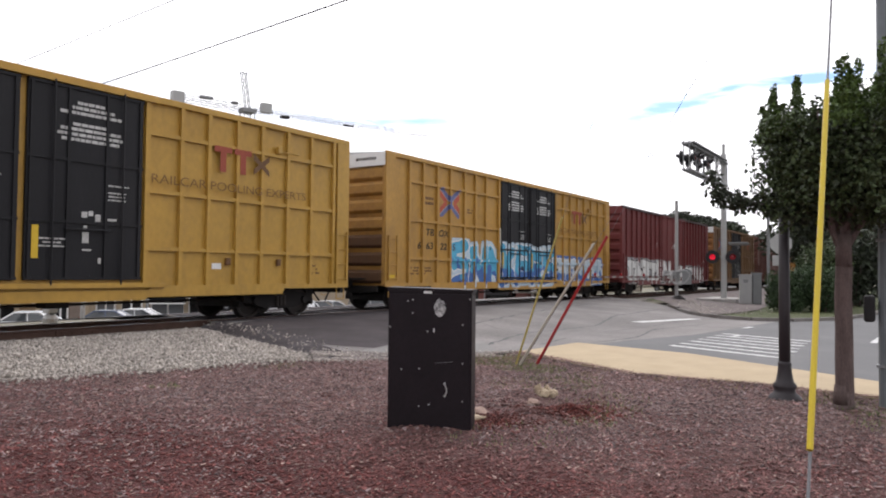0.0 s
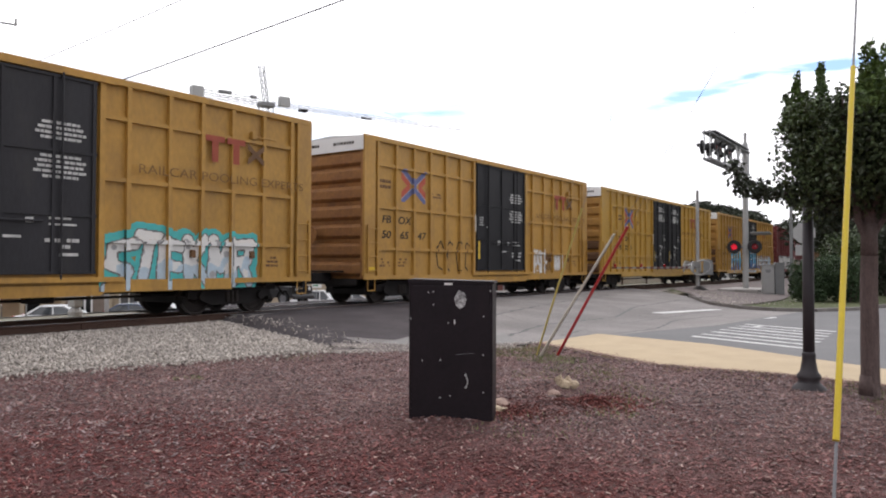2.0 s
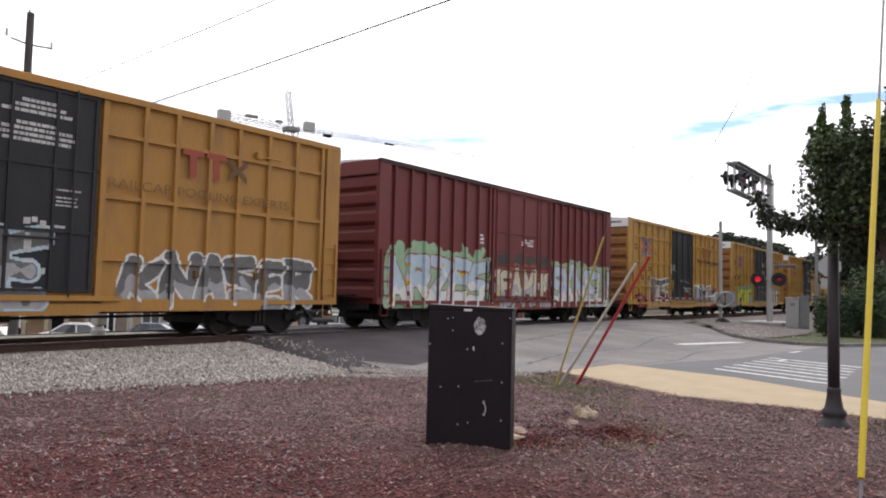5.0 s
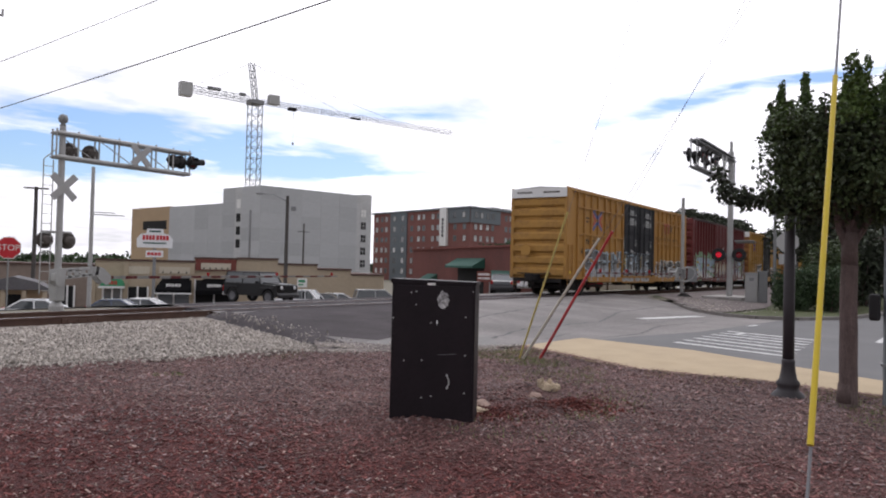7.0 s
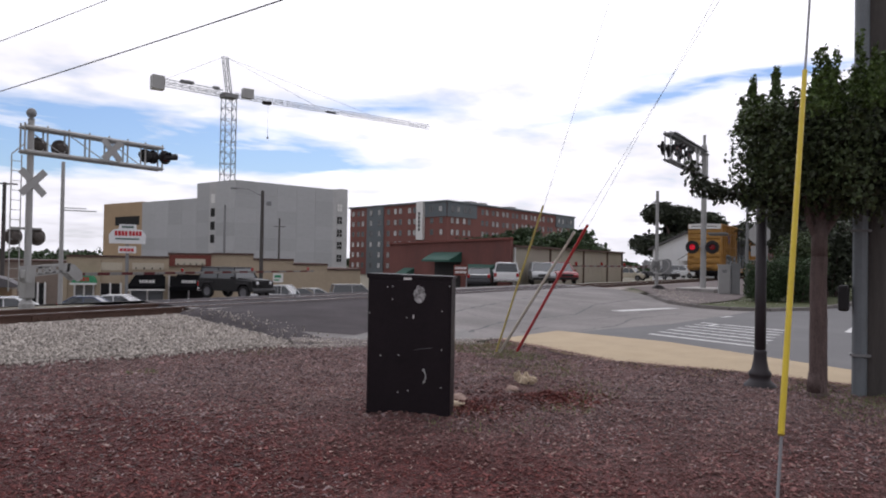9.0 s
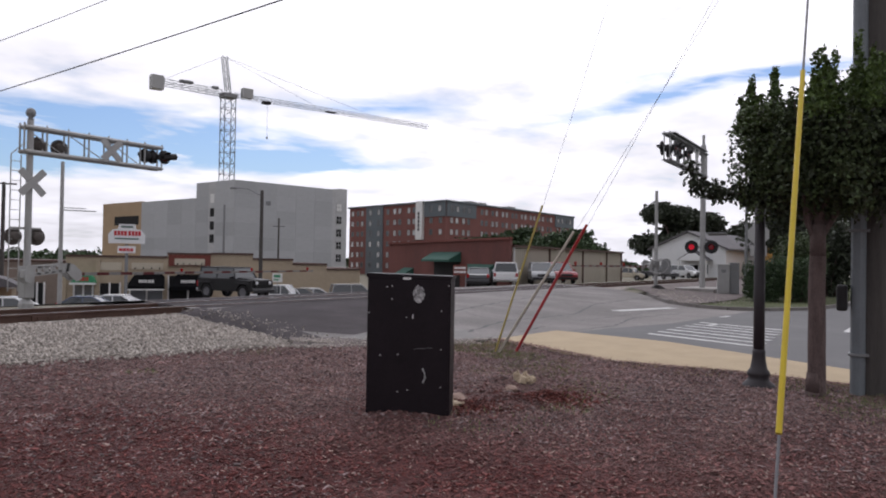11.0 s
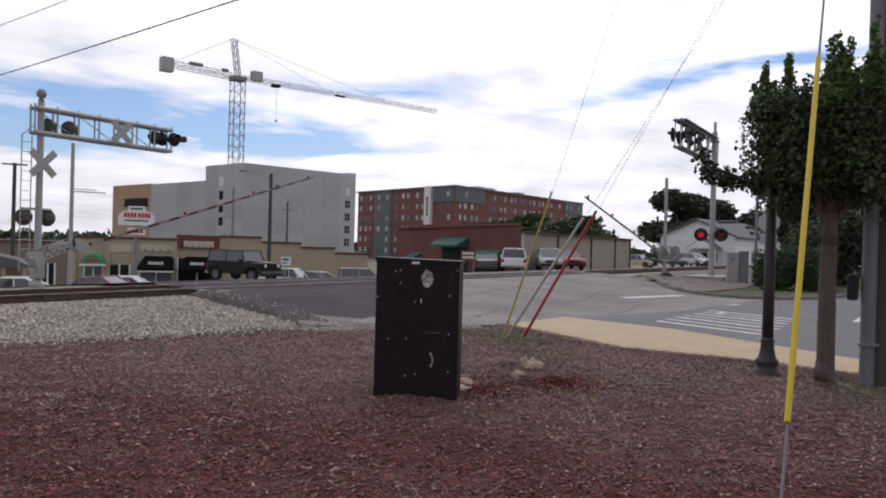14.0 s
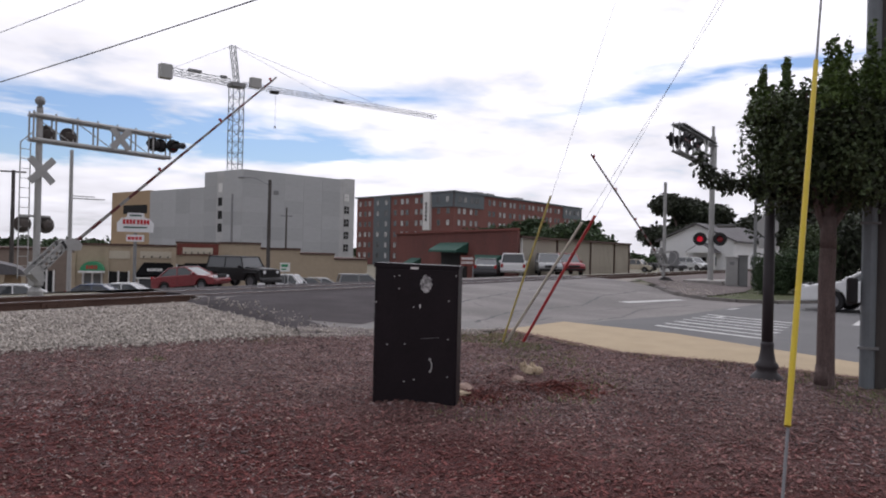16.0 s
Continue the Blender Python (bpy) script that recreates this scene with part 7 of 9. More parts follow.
def gate_motion():
    west = [(0.0, 0.4), (12.5, 0.4), (12.7, 1.2), (13.0, 4.9), (13.5, 10.7), (14.0, 17.0), (14.5, 23.2), (15.0, 29.5), (15.5, 34.7), (16.0, 39.8)]
    walk(GATE_WEST, [(t, pose(12.5, 22.6, 0.72, 0, -a, 0)) for t, a in west])
    east = [(0.0, 0.0), (12.5, 0.0), (13.0, 5.4), (13.5, 8.9), (14.0, 11.9), (14.5, 14.7), (15.0, 17.3), (15.5, 20.1), (16.0, 23.0)]
    walk(GATE_EAST, [(t, pose(38.3, 11.25, 1.25, 0, 0, 180) @ pose(0, 0, 0, 0, -a, 0)) for t, a in east])


# ---- buildings, crane, poles ----
def window_meshes(w, h, frame_m, glass_m, depth=0.06):
    """A window frame with a middle post, in one piece, and the glass that sits in it."""
    t = 0.10
    xs, zs = (-w / 2, -w / 2 + t, -0.04, 0.04, w / 2 - t, w / 2), (-h / 2, -h / 2 + t, h / 2 - t, h / 2)
    bm = bmesh.new()
    v = [[bm.verts.new((x, 0, z)) for z in zs] for x in xs]
    for i in range(5):
        for j in range(3):
            if j == 1 and i in (1, 3):
                continue
            bm.faces.new((v[i][j], v[i + 1][j], v[i + 1][j + 1], v[i][j + 1]))
    new_faces = bmesh.ops.extrude_face_region(bm, geom=bm.faces[:])["geom"]
    for k in new_faces:
        if isinstance(k, bmesh.types.BMVert):
            k.co.y = -depth
    rim = mesh_of(bm, "window", frame_m)
    bm = bmesh.new()
    span(bm, (-w / 2 + t * 0.5, -0.035, -h / 2 + t * 0.5), (w / 2 - t * 0.5, -0.02, h / 2 - t * 0.5))
    return rim, mesh_of(bm, "pane", glass_m)


def put_window(meshes, parent, m):
    win = piece("window", meshes[0], parent, m)
    piece("pane", meshes[1], win)
    return win


def parking_deck():
    th = thing("parking_deck", pose(116.0, 130.8, -3.2), "tall bare grey concrete parking deck under construction", "building")
    H = 22.8
    # plan: corner at the origin, one front along a, one along b
    ar, al = radians(-12.2), radians(83.1)
    a, b = Vector((math.cos(ar), math.sin(ar))), Vector((math.cos(al), math.sin(al)))

    def block(name, p0, p1, q, h, material, label=""):
        bm = bmesh.new()
        slab(bm, [tuple(v) for v in (p0, p1, p1 + q, p0 + q)], -1.0, h)
        return part(name, bm, material, th, label)

    o = Vector((0, 0))
    block("wall", o, a * 29.9, b * 15.9, H, M_GREYB)
    block("stair_tower", a * 29.9 + b * 0.02, a * 32.5, b * 8.0, H + 0.35, M_GREYB)
    block("lower_wall", b * 15.9, b * 42.0, a * 28.0, 19.2, M_GREYB)
    t = block("tan_wall", b * 42.0, b * 63.5, a * 28.0, 19.4, M_TANB, "tan stucco end bay")
    wall = th.children[0]
    # openings as near-black blocks, interior shade in their colour, with pale frames
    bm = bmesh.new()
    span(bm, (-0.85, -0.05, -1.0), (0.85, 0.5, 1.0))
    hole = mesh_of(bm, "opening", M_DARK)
    bm = bmesh.new()
    for z in (-1.0, 0.0, 1.0):
        span(bm, (-0.9, -0.10, z - 0.06), (0.9, 0.0, z + 0.06))
    for x in (-0.85, 0.0, 0.85):
        span(bm, (x - 0.05, -0.10, -1.0), (x + 0.05, 0.0, 1.0))
    bars_mesh = mesh_of(bm, "opening_frame", M_GREYB)
    for i, z in enumerate((15.0, 11.75, 8.4, 5.15, 1.9)):
        m = Matrix.Translation((a.x * 29.95, a.y * 29.95, z + 3.2)) @ Matrix.Rotation(ar, 4, "Z")
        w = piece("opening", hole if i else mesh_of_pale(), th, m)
        piece("opening_frame", bars_mesh, w)
    for i, (z, h) in enumerate(((15.6, 2.3), (12.25, 2.3), (9.1, 2.4), (6.0, 2.3))):
        m = Matrix.Translation((b.x * 9.0, b.y * 9.0, z + 3.2)) @ Matrix.Rotation(al - math.pi, 4, "Z")
        piece("opening", hole if i else mesh_of_pale(), th, m)
    bm = bmesh.new()
    span(bm, (-6.6, -0.06, -1.2), (6.6, 0.6, 1.2))
    m = Matrix.Translation((b.x * 50.0, b.y * 50.0, 11.2 + 3.2)) @ Matrix.Rotation(al - math.pi, 4, "Z")
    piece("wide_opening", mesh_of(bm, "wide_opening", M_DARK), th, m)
    # storey-high wall panels with open joints
    def panels(length, top, m, skip=()):
        n, rows = max(1, round(length / 5.9)), max(1, round(top / 3.35))
        w, h = length / n, top / rows
        bm = bmesh.new()
        span(bm, (0.03, -0.045, 0.03), (w - 0.03, 0.0, h - 0.03))
        pm = mesh_of(bm, "wall_panel", M_PANEL)
        for i in range(n):
            for j in range(rows):
                piece("wall_panel", pm, wall, m @ pose(i * w, 0, j * h))

    panels(27.8, H, Matrix.Rotation(ar, 4, "Z"))
    panels(7.6, H, Matrix.Translation((b.x * 7.7, b.y * 7.7, 0)) @ Matrix.Rotation(al - math.pi, 4, "Z"))
    panels(5.2, H, Matrix.Translation((b.x * 15.8, b.y * 15.8, 0)) @ Matrix.Rotation(al - math.pi, 4, "Z"))
    panels(26.0, 19.2, Matrix.Translation((b.x * 41.9, b.y * 41.9, 0)) @ Matrix.Rotation(al - math.pi, 4, "Z"))


def mesh_of_pale():
    bm = bmesh.new()
    span(bm, (-0.8, -0.05, -1.05), (0.8, 0.2, 1.05))
    return mesh_of(bm, "pale_opening", M_WHITE)


parking_deck()


def apartments():
    th = thing("apartment_block", pose(174.8, 110.1, -3.2), "five-storey red brick apartment block with slate grey bays", "building")
    ar, al = radians(-3.8), radians(73.4)
    a, b = Vector((math.cos(ar), math.sin(ar))), Vector((math.cos(al), math.sin(al)))
    H = 21.7
    bm = bmesh.new()
    slab(bm, [(0, 0), tuple(a * 80.6), tuple(a * 80.6 + b * 20), tuple(a * 16 + b * 20), tuple(a * 16 + b * 49), tuple(b * 49)], -1, H)
    wall = part("wall", bm, M_BRICK_A, th)
    bm = bmesh.new()
    slab(bm, [tuple(-a * 0.5 - b * 0.5), tuple(a * 81.2 - b * 0.5), tuple(a * 81.2 + b * 20.5), tuple(a * 16.5 + b * 20.5), tuple(a * 16.5 + b * 49.6), tuple(-a * 0.5 + b * 49.6)], H, H + 0.5)
    part("cornice", bm, M_SIDING, th, "slate grey roof edge")
    mr = Matrix.Rotation(ar, 4, "Z")
    ml = Matrix.Rotation(al - math.pi, 4, "Z")
    # slate bays
    for s0, s1, z0, z1 in ((0.1, 15, 17.6, 21.6), (66, 80.5, 17.6, 21.6)):
        bm = bmesh.new()
        span(bm, (s0, -0.3, z0), (s1, 0.0, z1))
        piece("bay", mesh_of(bm, "bay", M_SIDING), th, mr)
    for s0, s1, z0, z1 in ((0.1, 9.5, 17.6, 21.6), (30, 39, 0.0, 21.6)):
        bm = bmesh.new()
        span(bm, (-s1, -0.3, z0), (-s0, 0.0, z1))
        piece("bay", mesh_of(bm, "bay", M_SIDING), th, ml)
    bm = bmesh.new()
    span(bm, (-12.8, -0.9, 11.0), (-9.8, 0.0, 22.3))
    sgn = piece("blade_sign", mesh_of(bm, "blade_sign", M_WHITE), th, ml)
    bm = bmesh.new()
    for k in range(5):
        span(bm, (-11.7, -0.95, 13.6 + k * 1.15), (-10.9, -0.905, 14.5 + k * 1.15))
    piece("sign_mark", mesh_of(bm, "sign_mark", M_MATTE), sgn, Matrix.Identity(4))
    # most panes carry the sky's reflection as paint, the rest are plain glass
    win = window_meshes(1.35, 1.7, M_CONC_PALE, M_SKYPANE, depth=0.12)
    win2 = window_meshes(1.35, 1.7, M_CONC_PALE, M_WINDOW, depth=0.12)
    rnd = random.Random(4)
    for row in range(6):
        z = 1.5 + 3.35 * row + 1.6
        for s in (2.6, 5.2, 8.6, 11.2):
            put_window(win if rnd.random() < 0.75 else win2, th, mr @ pose(s, -0.31 if row == 5 else 0, z))
        for k in range(16):
            s = 18.5 + k * 3.0 + (-0.6 if k % 2 else 0)
            put_window(win if rnd.random() < 0.7 else win2, th, mr @ pose(s, 0, z))
        for s in (68, 71, 74.5, 77.5):
            put_window(win if rnd.random() < 0.7 else win2, th, mr @ pose(s, -0.31 if row == 5 else 0, z))
        for s in (2.4, 6.6, 14.5, 17, 21.5, 24, 27.6, 32, 36.5, 41.5, 44.0, 47):
            put_window(win if rnd.random() < 0.6 else win2, th, ml @ pose(-s, -0.31 if (row == 5 and s < 9) or 30 < s < 39 else 0, z))
    bm = bmesh.new()
    for s in (20, 26, 44):
        box(bm, (s, 6, H + 0.9), (4, 3, 1.6))
    piece("roof_unit", mesh_of(bm, "roof_unit", M_GALV), th, mr)


apartments()


def warehouse():
    """Red brick shop along the road with a metal-clad shed behind, parallel to the track."""
    th = thing("brick_shop", pose(0, 0, 0), "low red brick shop with green awnings", "building")
    m = pose(67.6, 50.2, 0, 0, 0, -122.9)    # x runs along the front towards the track
    plan = [(67.6, 50.2), (52.5, 26.9), (53.1, 27.0), (62.1, 41.2), (80, 41.2), (80, 50.2)]
    bm = bmesh.new()
    slab(bm, plan, -3.5, 3.4)
    w = part("wall", bm, M_BRICK, th)
    bm = bmesh.new()
    slab(bm, [(67.75, 50.3), (67.45, 50.4), (52.3, 26.85), (52.6, 26.75)], 3.4, 3.58)
    part("coping", bm, M_MAROON, th)
    for x0, x1, z in ((12.4, 18.8, 2.45), (20.2, 25.2, 1.35), (4.6, 7.4, 0.8)):
        bm = bmesh.new()
        prism(bm, [(0.0, 0.0), (-1.3, -0.75), (-1.3, -0.95), (0, -0.95)], x0, x1, Matrix(((0, 1, 0, 0), (1, 0, 0, 0), (0, 0, 1, z), (0, 0, 0, 1))))
        part("awning", bm, M_GREEN, th, "green canvas awning").matrix_basis = m
    # blocks on the wall; their black stands for the shaded shop interior
    for x0, x1, z1 in ((12.8, 18.6, 1.6), (20.4, 25.0, 0.45), (4.8, 7.2, 0.0)):
        bm = bmesh.new()
        span(bm, (x0, -0.06, -3.0), (x1, 0.3, z1))
        part("shopfront", bm, M_DARK, th, "dark shopfront block with painted interior shade").matrix_basis = m
    sh = thing("metal_shed", pose(53.0, 27.1, 0, 0, 0, 1.4), "long beige metal-clad shed beside the track", "building")
    bm = bmesh.new()
    slab(bm, [(0.4, 0.0), (29.5, 0.0), (29.5, 13.2), (9.6, 13.8)], -1.8, 2.9)
    part("wall", bm, M_METALW, sh)
    bm = bmesh.new()
    span(bm, (0.2, -0.25, 2.80), (29.7, 0.1, 2.98))
    part("gutter", bm, M_DKBROWN, sh, "dark gutter")
    for x in (0.5, 8.0, 16.6, 24.0, 29.3):
        bm = bmesh.new()
        span(bm, (x - 0.07, -0.14, -1.4), (x + 0.07, 0.0, 2.85))
        part("downpipe", bm, M_DKBROWN if x != 0.5 else M_WHITE, sh)
    bm = bmesh.new()
    span(bm, (0, -0.05, -1.4), (0.01, 0.0, 2.8))
    rib = mesh_of(bm, "siding_rib", M_METALW)
    for k in range(72):
        piece("siding_rib", rib, sh, pose(0.6 + k * 0.4, 0, 0))


warehouse()


M_UMBER = mat("brown grey stucco", (0.22, 0.175, 0.145), 0.9, var=0.15, scale=0.3, fine=3, bump=0.1)


def shops():
    """A row of small shops across the parking lot."""
    th = thing("shop_row", pose(33.5, 63.7, 0, 0, 0, -39.2), "long low beige stucco shop row with awnings", "building")
    G = -3.6
    steps = [(-9, 3.2, 0.9, M_UMBER), (3.2, 11.5, 1.42, M_BEIGE), (11.5, 15.3, 1.75, M_BEIGE), (15.3, 19.0, 1.82, M_BEIGE), (19.0, 22.7, 1.38, M_BEIGE), (22.7, 25.95, 0.98, M_BEIGE), (25.95, 29.2, 0.52, M_BEIGE)]
    for x0, x1, z, k in steps:
        bm = bmesh.new()
        span(bm, (x0, 0, G), (x1, 14, z))
        w = part("wall", bm, k, th)
        bm = bmesh.new()
        span(bm, (x0 - 0.02, -0.12, z - 0.02), (x1 + 0.02, 14.1, z + 0.16))
        part("coping", bm, M_DKBROWN, w, "dark brown parapet cap")
    bm = bmesh.new()
    span(bm, (11.6, -0.25, 0.7), (15.2, -0.02, 1.72))
    f = part("fascia", bm, M_MAROON, th, "maroon fascia")
    bm = bmesh.new()
    span(bm, (12.2, -0.31, 0.78), (14.6, -0.26, 1.35))
    sg = part("sign_panel", bm, M_BEIGE, f)
    rnd = random.Random(9)

    def sign_marks(x0, x1, z0, z1, y, m_, parent):
        bm = bmesh.new()
        x = x0
        while x < x1:
            k = rnd.uniform(0.12, 0.26)
            span(bm, (x, y - 0.02, z0), (x + k * 0.75, y, z1))
            x += k
        part("sign_mark", bm, m_, parent)

    for x0, x1, z0, z1, lamps in ((5.7, 8.1, 0.25, 0.95, 0), (8.5, 11.2, 0.35, 0.95, 4), (12.1, 14.7, 0.80, 1.38, 5)):
        bm = bmesh.new()
        span(bm, (x0, -0.38 if x0 > 12 else -0.07, z0), (x1, -0.32 if x0 > 12 else -0.01, z1))
        sp = part("sign_panel", bm, M_SIGNPALE, th, "pale blank sign panel")
        for k in range(lamps):
            bm = bmesh.new()
            x = x0 + (k + 0.5) * (x1 - x0) / lamps
            box(bm, (x, -0.45, z0 + 0.1), (0.12, 0.12, 0.14), bevel=0.02)
            rod(bm, (x, -0.45, z0 + 0.1), (x, -0.02, z0 + 0.25), 0.02, seg=5)
            part("sign_lamp", bm, M_MATTE, sp)
    # shopfronts
    for x0, x1, z1, k in ((0.5, 1.6, -0.9, M_DARK), (3.9, 5.4, -1.1, M_WINDOW), (5.9, 7.6, -0.9, M_DARK), (8.4, 11.2, -1.3, M_WINDOW), (11.6, 15.0, -0.2, M_DARK), (-6, -2, -1.0, M_WINDOW)):
        bm = bmesh.new()
        span(bm, (x0, -0.05, G), (x1, 0.4, z1))
        o = part("shopfront", bm, k, th, "dark shopfront")
        for q in (x0, (x0 + x1) / 2, x1):
            bm = bmesh.new()
            span(bm, (q - 0.07, -0.12, G), (q + 0.07, 0.0, z1 + 0.05))
            part("mullion", bm, M_WHITE, o)
    for x0, x1, z, m_, lab in ((8.2, 11.3, -0.05, M_AWNB, "black canvas awning"), (11.7, 15.1, -0.05, M_AWNB, "black canvas awning"), (-5.5, -1.5, -0.6, M_MAROON, "dark red awning")):
        bm = bmesh.new()
        prism(bm, [(0.0, 0.0), (-1.3, -1.05), (-1.3, -1.35), (0, -1.35)], x0, x1, Matrix(((0, 1, 0, 0), (1, 0, 0, 0), (0, 0, 1, z), (0, 0, 0, 1))))
        for v in bm.verts:
            if v.co.z > z - 0.1 and v.co.x < x0 + 0.01:
                v.co.x += 0.62
        aw = part("awning", bm, m_, th, lab)
        bm = bmesh.new()
        span(bm, (x0 - 0.05, -1.36, z - 1.42), (x1 + 0.05, -1.28, z - 1.30))
        part("awning_edge", bm, M_WHITE if x0 != 11.7 else M_AWNB, aw)
        sign_marks(x0 + 1.0, x0 + 2.1, z - 0.75, z - 0.5, -0.95, M_WHITE, aw)
    # arched green awning
    bm = bmesh.new()
    n = 12
    arc = [(4.75 + 0.95 * math.cos(math.pi * i / n), -0.85 + 0.85 * math.sin(math.pi * i / n)) for i in range(n + 1)]
    prism(bm, arc, -1.3, 0.0)
    aw = part("awning", bm, M_GREEN_B, th, "arched green awning")
    bm = bmesh.new()
    span(bm, (3.7, -1.36, -1.0), (5.8, -1.24, -0.82))
    part("awning_edge", bm, M_WHITE, aw)
    sign_marks(4.3, 5.2, -0.68, -0.35, -1.31, M_PRED, aw)
    for x in (3.1, 5.75, 7.9, 11.35, 15.25):
        bm = bmesh.new()
        span(bm, (x - 0.2, -0.18, G), (x + 0.2, 0.0, 1.3 if x > 4 else 0.7))
        part("pier", bm, M_BEIGE, th)


shops()


def porch_house():
    th = thing("shop_porch", pose(22.0, 46.5, heights(22, 46.5) + 0.1, 0, 0, -30), "small beige porch building with square columns", "building")
    bm = bmesh.new()
    span(bm, (-1.6, 0, -0.2), (1.6, 3, 2.0))
    part("wall", bm, M_TANB, th)
    bm = bmesh.new()
    prism(bm, [(-2.1, 2.0), (2.1, 2.0), (1.2, 2.5), (0, 2.8), (-1.2, 2.5)], -0.8, 3.2)
    part("roof", bm, M_SHINGLE, th)
    for x in (-1.7, -0.5, 0.6, 1.7):
        bm = bmesh.new()
        span(bm, (x - 0.11, -0.7, -0.2), (x + 0.11, -0.48, 2.0))
        part("column", bm, M_BEIGE, th)
    bm = bmesh.new()
    span(bm, (-0.3, -0.04, -0.1), (0.4, 0.2, 1.7))
    part("door", bm, M_DARK, th)


porch_house()


def far_store(px, py, deg, L, D, H, wall_m, label, roof_m=M_SHINGLE):
    th = thing("far_building", pose(px, py, heights(px, py) - 0.3, 0, 0, deg), label, "building", "far buildings")
    bm = bmesh.new()
    span(bm, (0, 0, -1), (L, D, H))
    w = part("wall", bm, wall_m, th)
    bm = bmesh.new()
    prism(bm, [(-0.6, H), (D + 0.6, H), (D / 2, H + D * 0.22)], -0.5, L + 0.5, Matrix(((0, 1, 0, 0), (1, 0, 0, 0), (0, 0, 1, 0), (0, 0, 0, 1))))
    part("roof", bm, roof_m, th)
    win = window_meshes(1.2, 1.4, M_WHITE, M_WINDOW)
    for k in range(int(L / 3.5)):
        put_window(win, th, pose(2 + k * 3.5, 0, 1.7))


far_store(2, 95, -20, 24, 10, 3.6, M_TANB, "long low tan building with a dark roof")
far_store(14, 120, -25, 30, 12, 4.0, M_MAROON, "long low brick building behind the lot")
far_store(96, 66, -62, 24, 9, 2.6, M_WHITE, "low pale building beyond the brick shop")
far_store(104, 72, -62, 12, 8, 4.8, M_BRICK, "small brick building with a flat front")


def white_house():
    th = thing("house", pose(113.2, 33.3, -0.7, 0, 0, -99), "white clapboard house with a grey shingle roof and porch", "house")
    W, L, E, R = 11.4, 20.0, 4.7, 7.15
    bm = bmesh.new()
    prism(bm, [(0, -0.5), (W, -0.5), (W, E), (W / 2, R), (0, E)], 0, L)
    w = part("wall", bm, M_CLAP, th)
    for s in (-1, 1):
        bm = bmesh.new()
        x0 = W / 2
        x1 = -0.6 if s < 0 else W + 0.6
        zo = E - 0.6 * (R - E) / (W / 2)
        prism(bm, [(x0, R + 0.05), (x1, zo + 0.05), (x1, zo + 0.3), (x0, R + 0.3)], -0.5, L + 0.5)
        part("roof", bm, M_SHINGLE, th)
    for k in range(16):
        bm = bmesh.new()
        z = 0.2 + k * 0.26
        span(bm, (0, -0.03, z), (W, 0.0, z + 0.02))
        part("clapboard", bm, M_CLAP, w)
    # small gabled porch over the door
    bm = bmesh.new()
    prism(bm, [(4.9, 3.0), (9.6, 3.0), (7.25, 4.5)], -2.2, 0)
    part("porch_roof", bm, M_SHINGLE, th)
    bm = bmesh.new()
    prism(bm, [(5.0, 2.95), (9.5, 2.95), (7.25, 4.35)], -2.25, -2.2)
    part("porch_gable", bm, M_CLAP, th)
    for x in (5.2, 9.3):
        bm = bmesh.new()
        span(bm, (x - 0.1, -2.15, -0.3), (x + 0.1, -1.95, 3.0))
        part("porch_post", bm, M_WHITE, th)
    bm = bmesh.new()
    span(bm, (6.3, -0.05, -0.2), (7.3, 0.1, 2.3))
    part("door", bm, M_DARK, th)
    win = window_meshes(1.1, 1.5, M_WHITE, M_SIDING)
    for x in (8.4,):
        put_window(win, th, pose(x, 0, 1.7))
    # long side towards the track
    for k in range(4):
        put_window(win, th, pose(W, 3 + k * 4.2, 1.9, 0, 0, 90))


white_house()


M_CRANE = mat("grey crane steel", (0.15, 0.165, 0.18), 0.6, metal=0.1, var=0.15, bump=0.03)


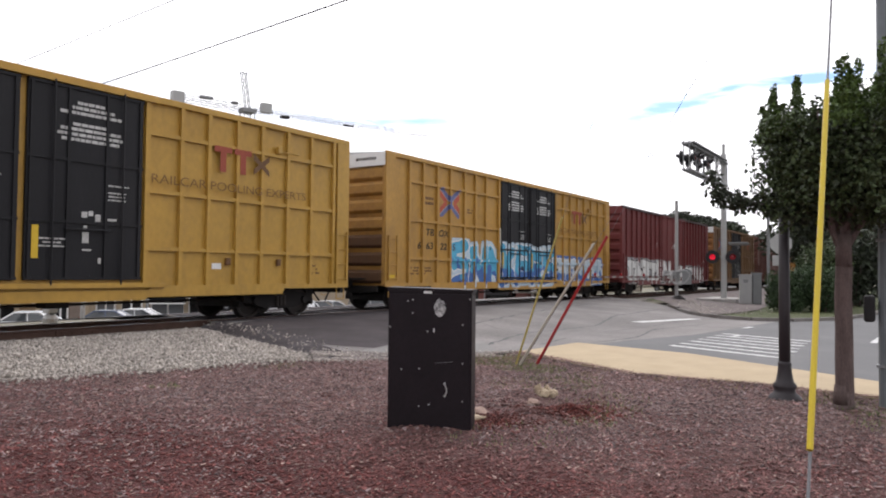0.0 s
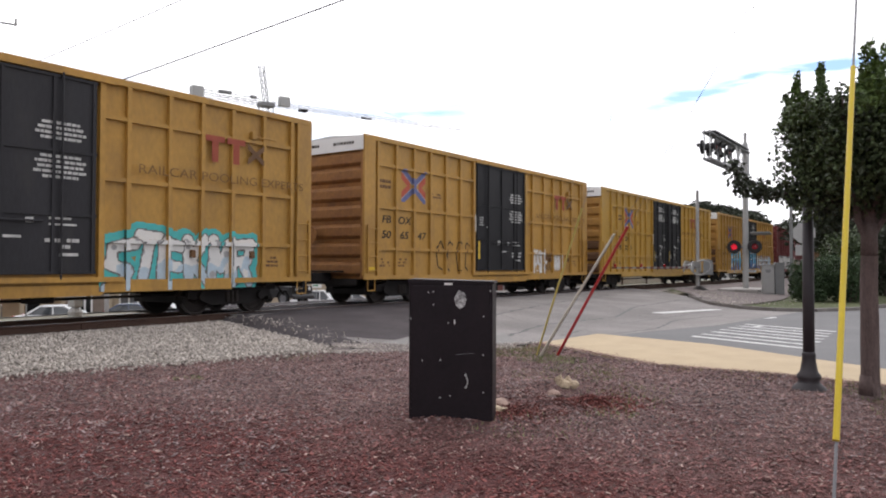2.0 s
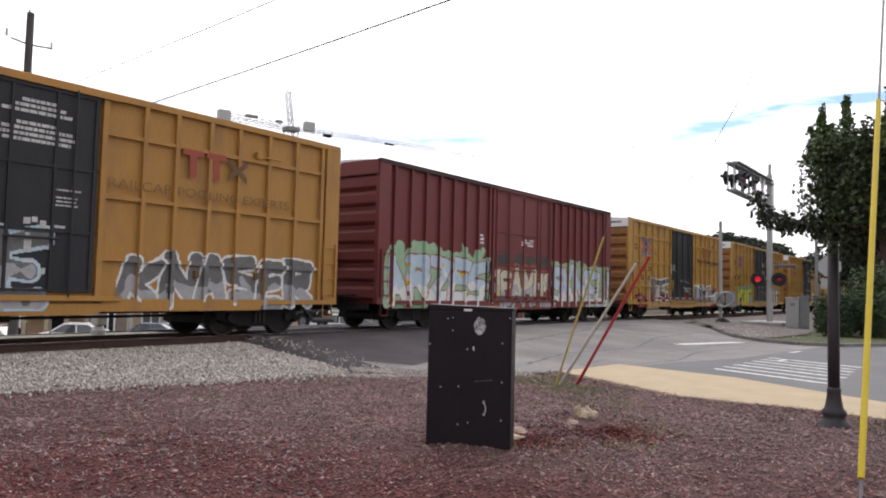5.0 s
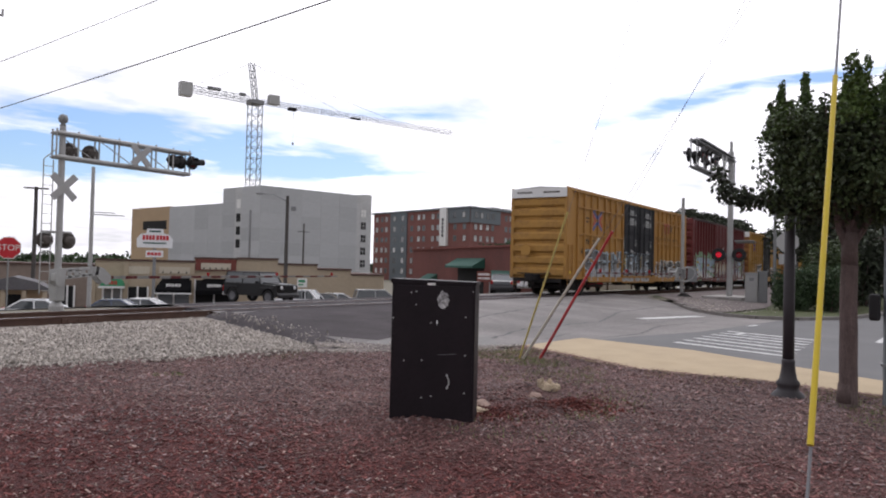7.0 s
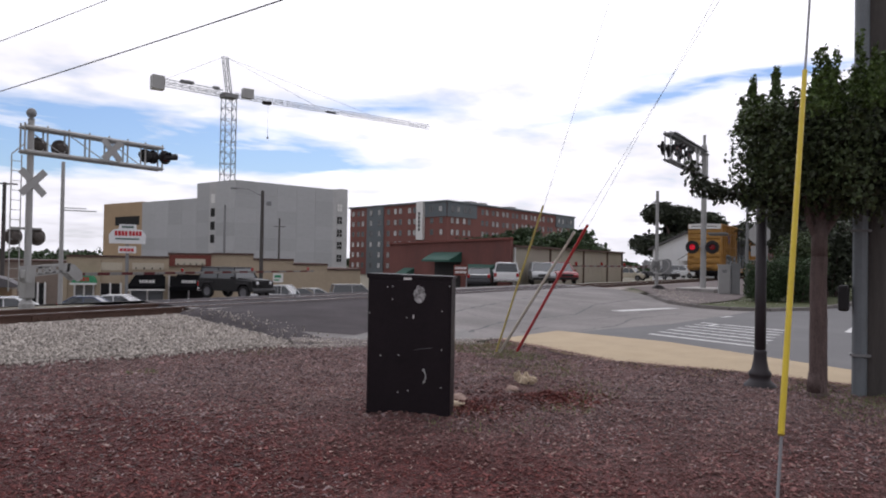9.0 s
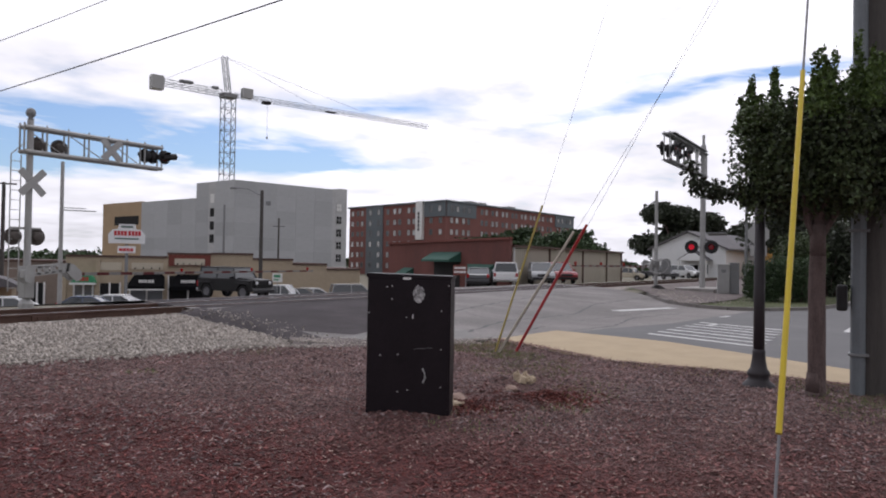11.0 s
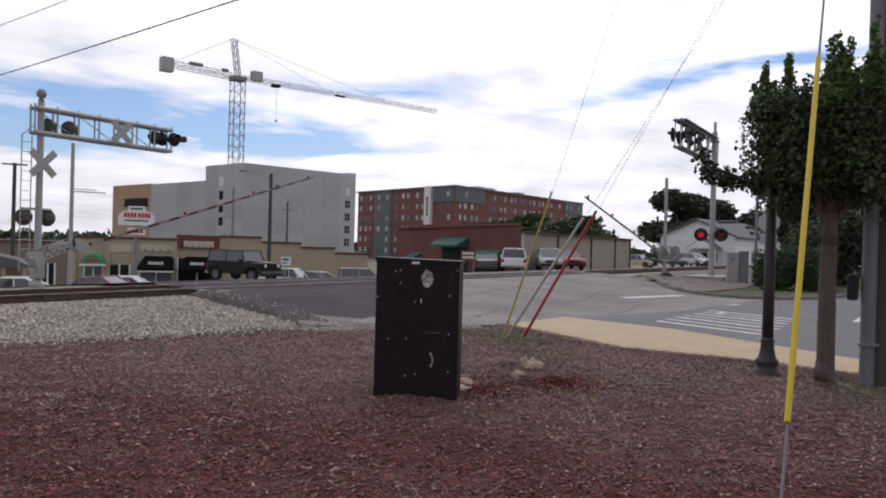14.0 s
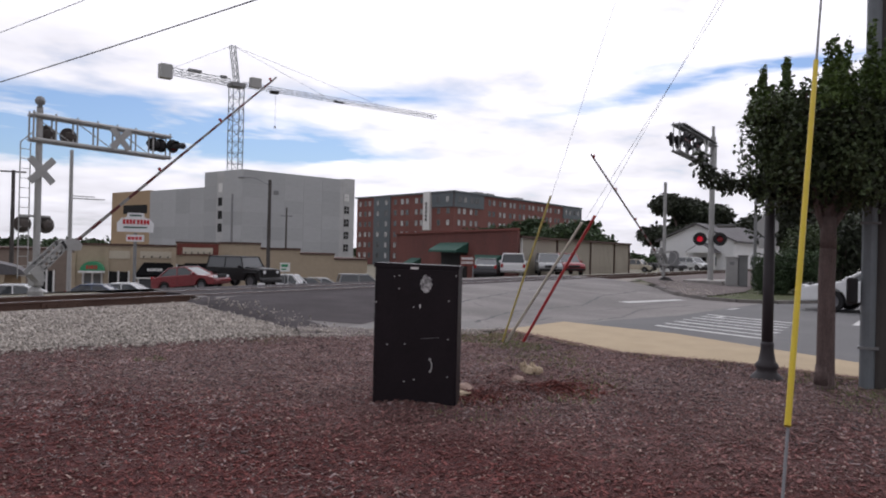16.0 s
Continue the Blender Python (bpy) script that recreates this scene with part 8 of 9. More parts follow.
def tower_crane():
    th = thing("tower_crane", pose(152.3, 175.6, 0), "white lattice tower crane above the parking deck", "crane")
    S = 2.3
    # jib direction from counterweight to tip, level
    d = (Vector((226.7, 152.7)) - Vector((132.5, 183.5))).normalized()
    deg = math.degrees(math.atan2(d.y, d.x))

    def latt(bm, a, b, half, step, r):
        """Square lattice between two points of a straight boom or mast."""
        a, b = Vector(a), Vector(b)
        u = (b - a).normalized()
        s1 = u.orthogonal().normalized() if abs(u.z) < 0.9 else Vector((1, 0, 0))
        s2 = u.cross(s1).normalized()
        c = [s1 * half + s2 * half, s1 * half - s2 * half, -s1 * half - s2 * half, -s1 * half + s2 * half]
        n = max(1, int((b - a).length / step))
        for k in c:
            rod(bm, a + k, b + k, r, seg=5)
        for i in range(n):
            p, q = a.lerp(b, i / n), a.lerp(b, (i + 1) / n)
            for j in range(4):
                k, l = c[j], c[(j + 1) % 4]
                rod(bm, p + k, q + l, r * 0.55, seg=4)
                rod(bm, p + k, p + l, r * 0.55, seg=4)

    m = pose(0, 0, 0, 0, 0, deg)
    bm = bmesh.new()
    latt(bm, (0, 0, 0), (0, 0, 50.5), S * 0.75, 3.2, 0.15)
    part("mast", bm, M_CRANE, th).matrix_basis = m
    bm = bmesh.new()
    box(bm, (0, 0, 51), (4.2, 4.2, 1.2))
    part("slewing_ring", bm, M_GALV_D, th).matrix_basis = m
    bm = bmesh.new()
    latt(bm, (-2, 0, 51.6), (-22, 0, 52.0), 0.8, 2.5, 0.10)
    part("counter_jib", bm, M_CRANE, th).matrix_basis = m
    bm = bmesh.new()
    latt(bm, (2, 0, 51.6), (78, 0, 51.8), 0.6, 3.0, 0.07)
    part("jib", bm, M_CRANE, th).matrix_basis = m
    bm = bmesh.new()
    latt(bm, (0, 0, 51.6), (-1.6, 0, 63), 0.7, 2.2, 0.12)
    part("apex", bm, M_CRANE, th).matrix_basis = m
    bm = bmesh.new()
    box(bm, (-21.5, 0, 51.6), (3.4, 2.6, 4.0))
    part("counterweight", bm, M_GALV, th, "concrete counterweight blocks").matrix_basis = m
    bm = bmesh.new()
    box(bm, (5.2, -1.9, 52.3), (3.4, 2.0, 3.0), bevel=0.15)
    part("cab", bm, M_GALV, th, "operator cab").matrix_basis = m
    bm = bmesh.new()
    box(bm, (-13, 0, 53.2), (4, 1.4, 0.9), bevel=0.2)
    box(bm, (-4, 0.3, 53.0), (2.0, 1.2, 0.9), bevel=0.2)
    part("winch", bm, M_GALV_D, th).matrix_basis = m
    bm = bmesh.new()
    for q in ((-20, 0, 52.6), (30, 0, 52.6), (52, 0, 52.6)):
        rod(bm, (-1.6, 0, 63), q, 0.05, seg=4)
    rod(bm, (13, 0, 52), (13, 0, 40), 0.05, seg=4)
    part("stay", bm, M_WIRE, th).matrix_basis = m
    bm = bmesh.new()
    box(bm, (12.5, 0, 50.8), (2.6, 1.6, 0.8))
    box(bm, (36, 0, 51.2), (3.6, 0.8, 0.4))
    box(bm, (13, 0, 39.8), (0.4, 0.4, 0.7))
    part("trolley", bm, M_UNDER, th).matrix_basis = m


tower_crane()


def plain_pole(x, y, z1, r, material, label, arms=(), name="utility_pole", wires=()):
    g = heights(x, y)
    th = thing(name, pose(x, y, 0), label, name.replace("_", " "), "distant poles")
    bm = bmesh.new()
    rod(bm, (0, 0, g - 0.3), (0, 0, z1), r, r * 0.75, 10)
    part("shaft", bm, material, th)
    for (dx, dy, z, ln, deg, rr) in arms:
        bm = bmesh.new()
        u = Vector((math.cos(radians(deg)), math.sin(radians(deg)), 0))
        rod(bm, Vector((dx, dy, z)), Vector((dx, dy, z)) + u * ln, rr, seg=6)
        part("arm", bm, material, th)
    return th


p = plain_pole(15.45, 36.9, 14.45, 0.22, M_POLE, "tall dark wooden utility pole with thin side arms", ((0, 0, 12.9, 1.0, 200, 0.04), (0, 0, 12.9, 1.0, -20, 0.04)))
bm = bmesh.new()
for dx, z in ((-0.95, 13.5), (0.95, 13.2), (-0.05, 14.6), (-0.35, 11.0)):
    rod(bm, (dx * 0.94, -dx * 0.34, z - 0.35), (dx * 0.94, -dx * 0.34, z), 0.05, seg=6)
part("insulator", bm, M_GALV, p)
p = plain_pole(16.98, 29.48, 5.4, 0.095, M_GALV, "plain grey steel pole with a side bracket", ((0, 0, 3.4, 1.3, -25, 0.025), (0, 0, 3.5, 0.9, -25, 0.02)), "steel_pole")
p = plain_pole(26.7, 53.7, 6.6, 0.16, M_POLE, "dark pole with twin lamp heads", ((0, 0, 6.5, 0.8, -30, 0.06), (0, 0, 6.5, 0.8, 150, 0.06)), "lamp_pole")
p = plain_pole(41.35, 43.45, 6.95, 0.17, M_POLE, "dark wooden street light pole with a curved arm", (), "lamp_pole")
bm = bmesh.new()
rod(bm, (0, 0, 6.5), (-0.8, 0.8, 7.05), 0.035, seg=6)
rod(bm, (-0.8, 0.8, 7.05), (-1.5, 1.4, 7.08), 0.035, seg=6)
part("arm", bm, M_GALV_D, p)
bm = bmesh.new()
box(bm, (-1.6, 1.5, 7.05), (0.55, 0.3, 0.14), 135, bevel=0.03)
box(bm, (0.35, -0.35, 5.95), (0.4, 0.3, 0.35), -45, bevel=0.04)
part("lamp_head", bm, M_GALV_D, p)
plain_pole(52.3, 60.5, 7.1, 0.14, M_GALV_D, "thin grey pole behind the shops", (), "steel_pole")
plain_pole(63.5, 63.8, 6.4, 0.13, M_POLE, "thin dark pole behind the shops", ((0, 0, 5.4, 0.7, 150, 0.04), (0, 0, 5.4, 0.7, -30, 0.04)))
plain_pole(39.4, 6.8, 4.95, 0.09, M_GALV_D, "thin dark pole in the bushes", (), "steel_pole")


def pole_sign():
    g = heights(32.5, 48)
    th = thing("pole_sign", pose(32.55, 48.0, 0, 0, 0, -36), "white shop sign with red lettering marks on a pole", "sign")
    bm = bmesh.new()
    rod(bm, (0, 0.1, g - 0.2), (0, 0.1, 2.4), 0.12, seg=10)
    part("post", bm, M_GALV_D, th)
    bm = bmesh.new()
    prism(bm, [(-1.22, 2.45), (1.22, 2.45), (1.25, 3.1), (0.95, 3.45), (0.62, 3.5), (0.55, 3.85), (-0.55, 3.85), (-0.62, 3.5), (-0.95, 3.45), (-1.25, 3.1)], -0.12, 0.12)
    b = part("board", bm, M_CLAP, th, "white sign board")
    bm = bmesh.new()
    for x in (-0.85, -0.62, -0.4, -0.18):
        span(bm, (x, -0.14, 3.02), (x + 0.17, -0.122, 3.36))
        span(bm, (x + 0.95, -0.14, 3.02), (x + 1.12, -0.122, 3.36))
    part("sign_mark", bm, M_SIGNRED, b)
    bm = bmesh.new()
    span(bm, (-0.8, -0.14, 2.74), (0.8, -0.122, 2.84))
    span(bm, (-0.4, -0.14, 3.6), (0.4, -0.122, 3.72))
    part("sign_mark", bm, M_GREEN, b)
    bm = bmesh.new()
    span(bm, (-0.6, -0.1, 1.75), (0.6, 0.08, 2.25))
    lo = part("lower_board", bm, M_CLAP, th)
    bm = bmesh.new()
    for x in (-0.5, -0.25, 0.0, 0.25):
        span(bm, (x, -0.12, 1.88), (x + 0.2, -0.102, 2.1))
    part("sign_mark", bm, M_SIGNRED, lo)


pole_sign()
th = thing("road_sign", pose(38.8, 39.0, 0, 0, 0, -45), "small white and green road sign on a post", "sign")
bm = bmesh.new()
rod(bm, (0, 0.03, heights(38.8, 39.0) - 0.1), (0, 0.03, 0.45), 0.03, seg=6)
part("post", bm, M_GALV_D, th)
bm = bmesh.new()
span(bm, (-0.36, -0.02, -0.2), (0.36, 0.0, 0.45))
pl = part("plate", bm, M_WHITE, th)
bm = bmesh.new()
span(bm, (-0.26, -0.03, 0.14), (0.22, -0.021, 0.34))
span(bm, (-0.26, -0.03, -0.08), (0.10, -0.021, 0.02))
part("sign_mark", bm, M_GREEN_B, pl)
th = thing("shop_sign", pose(45.4, 27.3, 0, 0, 0, -30), "dark red sign board with pale marks on posts", "sign")
for x in (-0.5, 0.5):
    bm = bmesh.new()
    rod(bm, (x, 0.04, heights(45.4, 27.3) - 0.1), (x, 0.04, 0.92 + 0.3), 0.035, seg=6)
    part("post", bm, M_GALV_D, th)
bm = bmesh.new()
span(bm, (-0.58, -0.04, 0.92 - 0.38), (0.58, 0.0, 0.92 + 0.38))
pl = part("board", bm, M_MAROON, th)
bm = bmesh.new()
rnd = random.Random(3)
bars(bm, -0.5, 0.5, 0.92 - 0.28, 0.92 + 0.30, 2, -0.041, rnd, 0.95)
part("sign_mark", bm, M_WHITE, pl)


# ---- bushes and far trees ----
def bush(x, y, rx, ry, h, n, size, label, material=M_LEAF_D, seed=1, name="bush"):
    rnd = random.Random(seed)
    th = thing(name, pose(x, y, heights(x, y)), label, "bush", "bushes on the corner")
    bm = bmesh.new()
    for k in range(7):
        a = k * 0.9
        limb(bm, (0.15 * math.cos(a), 0.15 * math.sin(a), -0.1), (rx * 0.6 * math.cos(a), ry * 0.6 * math.sin(a), h * 0.75), 0.05, 0.012, rnd, 4, 0.1, 5)
    part("stem", bm, M_BARK, th)
    blobs = [((0, 0, h * 0.45), (rx * 0.85, ry * 0.85, h * 0.48))]
    for k in range(9):
        a = rnd.uniform(0, 6.28)
        blobs.append(((rx * 0.62 * math.cos(a), ry * 0.62 * math.sin(a), h * rnd.uniform(0.3, 0.75)), (rx * 0.42, ry * 0.42, h * 0.30)))
    bm = bmesh.new()
    leaves(bm, rnd, blobs, n, size)
    part("crown", bm, material, th)


bush(33.4, 5.0, 1.2, 0.9, 2.0, 9000, 0.10, "dense dark green bush on the corner", M_LEAF_FAR, 3)
bush(33.8, 3.75, 1.4, 1.1, 2.1, 10000, 0.10, "broad dark green bush on the corner", M_LEAF_FAR, 4)
bush(37.0, 4.1, 1.8, 1.2, 3.3, 6500, 0.17, "tall light green bush behind the hedge", M_LEAF, 5)
bush(41.5, 3.2, 2.2, 1.6, 4.2, 3200, 0.30, "tall dark bush at the side street", M_LEAF_D, 6)


def far_tree(x, y, h, r, n, size, label, material=M_LEAF_FAR, seed=1, base=None):
    rnd = random.Random(seed)
    g = heights(x, y) if base is None else base
    th = thing("tree", pose(x, y, g), label, "tree", "distant trees")
    bm = bmesh.new()
    limb(bm, (0, 0, -0.3), (0, 0, h * 0.5), r * 0.09, r * 0.05, rnd, 4, 0.1, 8)
    tr = part("trunk", bm, M_BARK, th)
    blobs = []
    for k in range(15):
        a, q, z = rnd.uniform(0, 6.28), r * rnd.uniform(0.25, 0.8), h * rnd.uniform(0.35, 0.86)
        q *= 1.1 - 0.7 * abs(z / h - 0.55)
        p = (q * math.cos(a), q * math.sin(a), z)
        blobs.append((p, (r * 0.36, r * 0.36, h * 0.13)))
        bm = bmesh.new()
        limb(bm, (0, 0, h * rnd.uniform(0.25, 0.45)), p, r * 0.03, r * 0.008, rnd, 3, 0.15, 5)
        part("limb", bm, M_BARK, tr)
    bm = bmesh.new()
    leaves(bm, rnd, blobs, n, size)
    part("crown", bm, material, th)


far_tree(152, 39.5, 18.0, 11.5, 21000, 0.85, "large dark broadleaf tree behind the house", M_LEAF_D, 21)
far_tree(148, 40.3, 10.5, 5.2, 4500, 0.85, "dark broadleaf tree behind the house", M_LEAF_D, 37)
far_tree(158, 31, 12.0, 7.0, 3600, 0.9, "dark broadleaf tree behind the house", M_LEAF_D, 22)
far_tree(190, 26, 11, 9, 2600, 1.1, "dark broadleaf tree along the track", M_LEAF_FAR, 23)
far_tree(78, 40, 8.6, 5.6, 5200, 0.55, "round green tree behind the metal shed", M_LEAF_FAR, 24)
far_tree(84, 34.0, 7.2, 5.2, 4200, 0.55, "round green tree behind the metal shed", M_LEAF_FAR, 25)
far_tree(75, 44, 7.2, 4.0, 2600, 0.55, "round green tree behind the metal shed", M_LEAF_FAR, 26)
far_tree(150, 58, 8, 8, 2000, 1.0, "far green tree beyond the lot", M_LEAF_FAR, 27)
far_tree(45, 110, 6.0, 5, 1500, 0.8, "far green tree behind the shops", M_LEAF_FAR, 28)
far_tree(58, 118, 5.2, 4.5, 1500, 0.8, "far green tree behind the shops", M_LEAF_FAR, 29)
far_tree(33, 105, 5.2, 5, 1300, 0.8, "far green tree behind the shops", M_LEAF_FAR, 30)
# street trees down the side street
far_tree(46, -1.8, 8.5, 3.2, 5200, 0.32, "leafy dark street tree along the side street", M_LEAF_D, 31, 0.0)
far_tree(53, 4.2, 9.5, 3.8, 5200, 0.36, "leafy dark street tree along the side street", M_LEAF_D, 32, 0.1)
far_tree(62, 7.5, 10.5, 4.0, 4600, 0.4, "leafy dark tree beside the track", M_LEAF_D, 33, 0.1)
far_tree(75, 9.0, 10, 4.4, 4200, 0.45, "leafy dark tree beside the track", M_LEAF_D, 34, 0.1)
far_tree(92, 8.5, 11, 5.0, 3800, 0.5, "leafy dark tree beside the track", M_LEAF_D, 35, 0.1)
far_tree(60, -4.5, 9.5, 4.0, 4200, 0.4, "leafy dark street tree along the side street", M_LEAF_D, 36, 0.0)


def tree_line():
    """The woods on the horizon."""
    rnd = random.Random(77)
    bm = bmesh.new()
    blobs = []
    for i in range(260):
        a = radians(-10 + i * 0.62)
        R = rnd.uniform(330, 420)
        x, y = R * math.sin(a), R * math.cos(a)
        h = rnd.uniform(4.5, 8.0)
        blobs.append(((x, y, heights(x, y) + h * 0.5), (rnd.uniform(5, 9), rnd.uniform(5, 9), h * 0.55)))
    leaves(bm, rnd, blobs, 26000, 2.4)
    tagged(part("far_woods", bm, M_LEAF_FAR), "low green woods along the horizon", "woods", kind="stuff")


tree_line()


# ---- vehicles ----
P_BLACK = mat("black car paint", (0.010, 0.010, 0.011), 0.35, var=0.1, bump=0, spec=0.3)
P_MAROON = paint("maroon car paint", (0.19, 0.02, 0.025))
P_WHITE = paint("white car paint", (0.72, 0.73, 0.74))
P_SILVER = paint("silver car paint", (0.30, 0.31, 0.32))
P_RED = paint("bright red car paint", (0.25, 0.012, 0.02))
P_BLUE = paint("dark blue car paint", (0.03, 0.05, 0.11))
P_DARK = paint("dark grey car paint", (0.05, 0.052, 0.058))
P_CREAM = paint("cream car paint", (0.55, 0.50, 0.40))

SHAPES = {
    # length, width, wheelbase, wheel radius, lower body outline (x, z), cabin outline bottom/top (x, z)
    "sedan": (4.6, 1.76, 2.65, 0.32, [(-2.28, 0.42), (-2.30, 0.72), (-2.22, 0.95), (-1.55, 1.0), (0.95, 0.95), (1.9, 0.80), (2.25, 0.66), (2.30, 0.45), (2.2, 0.28), (-2.2, 0.28)],
              [(-1.75, 0.97), (-1.05, 1.42), (0.15, 1.44), (1.05, 0.93)]),
    "suv": (4.75, 1.86, 2.75, 0.36, [(-2.35, 0.45), (-2.37, 0.9), (-2.33, 1.08), (1.1, 1.06), (2.15, 0.95), (2.36, 0.75), (2.37, 0.5), (2.25, 0.35), (-2.25, 0.35)],
            [(-2.32, 1.06), (-2.15, 1.72), (0.3, 1.75), (1.15, 1.05)]),
    "jeep": (4.65, 1.86, 2.95, 0.42, [(-2.2, 0.55), (-2.2, 1.22), (0.75, 1.22), (0.85, 1.18), (2.15, 1.12), (2.2, 0.7), (2.3, 0.55), (2.3, 0.45), (-2.25, 0.45)],
             [(-2.18, 1.22), (-2.10, 1.84), (0.55, 1.86), (0.85, 1.2)]),
    "pickup": (5.4, 1.95, 3.4, 0.39, [(-2.68, 0.5), (-2.7, 1.05), (-0.6, 1.05), (-0.6, 1.1), (1.2, 1.1), (2.4, 1.02), (2.68, 0.8), (2.7, 0.5), (2.5, 0.4), (-2.6, 0.4)],
               [(-0.55, 1.08), (-0.45, 1.78), (0.75, 1.80), (1.45, 1.08)]),
}
L_, W_, B_, R_, low_, cab_ = SHAPES["sedan"]
SHAPES["coupe"] = (4.14, 1.68, 2.42, 0.30, [(x * 0.9, z * 0.97) for x, z in low_], [(x * 0.9, z * 0.97) for x, z in cab_])


def car(kind, m, body_m, label, group="parked cars"):
    L, W, WB, R, low, cab = SHAPES[kind]
    th = thing("car" if kind != "pickup" else "pickup_truck", m, label, "car" if kind != "pickup" else "pickup truck", group)
    # lower body with wheel arches cut by their outline
    xf, xr = WB / 2, -WB / 2
    bottom = low[-1][1]
    out = [q for q in low[:-1]]
    for cx in (xf, xr):
        for i in range(0, 9):
            a = math.pi * i / 8
            out.append((cx + (R + 0.07) * math.cos(a), max(bottom, R + (R + 0.07) * math.sin(a))))
    out.append(low[-1])
    bm = bmesh.new()
    prism(bm, out, -W / 2, W / 2)
    bmesh.ops.recalc_face_normals(bm, faces=bm.faces)
    e = [k for k in bm.edges if abs(k.verts[0].co.y - k.verts[1].co.y) < 1e-6]
    bmesh.ops.bevel(bm, geom=e, offset=0.05, segments=2, affect="EDGES", profile=0.6)
    part("body", bm, body_m, th)
    # greenhouse: tapered glass with painted roof and pillars
    t = 0.80
    bm = bmesh.new()
    va = [[bm.verts.new((x, s * W / 2 * (0.95 if i in (0, 3) else t), z)) for i, (x, z) in enumerate(cab)] for s in (-1, 1)]
    bm.faces.new(va[0])
    bm.faces.new(va[1][::-1])
    for i in range(4):
        j = (i + 1) % 4
        bm.faces.new((va[0][j], va[0][i], va[1][i], va[1][j]))
    part("glass_cabin", bm, M_GLASS, th, "dark car windows")
    bm = bmesh.new()
    (x1, z1), (x2, z2) = cab[1], cab[2]
    span(bm, (x1 - 0.03, -W / 2 * t - 0.02, min(z1, z2) - 0.02), (x2 + 0.03, W / 2 * t + 0.02, max(z1, z2) + 0.04), bevel=0.03)
    part("roof", bm, body_m if kind != "jeep" else M_MATTE, th)
    for s in (-1, 1):
        for i, j in ((0, 1), (3, 2)):
            bm = bmesh.new()
            a, b = cab[i], cab[j]
            rod(bm, (a[0], s * W / 2 * 0.95, a[1]), (b[0], s * W / 2 * t, b[1]), 0.045, seg=6)
            part("pillar", bm, body_m, th)
        bm = bmesh.new()
        xm = (cab[0][0] + cab[3][0]) / 2
        rod(bm, (xm, s * W / 2 * 0.955, cab[0][1]), (xm - 0.05, s * W / 2 * (t + 0.005), cab[1][1]), 0.035, seg=6)
        part("pillar", bm, body_m, th)
        bm = bmesh.new()
        box(bm, (cab[3][0] - 0.2, s * (W / 2 + 0.09), cab[3][1] + 0.08), (0.12, 0.2, 0.14), bevel=0.03)
        part("mirror", bm, body_m, th)
        # door seams
        for x in (cab[3][0] - 0.35, xm, cab[0][0] + 0.55):
            bm = bmesh.new()
            span(bm, (x - 0.006, s * (W / 2 - 0.004), bottom + 0.12), (x + 0.006, s * (W / 2 + 0.004), low[3][1] - 0.03))
            part("door_seam", bm, M_MATTE, th)
        bm = bmesh.new()
        if kind == "jeep":
            lathe(bm, [(0.02, -0.05), (0.105, -0.05), (0.105, 0.0), (0.08, 0.03), (0.02, 0.04)], 16, pose(L / 2 - 0.06, s * 0.56, 0.98, 0, 90, 0))
        else:
            box(bm, (L / 2 - 0.10, s * (W / 2 - 0.26), low[5][1] - 0.08), (0.16, 0.36, 0.15), bevel=0.04)
        part("headlight", bm, M_HEADL, th)
        bm = bmesh.new()
        box(bm, (-L / 2 + 0.05, s * (W / 2 - 0.12), 0.85), (0.10, 0.2, 0.28), bevel=0.03)
        part("tail_light", bm, M_TAILL, th)
    bm = bmesh.new()
    box(bm, (L / 2 - 0.02, 0, 0.48), (0.16, W * 0.96, 0.20), bevel=0.05)
    part("front_bumper", bm, body_m if kind in ("sedan", "coupe") else M_MATTE, th)
    bm = bmesh.new()
    if kind == "jeep":
        # an upright plate with seven slots
        span(bm, (L / 2 - 0.16, -0.74, 0.70), (L / 2 - 0.08, 0.74, 1.14), bevel=0.03)
        gr = part("grille", bm, body_m, th)
        for k in range(7):
            bm = bmesh.new()
            span(bm, (L / 2 - 0.085, -0.36 + k * 0.12 - 0.035, 0.76), (L / 2 - 0.07, -0.36 + k * 0.12 + 0.035, 1.06))
            part("slot", bm, M_DARK, gr)
        bm = bmesh.new()
        prism(bm, [(0.80, 1.20), (2.10, 1.13), (2.16, 1.17), (0.80, 1.27)], -0.66, 0.66)
        part("bonnet", bm, body_m, th)
    else:
        box(bm, (L / 2 - 0.01, 0, 0.74), (0.08, W * 0.5, 0.2), bevel=0.02)
        part("grille", bm, M_MATTE, th)
    bm = bmesh.new()
    box(bm, (-L / 2 + 0.02, 0, 0.50), (0.14, W * 0.96, 0.2), bevel=0.05)
    part("rear_bumper", bm, body_m if kind in ("sedan", "coupe") else M_CHROME, th)
    if kind == "pickup":
        bm = bmesh.new()
        span(bm, (-2.6, -W / 2 + 0.12, 1.0), (-0.7, W / 2 - 0.12, 1.065))
        part("bed", bm, M_MATTE, th)
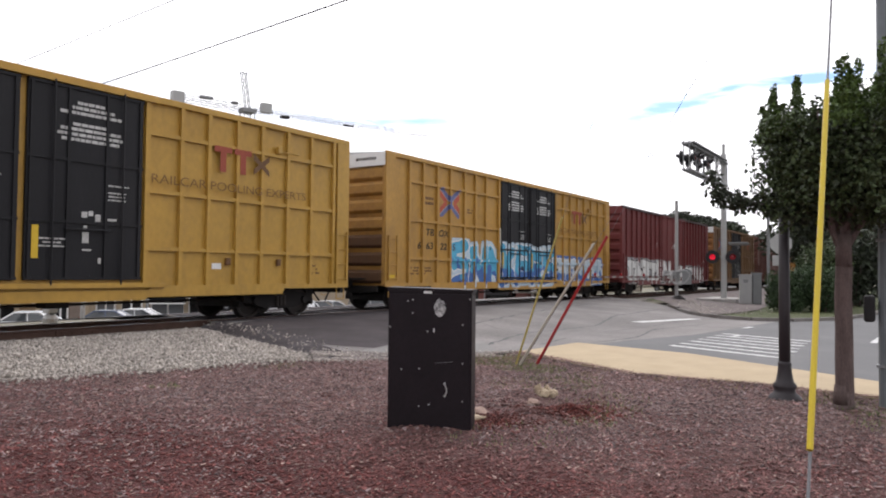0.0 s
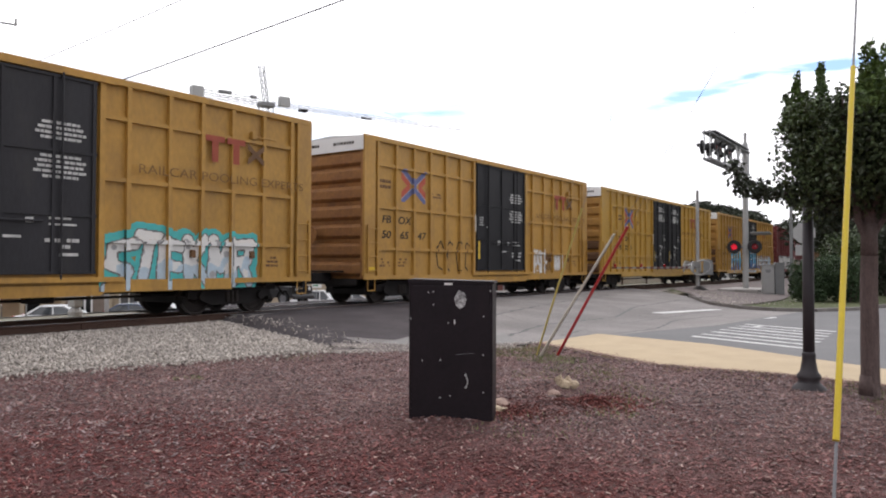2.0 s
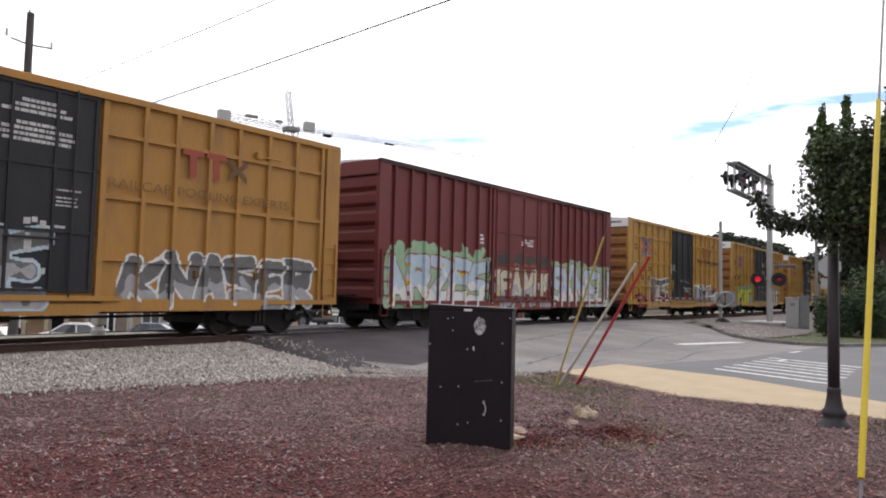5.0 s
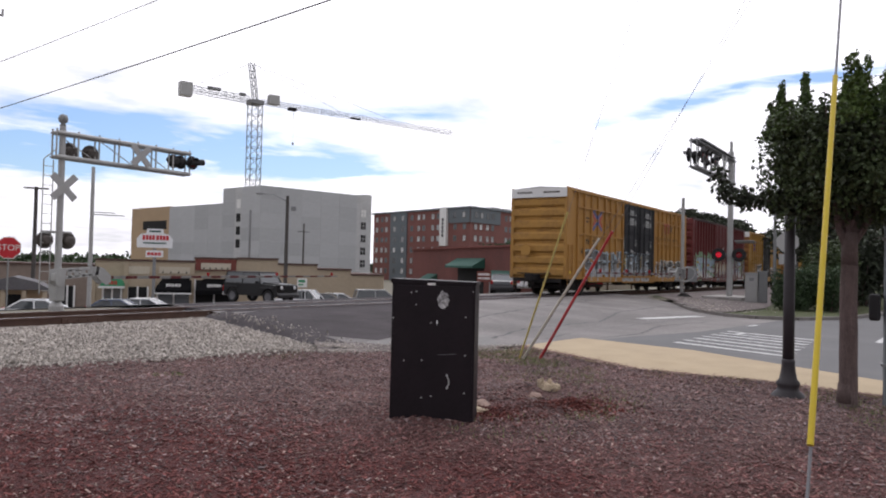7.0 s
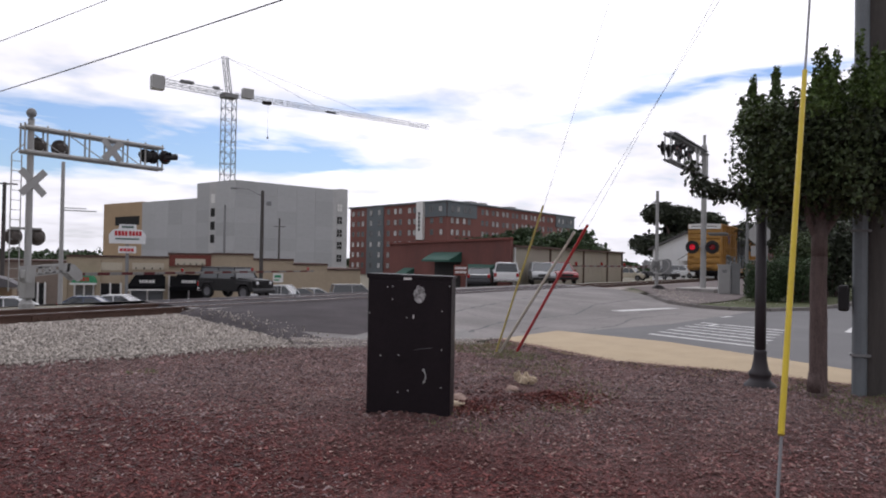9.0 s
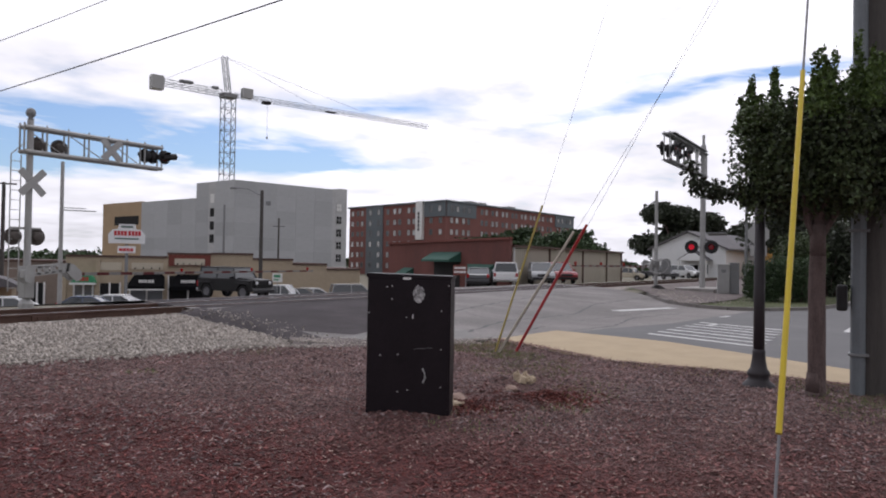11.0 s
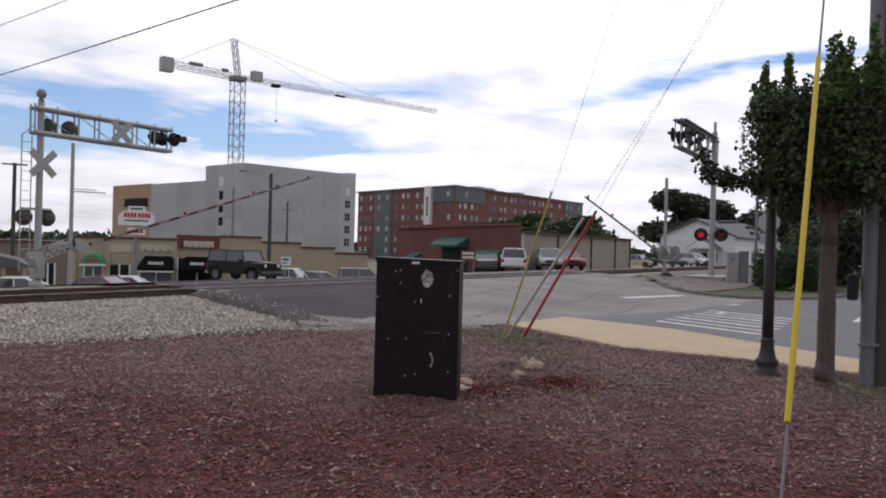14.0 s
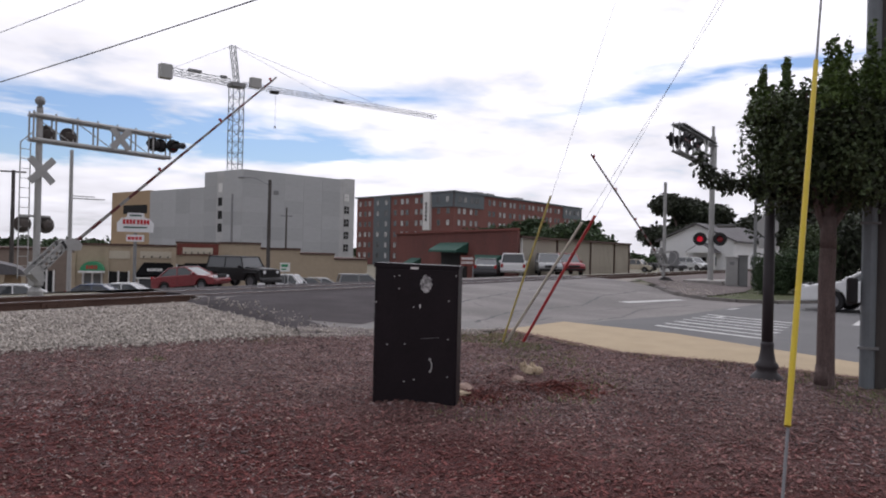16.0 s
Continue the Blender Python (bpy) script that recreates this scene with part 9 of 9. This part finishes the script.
    if kind == "jeep":
        bm = bmesh.new()
        rod(bm, (-2.45, 0.1, 1.05), (-2.22, 0.1, 1.05), 0.39, seg=18)
        part("spare_wheel", bm, M_TYRE, th)
        for s in (-1, 1):
            bm = bmesh.new()
            box(bm, (WB / 2, s * (W / 2 + 0.02), 0.95), (1.05, 0.22, 0.07), bevel=0.02)
            part("fender", bm, M_MATTE, th)
            bm = bmesh.new()
            box(bm, (-WB / 2, s * (W / 2 + 0.02), 0.97), (1.0, 0.22, 0.07), bevel=0.02)
            part("rear_fender", bm, M_MATTE, th)
    for x in (xf, xr):
        for s in (-1, 1):
            mm = pose(x, s * (W / 2 - 0.11), R) @ Matrix.Rotation(radians(90 * s), 4, "X")
            bm = bmesh.new()
            lathe(bm, [(R * 0.62, -0.11), (R * 0.94, -0.11), (R, -0.07), (R, 0.07), (R * 0.94, 0.11), (R * 0.62, 0.11), (R * 0.62, -0.11)], 20, mm, False)
            ty = part("tyre", bm, M_TYRE, th)
            bm = bmesh.new()
            lathe(bm, [(0.03, -0.09), (R * 0.2, -0.10), (R * 0.3, -0.075), (R * 0.55, -0.085), (R * 0.64, -0.10), (R * 0.64, 0.0)], 14, mm)
            part("rim", bm, M_RIM, ty)
    return th


def on(x, y, deg):
    return pose(x, y, heights(x, y), 0, 0, deg)


car("jeep", on(30.9, 34.6, -86), P_BLACK, "black four-door off-road car waiting at the gate", "waiting cars")
MAROON = car("coupe", on(27.4, 35.0, -60), P_MAROON, "maroon sedan rolling towards the crossing", "waiting cars")
WHITE_CAR = car("sedan", pose(24.8, 0.9, 0, 0, 0, 68), P_WHITE, "white sedan turning out of the side street", "waiting cars")
car("suv", on(50.3, 26.1, 27), P_WHITE, "white car seen from behind beside the brick shop")
car("suv", on(54.5, 25.1, -150), P_SILVER, "silver car parked nose out at the shed")
car("suv", on(57.0, 24.6, -140), P_RED, "bright red car parked at the metal shed")
car("sedan", on(49.3, 27.9, 27), P_DARK, "dark car parked under the awnings")
car("pickup", on(44.3, 44.3, -65), P_WHITE, "white car parked before the shops")
car("sedan", on(46.7, 43.6, -60), P_DARK, "dark car parked before the shops")
car("sedan", on(48.8, 44.4, -30), P_WHITE, "white car parked before the shops")
car("suv", on(51.3, 41.7, -40), P_SILVER, "silver van parked before the shops")
car("sedan", on(20.6, 40.0, -40), P_WHITE, "white car parked in the lot")
car("sedan", on(26.5, 42.4, -45), P_BLUE, "dark blue car parked in the lot")
car("sedan", on(29.0, 43.1, -50), P_WHITE, "white car parked in the lot")
car("sedan", on(16.5, 43.5, -40), P_SILVER, "silver car parked in the lot")
car("pickup", on(100.7, 33.0, -95), P_CREAM, "cream pickup truck parked by the house")
car("pickup", on(100.1, 28.4, -120), P_DARK, "dark pickup truck parked by the house")
car("suv", on(102.9, 25.6, -120), P_WHITE, "white car parked by the white house")


def car_motion():
    # it climbs out of the lot towards the crossing
    rows = [(0.0, -16.0), (11.3, -9.6), (13.0, -6.6), (14.0, -4.96), (14.5, -4.05), (15.0, -2.9), (15.5, -1.6), (16.0, 0.0)]
    walk(MAROON, [(t, pose(27.46 + 0.5 * s, 35.02 - 0.866 * s, heights(27.46 + 0.5 * s, 35.02 - 0.866 * s) - 0.08, 0, -6.5 if s > -9 else 0, -72)) for t, s in rows])
    u = Vector((0.22, 0.975))
    rows = [(0.0, -14.7), (10.0, -12.7), (13.0, -7.8), (14.0, -4.7), (14.5, -3.2), (15.0, -1.9), (15.5, -1.05), (16.0, -0.16)]
    walk(WHITE_CAR, [(t, pose(25.3 + u.x * d, 0.75 + u.y * d, 0.0, 0, 0, 77)) for t, d in rows])


# ---- loose stones and chips ----
def inside(x, y, poly):
    c, j = False, len(poly) - 1
    for i in range(len(poly)):
        (xi, yi), (xj, yj) = poly[i], poly[j]
        if (yi > y) != (yj > y) and x < (xj - xi) * (y - yi) / (yj - yi) + xi:
            c = not c
        j = i
    return c


def scatter(name, spots, shapes, material, label, category):
    """One joined mesh of many small solids: spots are (x, y, z, size, turn)."""
    verts, faces, n = [], [], 0
    for x, y, z, s, m in spots:
        v, f = shapes[int((x * 131 + y * 71) * 10) % len(shapes)]
        q = (m @ np.array(v).T).T * s + np.array((x, y, z))
        verts.append(q)
        faces += [[i + n for i in k] for k in f]
        n += len(v)
    me = bpy.data.meshes.new(name)
    me.from_pydata(np.concatenate(verts).tolist(), [], faces)
    me.materials.append(material)
    ob = new(name, me)
    return tagged(ob, label, category, kind="stuff")


def turn(rnd, flat):
    e = Euler((rnd.uniform(-flat, flat), rnd.uniform(-flat, flat), rnd.uniform(0, 6.28)))
    return np.array(e.to_matrix())


def stone_shapes(rnd, n=6):
    out = []
    for k in range(n):
        bm = bmesh.new()
        bmesh.ops.create_icosphere(bm, subdivisions=1, radius=1.0)
        for v in bm.verts:
            v.co *= rnd.uniform(0.7, 1.25)
            v.co.z *= 0.6
        out.append(([tuple(v.co) for v in bm.verts], [[v.index for v in f.verts] for f in bm.faces]))
        bm.free()
    return out


def chip_shapes(rnd, n=6):
    out = []
    for k in range(n):
        a, b, c = rnd.uniform(0.5, 1.25), rnd.uniform(0.24, 0.48), rnd.uniform(0.08, 0.18)
        t = rnd.uniform(0.5, 1.0)
        v = [(-a, -b, -c), (a, -b * t, -c), (a, b * t, -c), (-a, b, -c), (-a, -b, c), (a, -b * t, c), (a, b * t, c), (-a, b, c)]
        f = [[0, 3, 2, 1], [4, 5, 6, 7], [0, 1, 5, 4], [1, 2, 6, 5], [2, 3, 7, 6], [3, 0, 4, 7]]
        out.append((v, f))
    return out


def loose_ground():
    rnd = random.Random(101)
    st, ch = stone_shapes(rnd), chip_shapes(rnd)
    spots = []
    bal = [(4.2, 11.0), (5.3, 10.8), (7.0, 9.9), (8.8, 9.4), (10.3, 8.7), (10.9, 9.6), (11.2, 11.0), (11.9, 13.6), (12.3, 14.7), (4.2, 14.7)]
    while len(spots) < 25000:
        x, y = rnd.uniform(4.2, 12.4), rnd.uniform(8.6, 14.8)
        if inside(x, y, bal):
            s = rnd.uniform(0.011, 0.027) * (1.5 if rnd.random() < 0.08 else 1)
            spots.append((x, y, max(bed(x, y), mulch_z(x, y)) + s * rnd.uniform(0.2, 0.9) + 0.01, s, turn(rnd, 1.5)))
    # stones strewn over the edges
    for k in range(900):
        x = rnd.uniform(3.0, 12.2)
        y = 10.75 - 0.36 * (x - 5) + rnd.gauss(-0.05, 0.28)
        s = rnd.uniform(0.012, 0.032)
        if y < 9.4 and x > 10.2:
            continue
        spots.append((x, y, max(bed(x, y), mulch_z(x, y)) + s * 0.6, s, turn(rnd, 1.5)))
    for k in range(190):
        f = rnd.random()
        x, y = 10.1 + 1.5 * f + rnd.gauss(0.0, 0.28), 9.2 + 5.0 * f + rnd.gauss(0, 0.15)
        s = rnd.uniform(0.010, 0.028)
        spots.append((x, y, max(heights(x, y), bed(x, y)) + s * 0.5, s, turn(rnd, 1.5)))
    # grit washed along the verge and a few stones kicked into the mulch
    for k in range(1500):
        x, y = verge_at(rnd.random())
        q = rnd.gauss(-0.12, 0.24)
        x, y = x + 0.65 * q, y + 0.76 * q
        s = rnd.uniform(0.006, 0.020)
        spots.append((x, y, max(heights(x, y) * (1.0 if q > -0.2 else 0.4), mulch_z(x, y)) + 0.018, s, turn(rnd, 1.5)))
    # grit and broken stone on the corner beyond the road
    for k in range(700):
        f, q = rnd.random(), abs(rnd.gauss(0, 1.0))
        x, y = 28.2 + 9.0 * f + 0.45 * q + rnd.gauss(0, 0.2), 6.9 + 3.9 * f - 0.9 * (q - 0.3)
        s = rnd.uniform(0.012, 0.032)
        spots.append((x, y, heights(x, y) + 0.12 + s * 0.3, s, turn(rnd, 1.5)))
    scatter("ballast_stones", spots, st, M_STONE, "loose pale grey crushed ballast stones", "ballast")
    dark, pale, grey = [], [], []
    while len(dark) + len(grey) < 124000:
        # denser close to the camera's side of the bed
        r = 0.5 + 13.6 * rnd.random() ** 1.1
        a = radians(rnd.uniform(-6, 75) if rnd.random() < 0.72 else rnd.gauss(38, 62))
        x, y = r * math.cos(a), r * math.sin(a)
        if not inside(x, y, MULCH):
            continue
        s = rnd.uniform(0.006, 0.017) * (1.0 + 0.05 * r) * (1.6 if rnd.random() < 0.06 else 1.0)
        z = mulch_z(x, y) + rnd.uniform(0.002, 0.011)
        # the share of grey chips grows with distance r, broken up by noise
        grey_share = 0.62 * min(1.0, max(0.0, (r - 5.5) / 3.5)) + 0.3 * noise.noise((x * 0.7, y * 0.7, 5))
        (grey if rnd.random() < grey_share else dark).append((x, y, z, s, turn(rnd, 0.4)))
        if rnd.random() < 0.17:
            pale.append((x + 0.03, y, z + 0.006, s * rnd.uniform(0.35, 1.0), turn(rnd, 0.5)))
    # chips spilt over the edge of the pavement
    for (x0, y0), (x1, y1) in zip(RIM, RIM[1:]):
        for k in range(int(900 * math.hypot(x1 - x0, y1 - y0))):
            f, q = rnd.random(), min(abs(rnd.gauss(0, 0.09)), 0.3) * (1.6 if noise.noise((x0 + k * 0.01, y0, 2)) > 0.1 else 0.8)
            x, y = x0 + (x1 - x0) * f + q, y0 + (y1 - y0) * f
            (dark if rnd.random() < 0.8 else pale).append((x, y, 0.058, rnd.uniform(0.005, 0.013), turn(rnd, 0.4)))
    scatter("mulch_chips", dark, ch, M_CHIP, "loose reddish brown mulch chips", "mulch")
    scatter("weathered_chips", grey, ch, M_CHIP_GREY, "grey mulch chips and crumbs of soil", "mulch")
    scatter("pale_chips", pale, ch, M_CHIP_PALE, "scattered pale wood chips and leaves", "mulch")


loose_ground()


def motions():
    train_motion()
    gate_motion()
    car_motion()


motions()
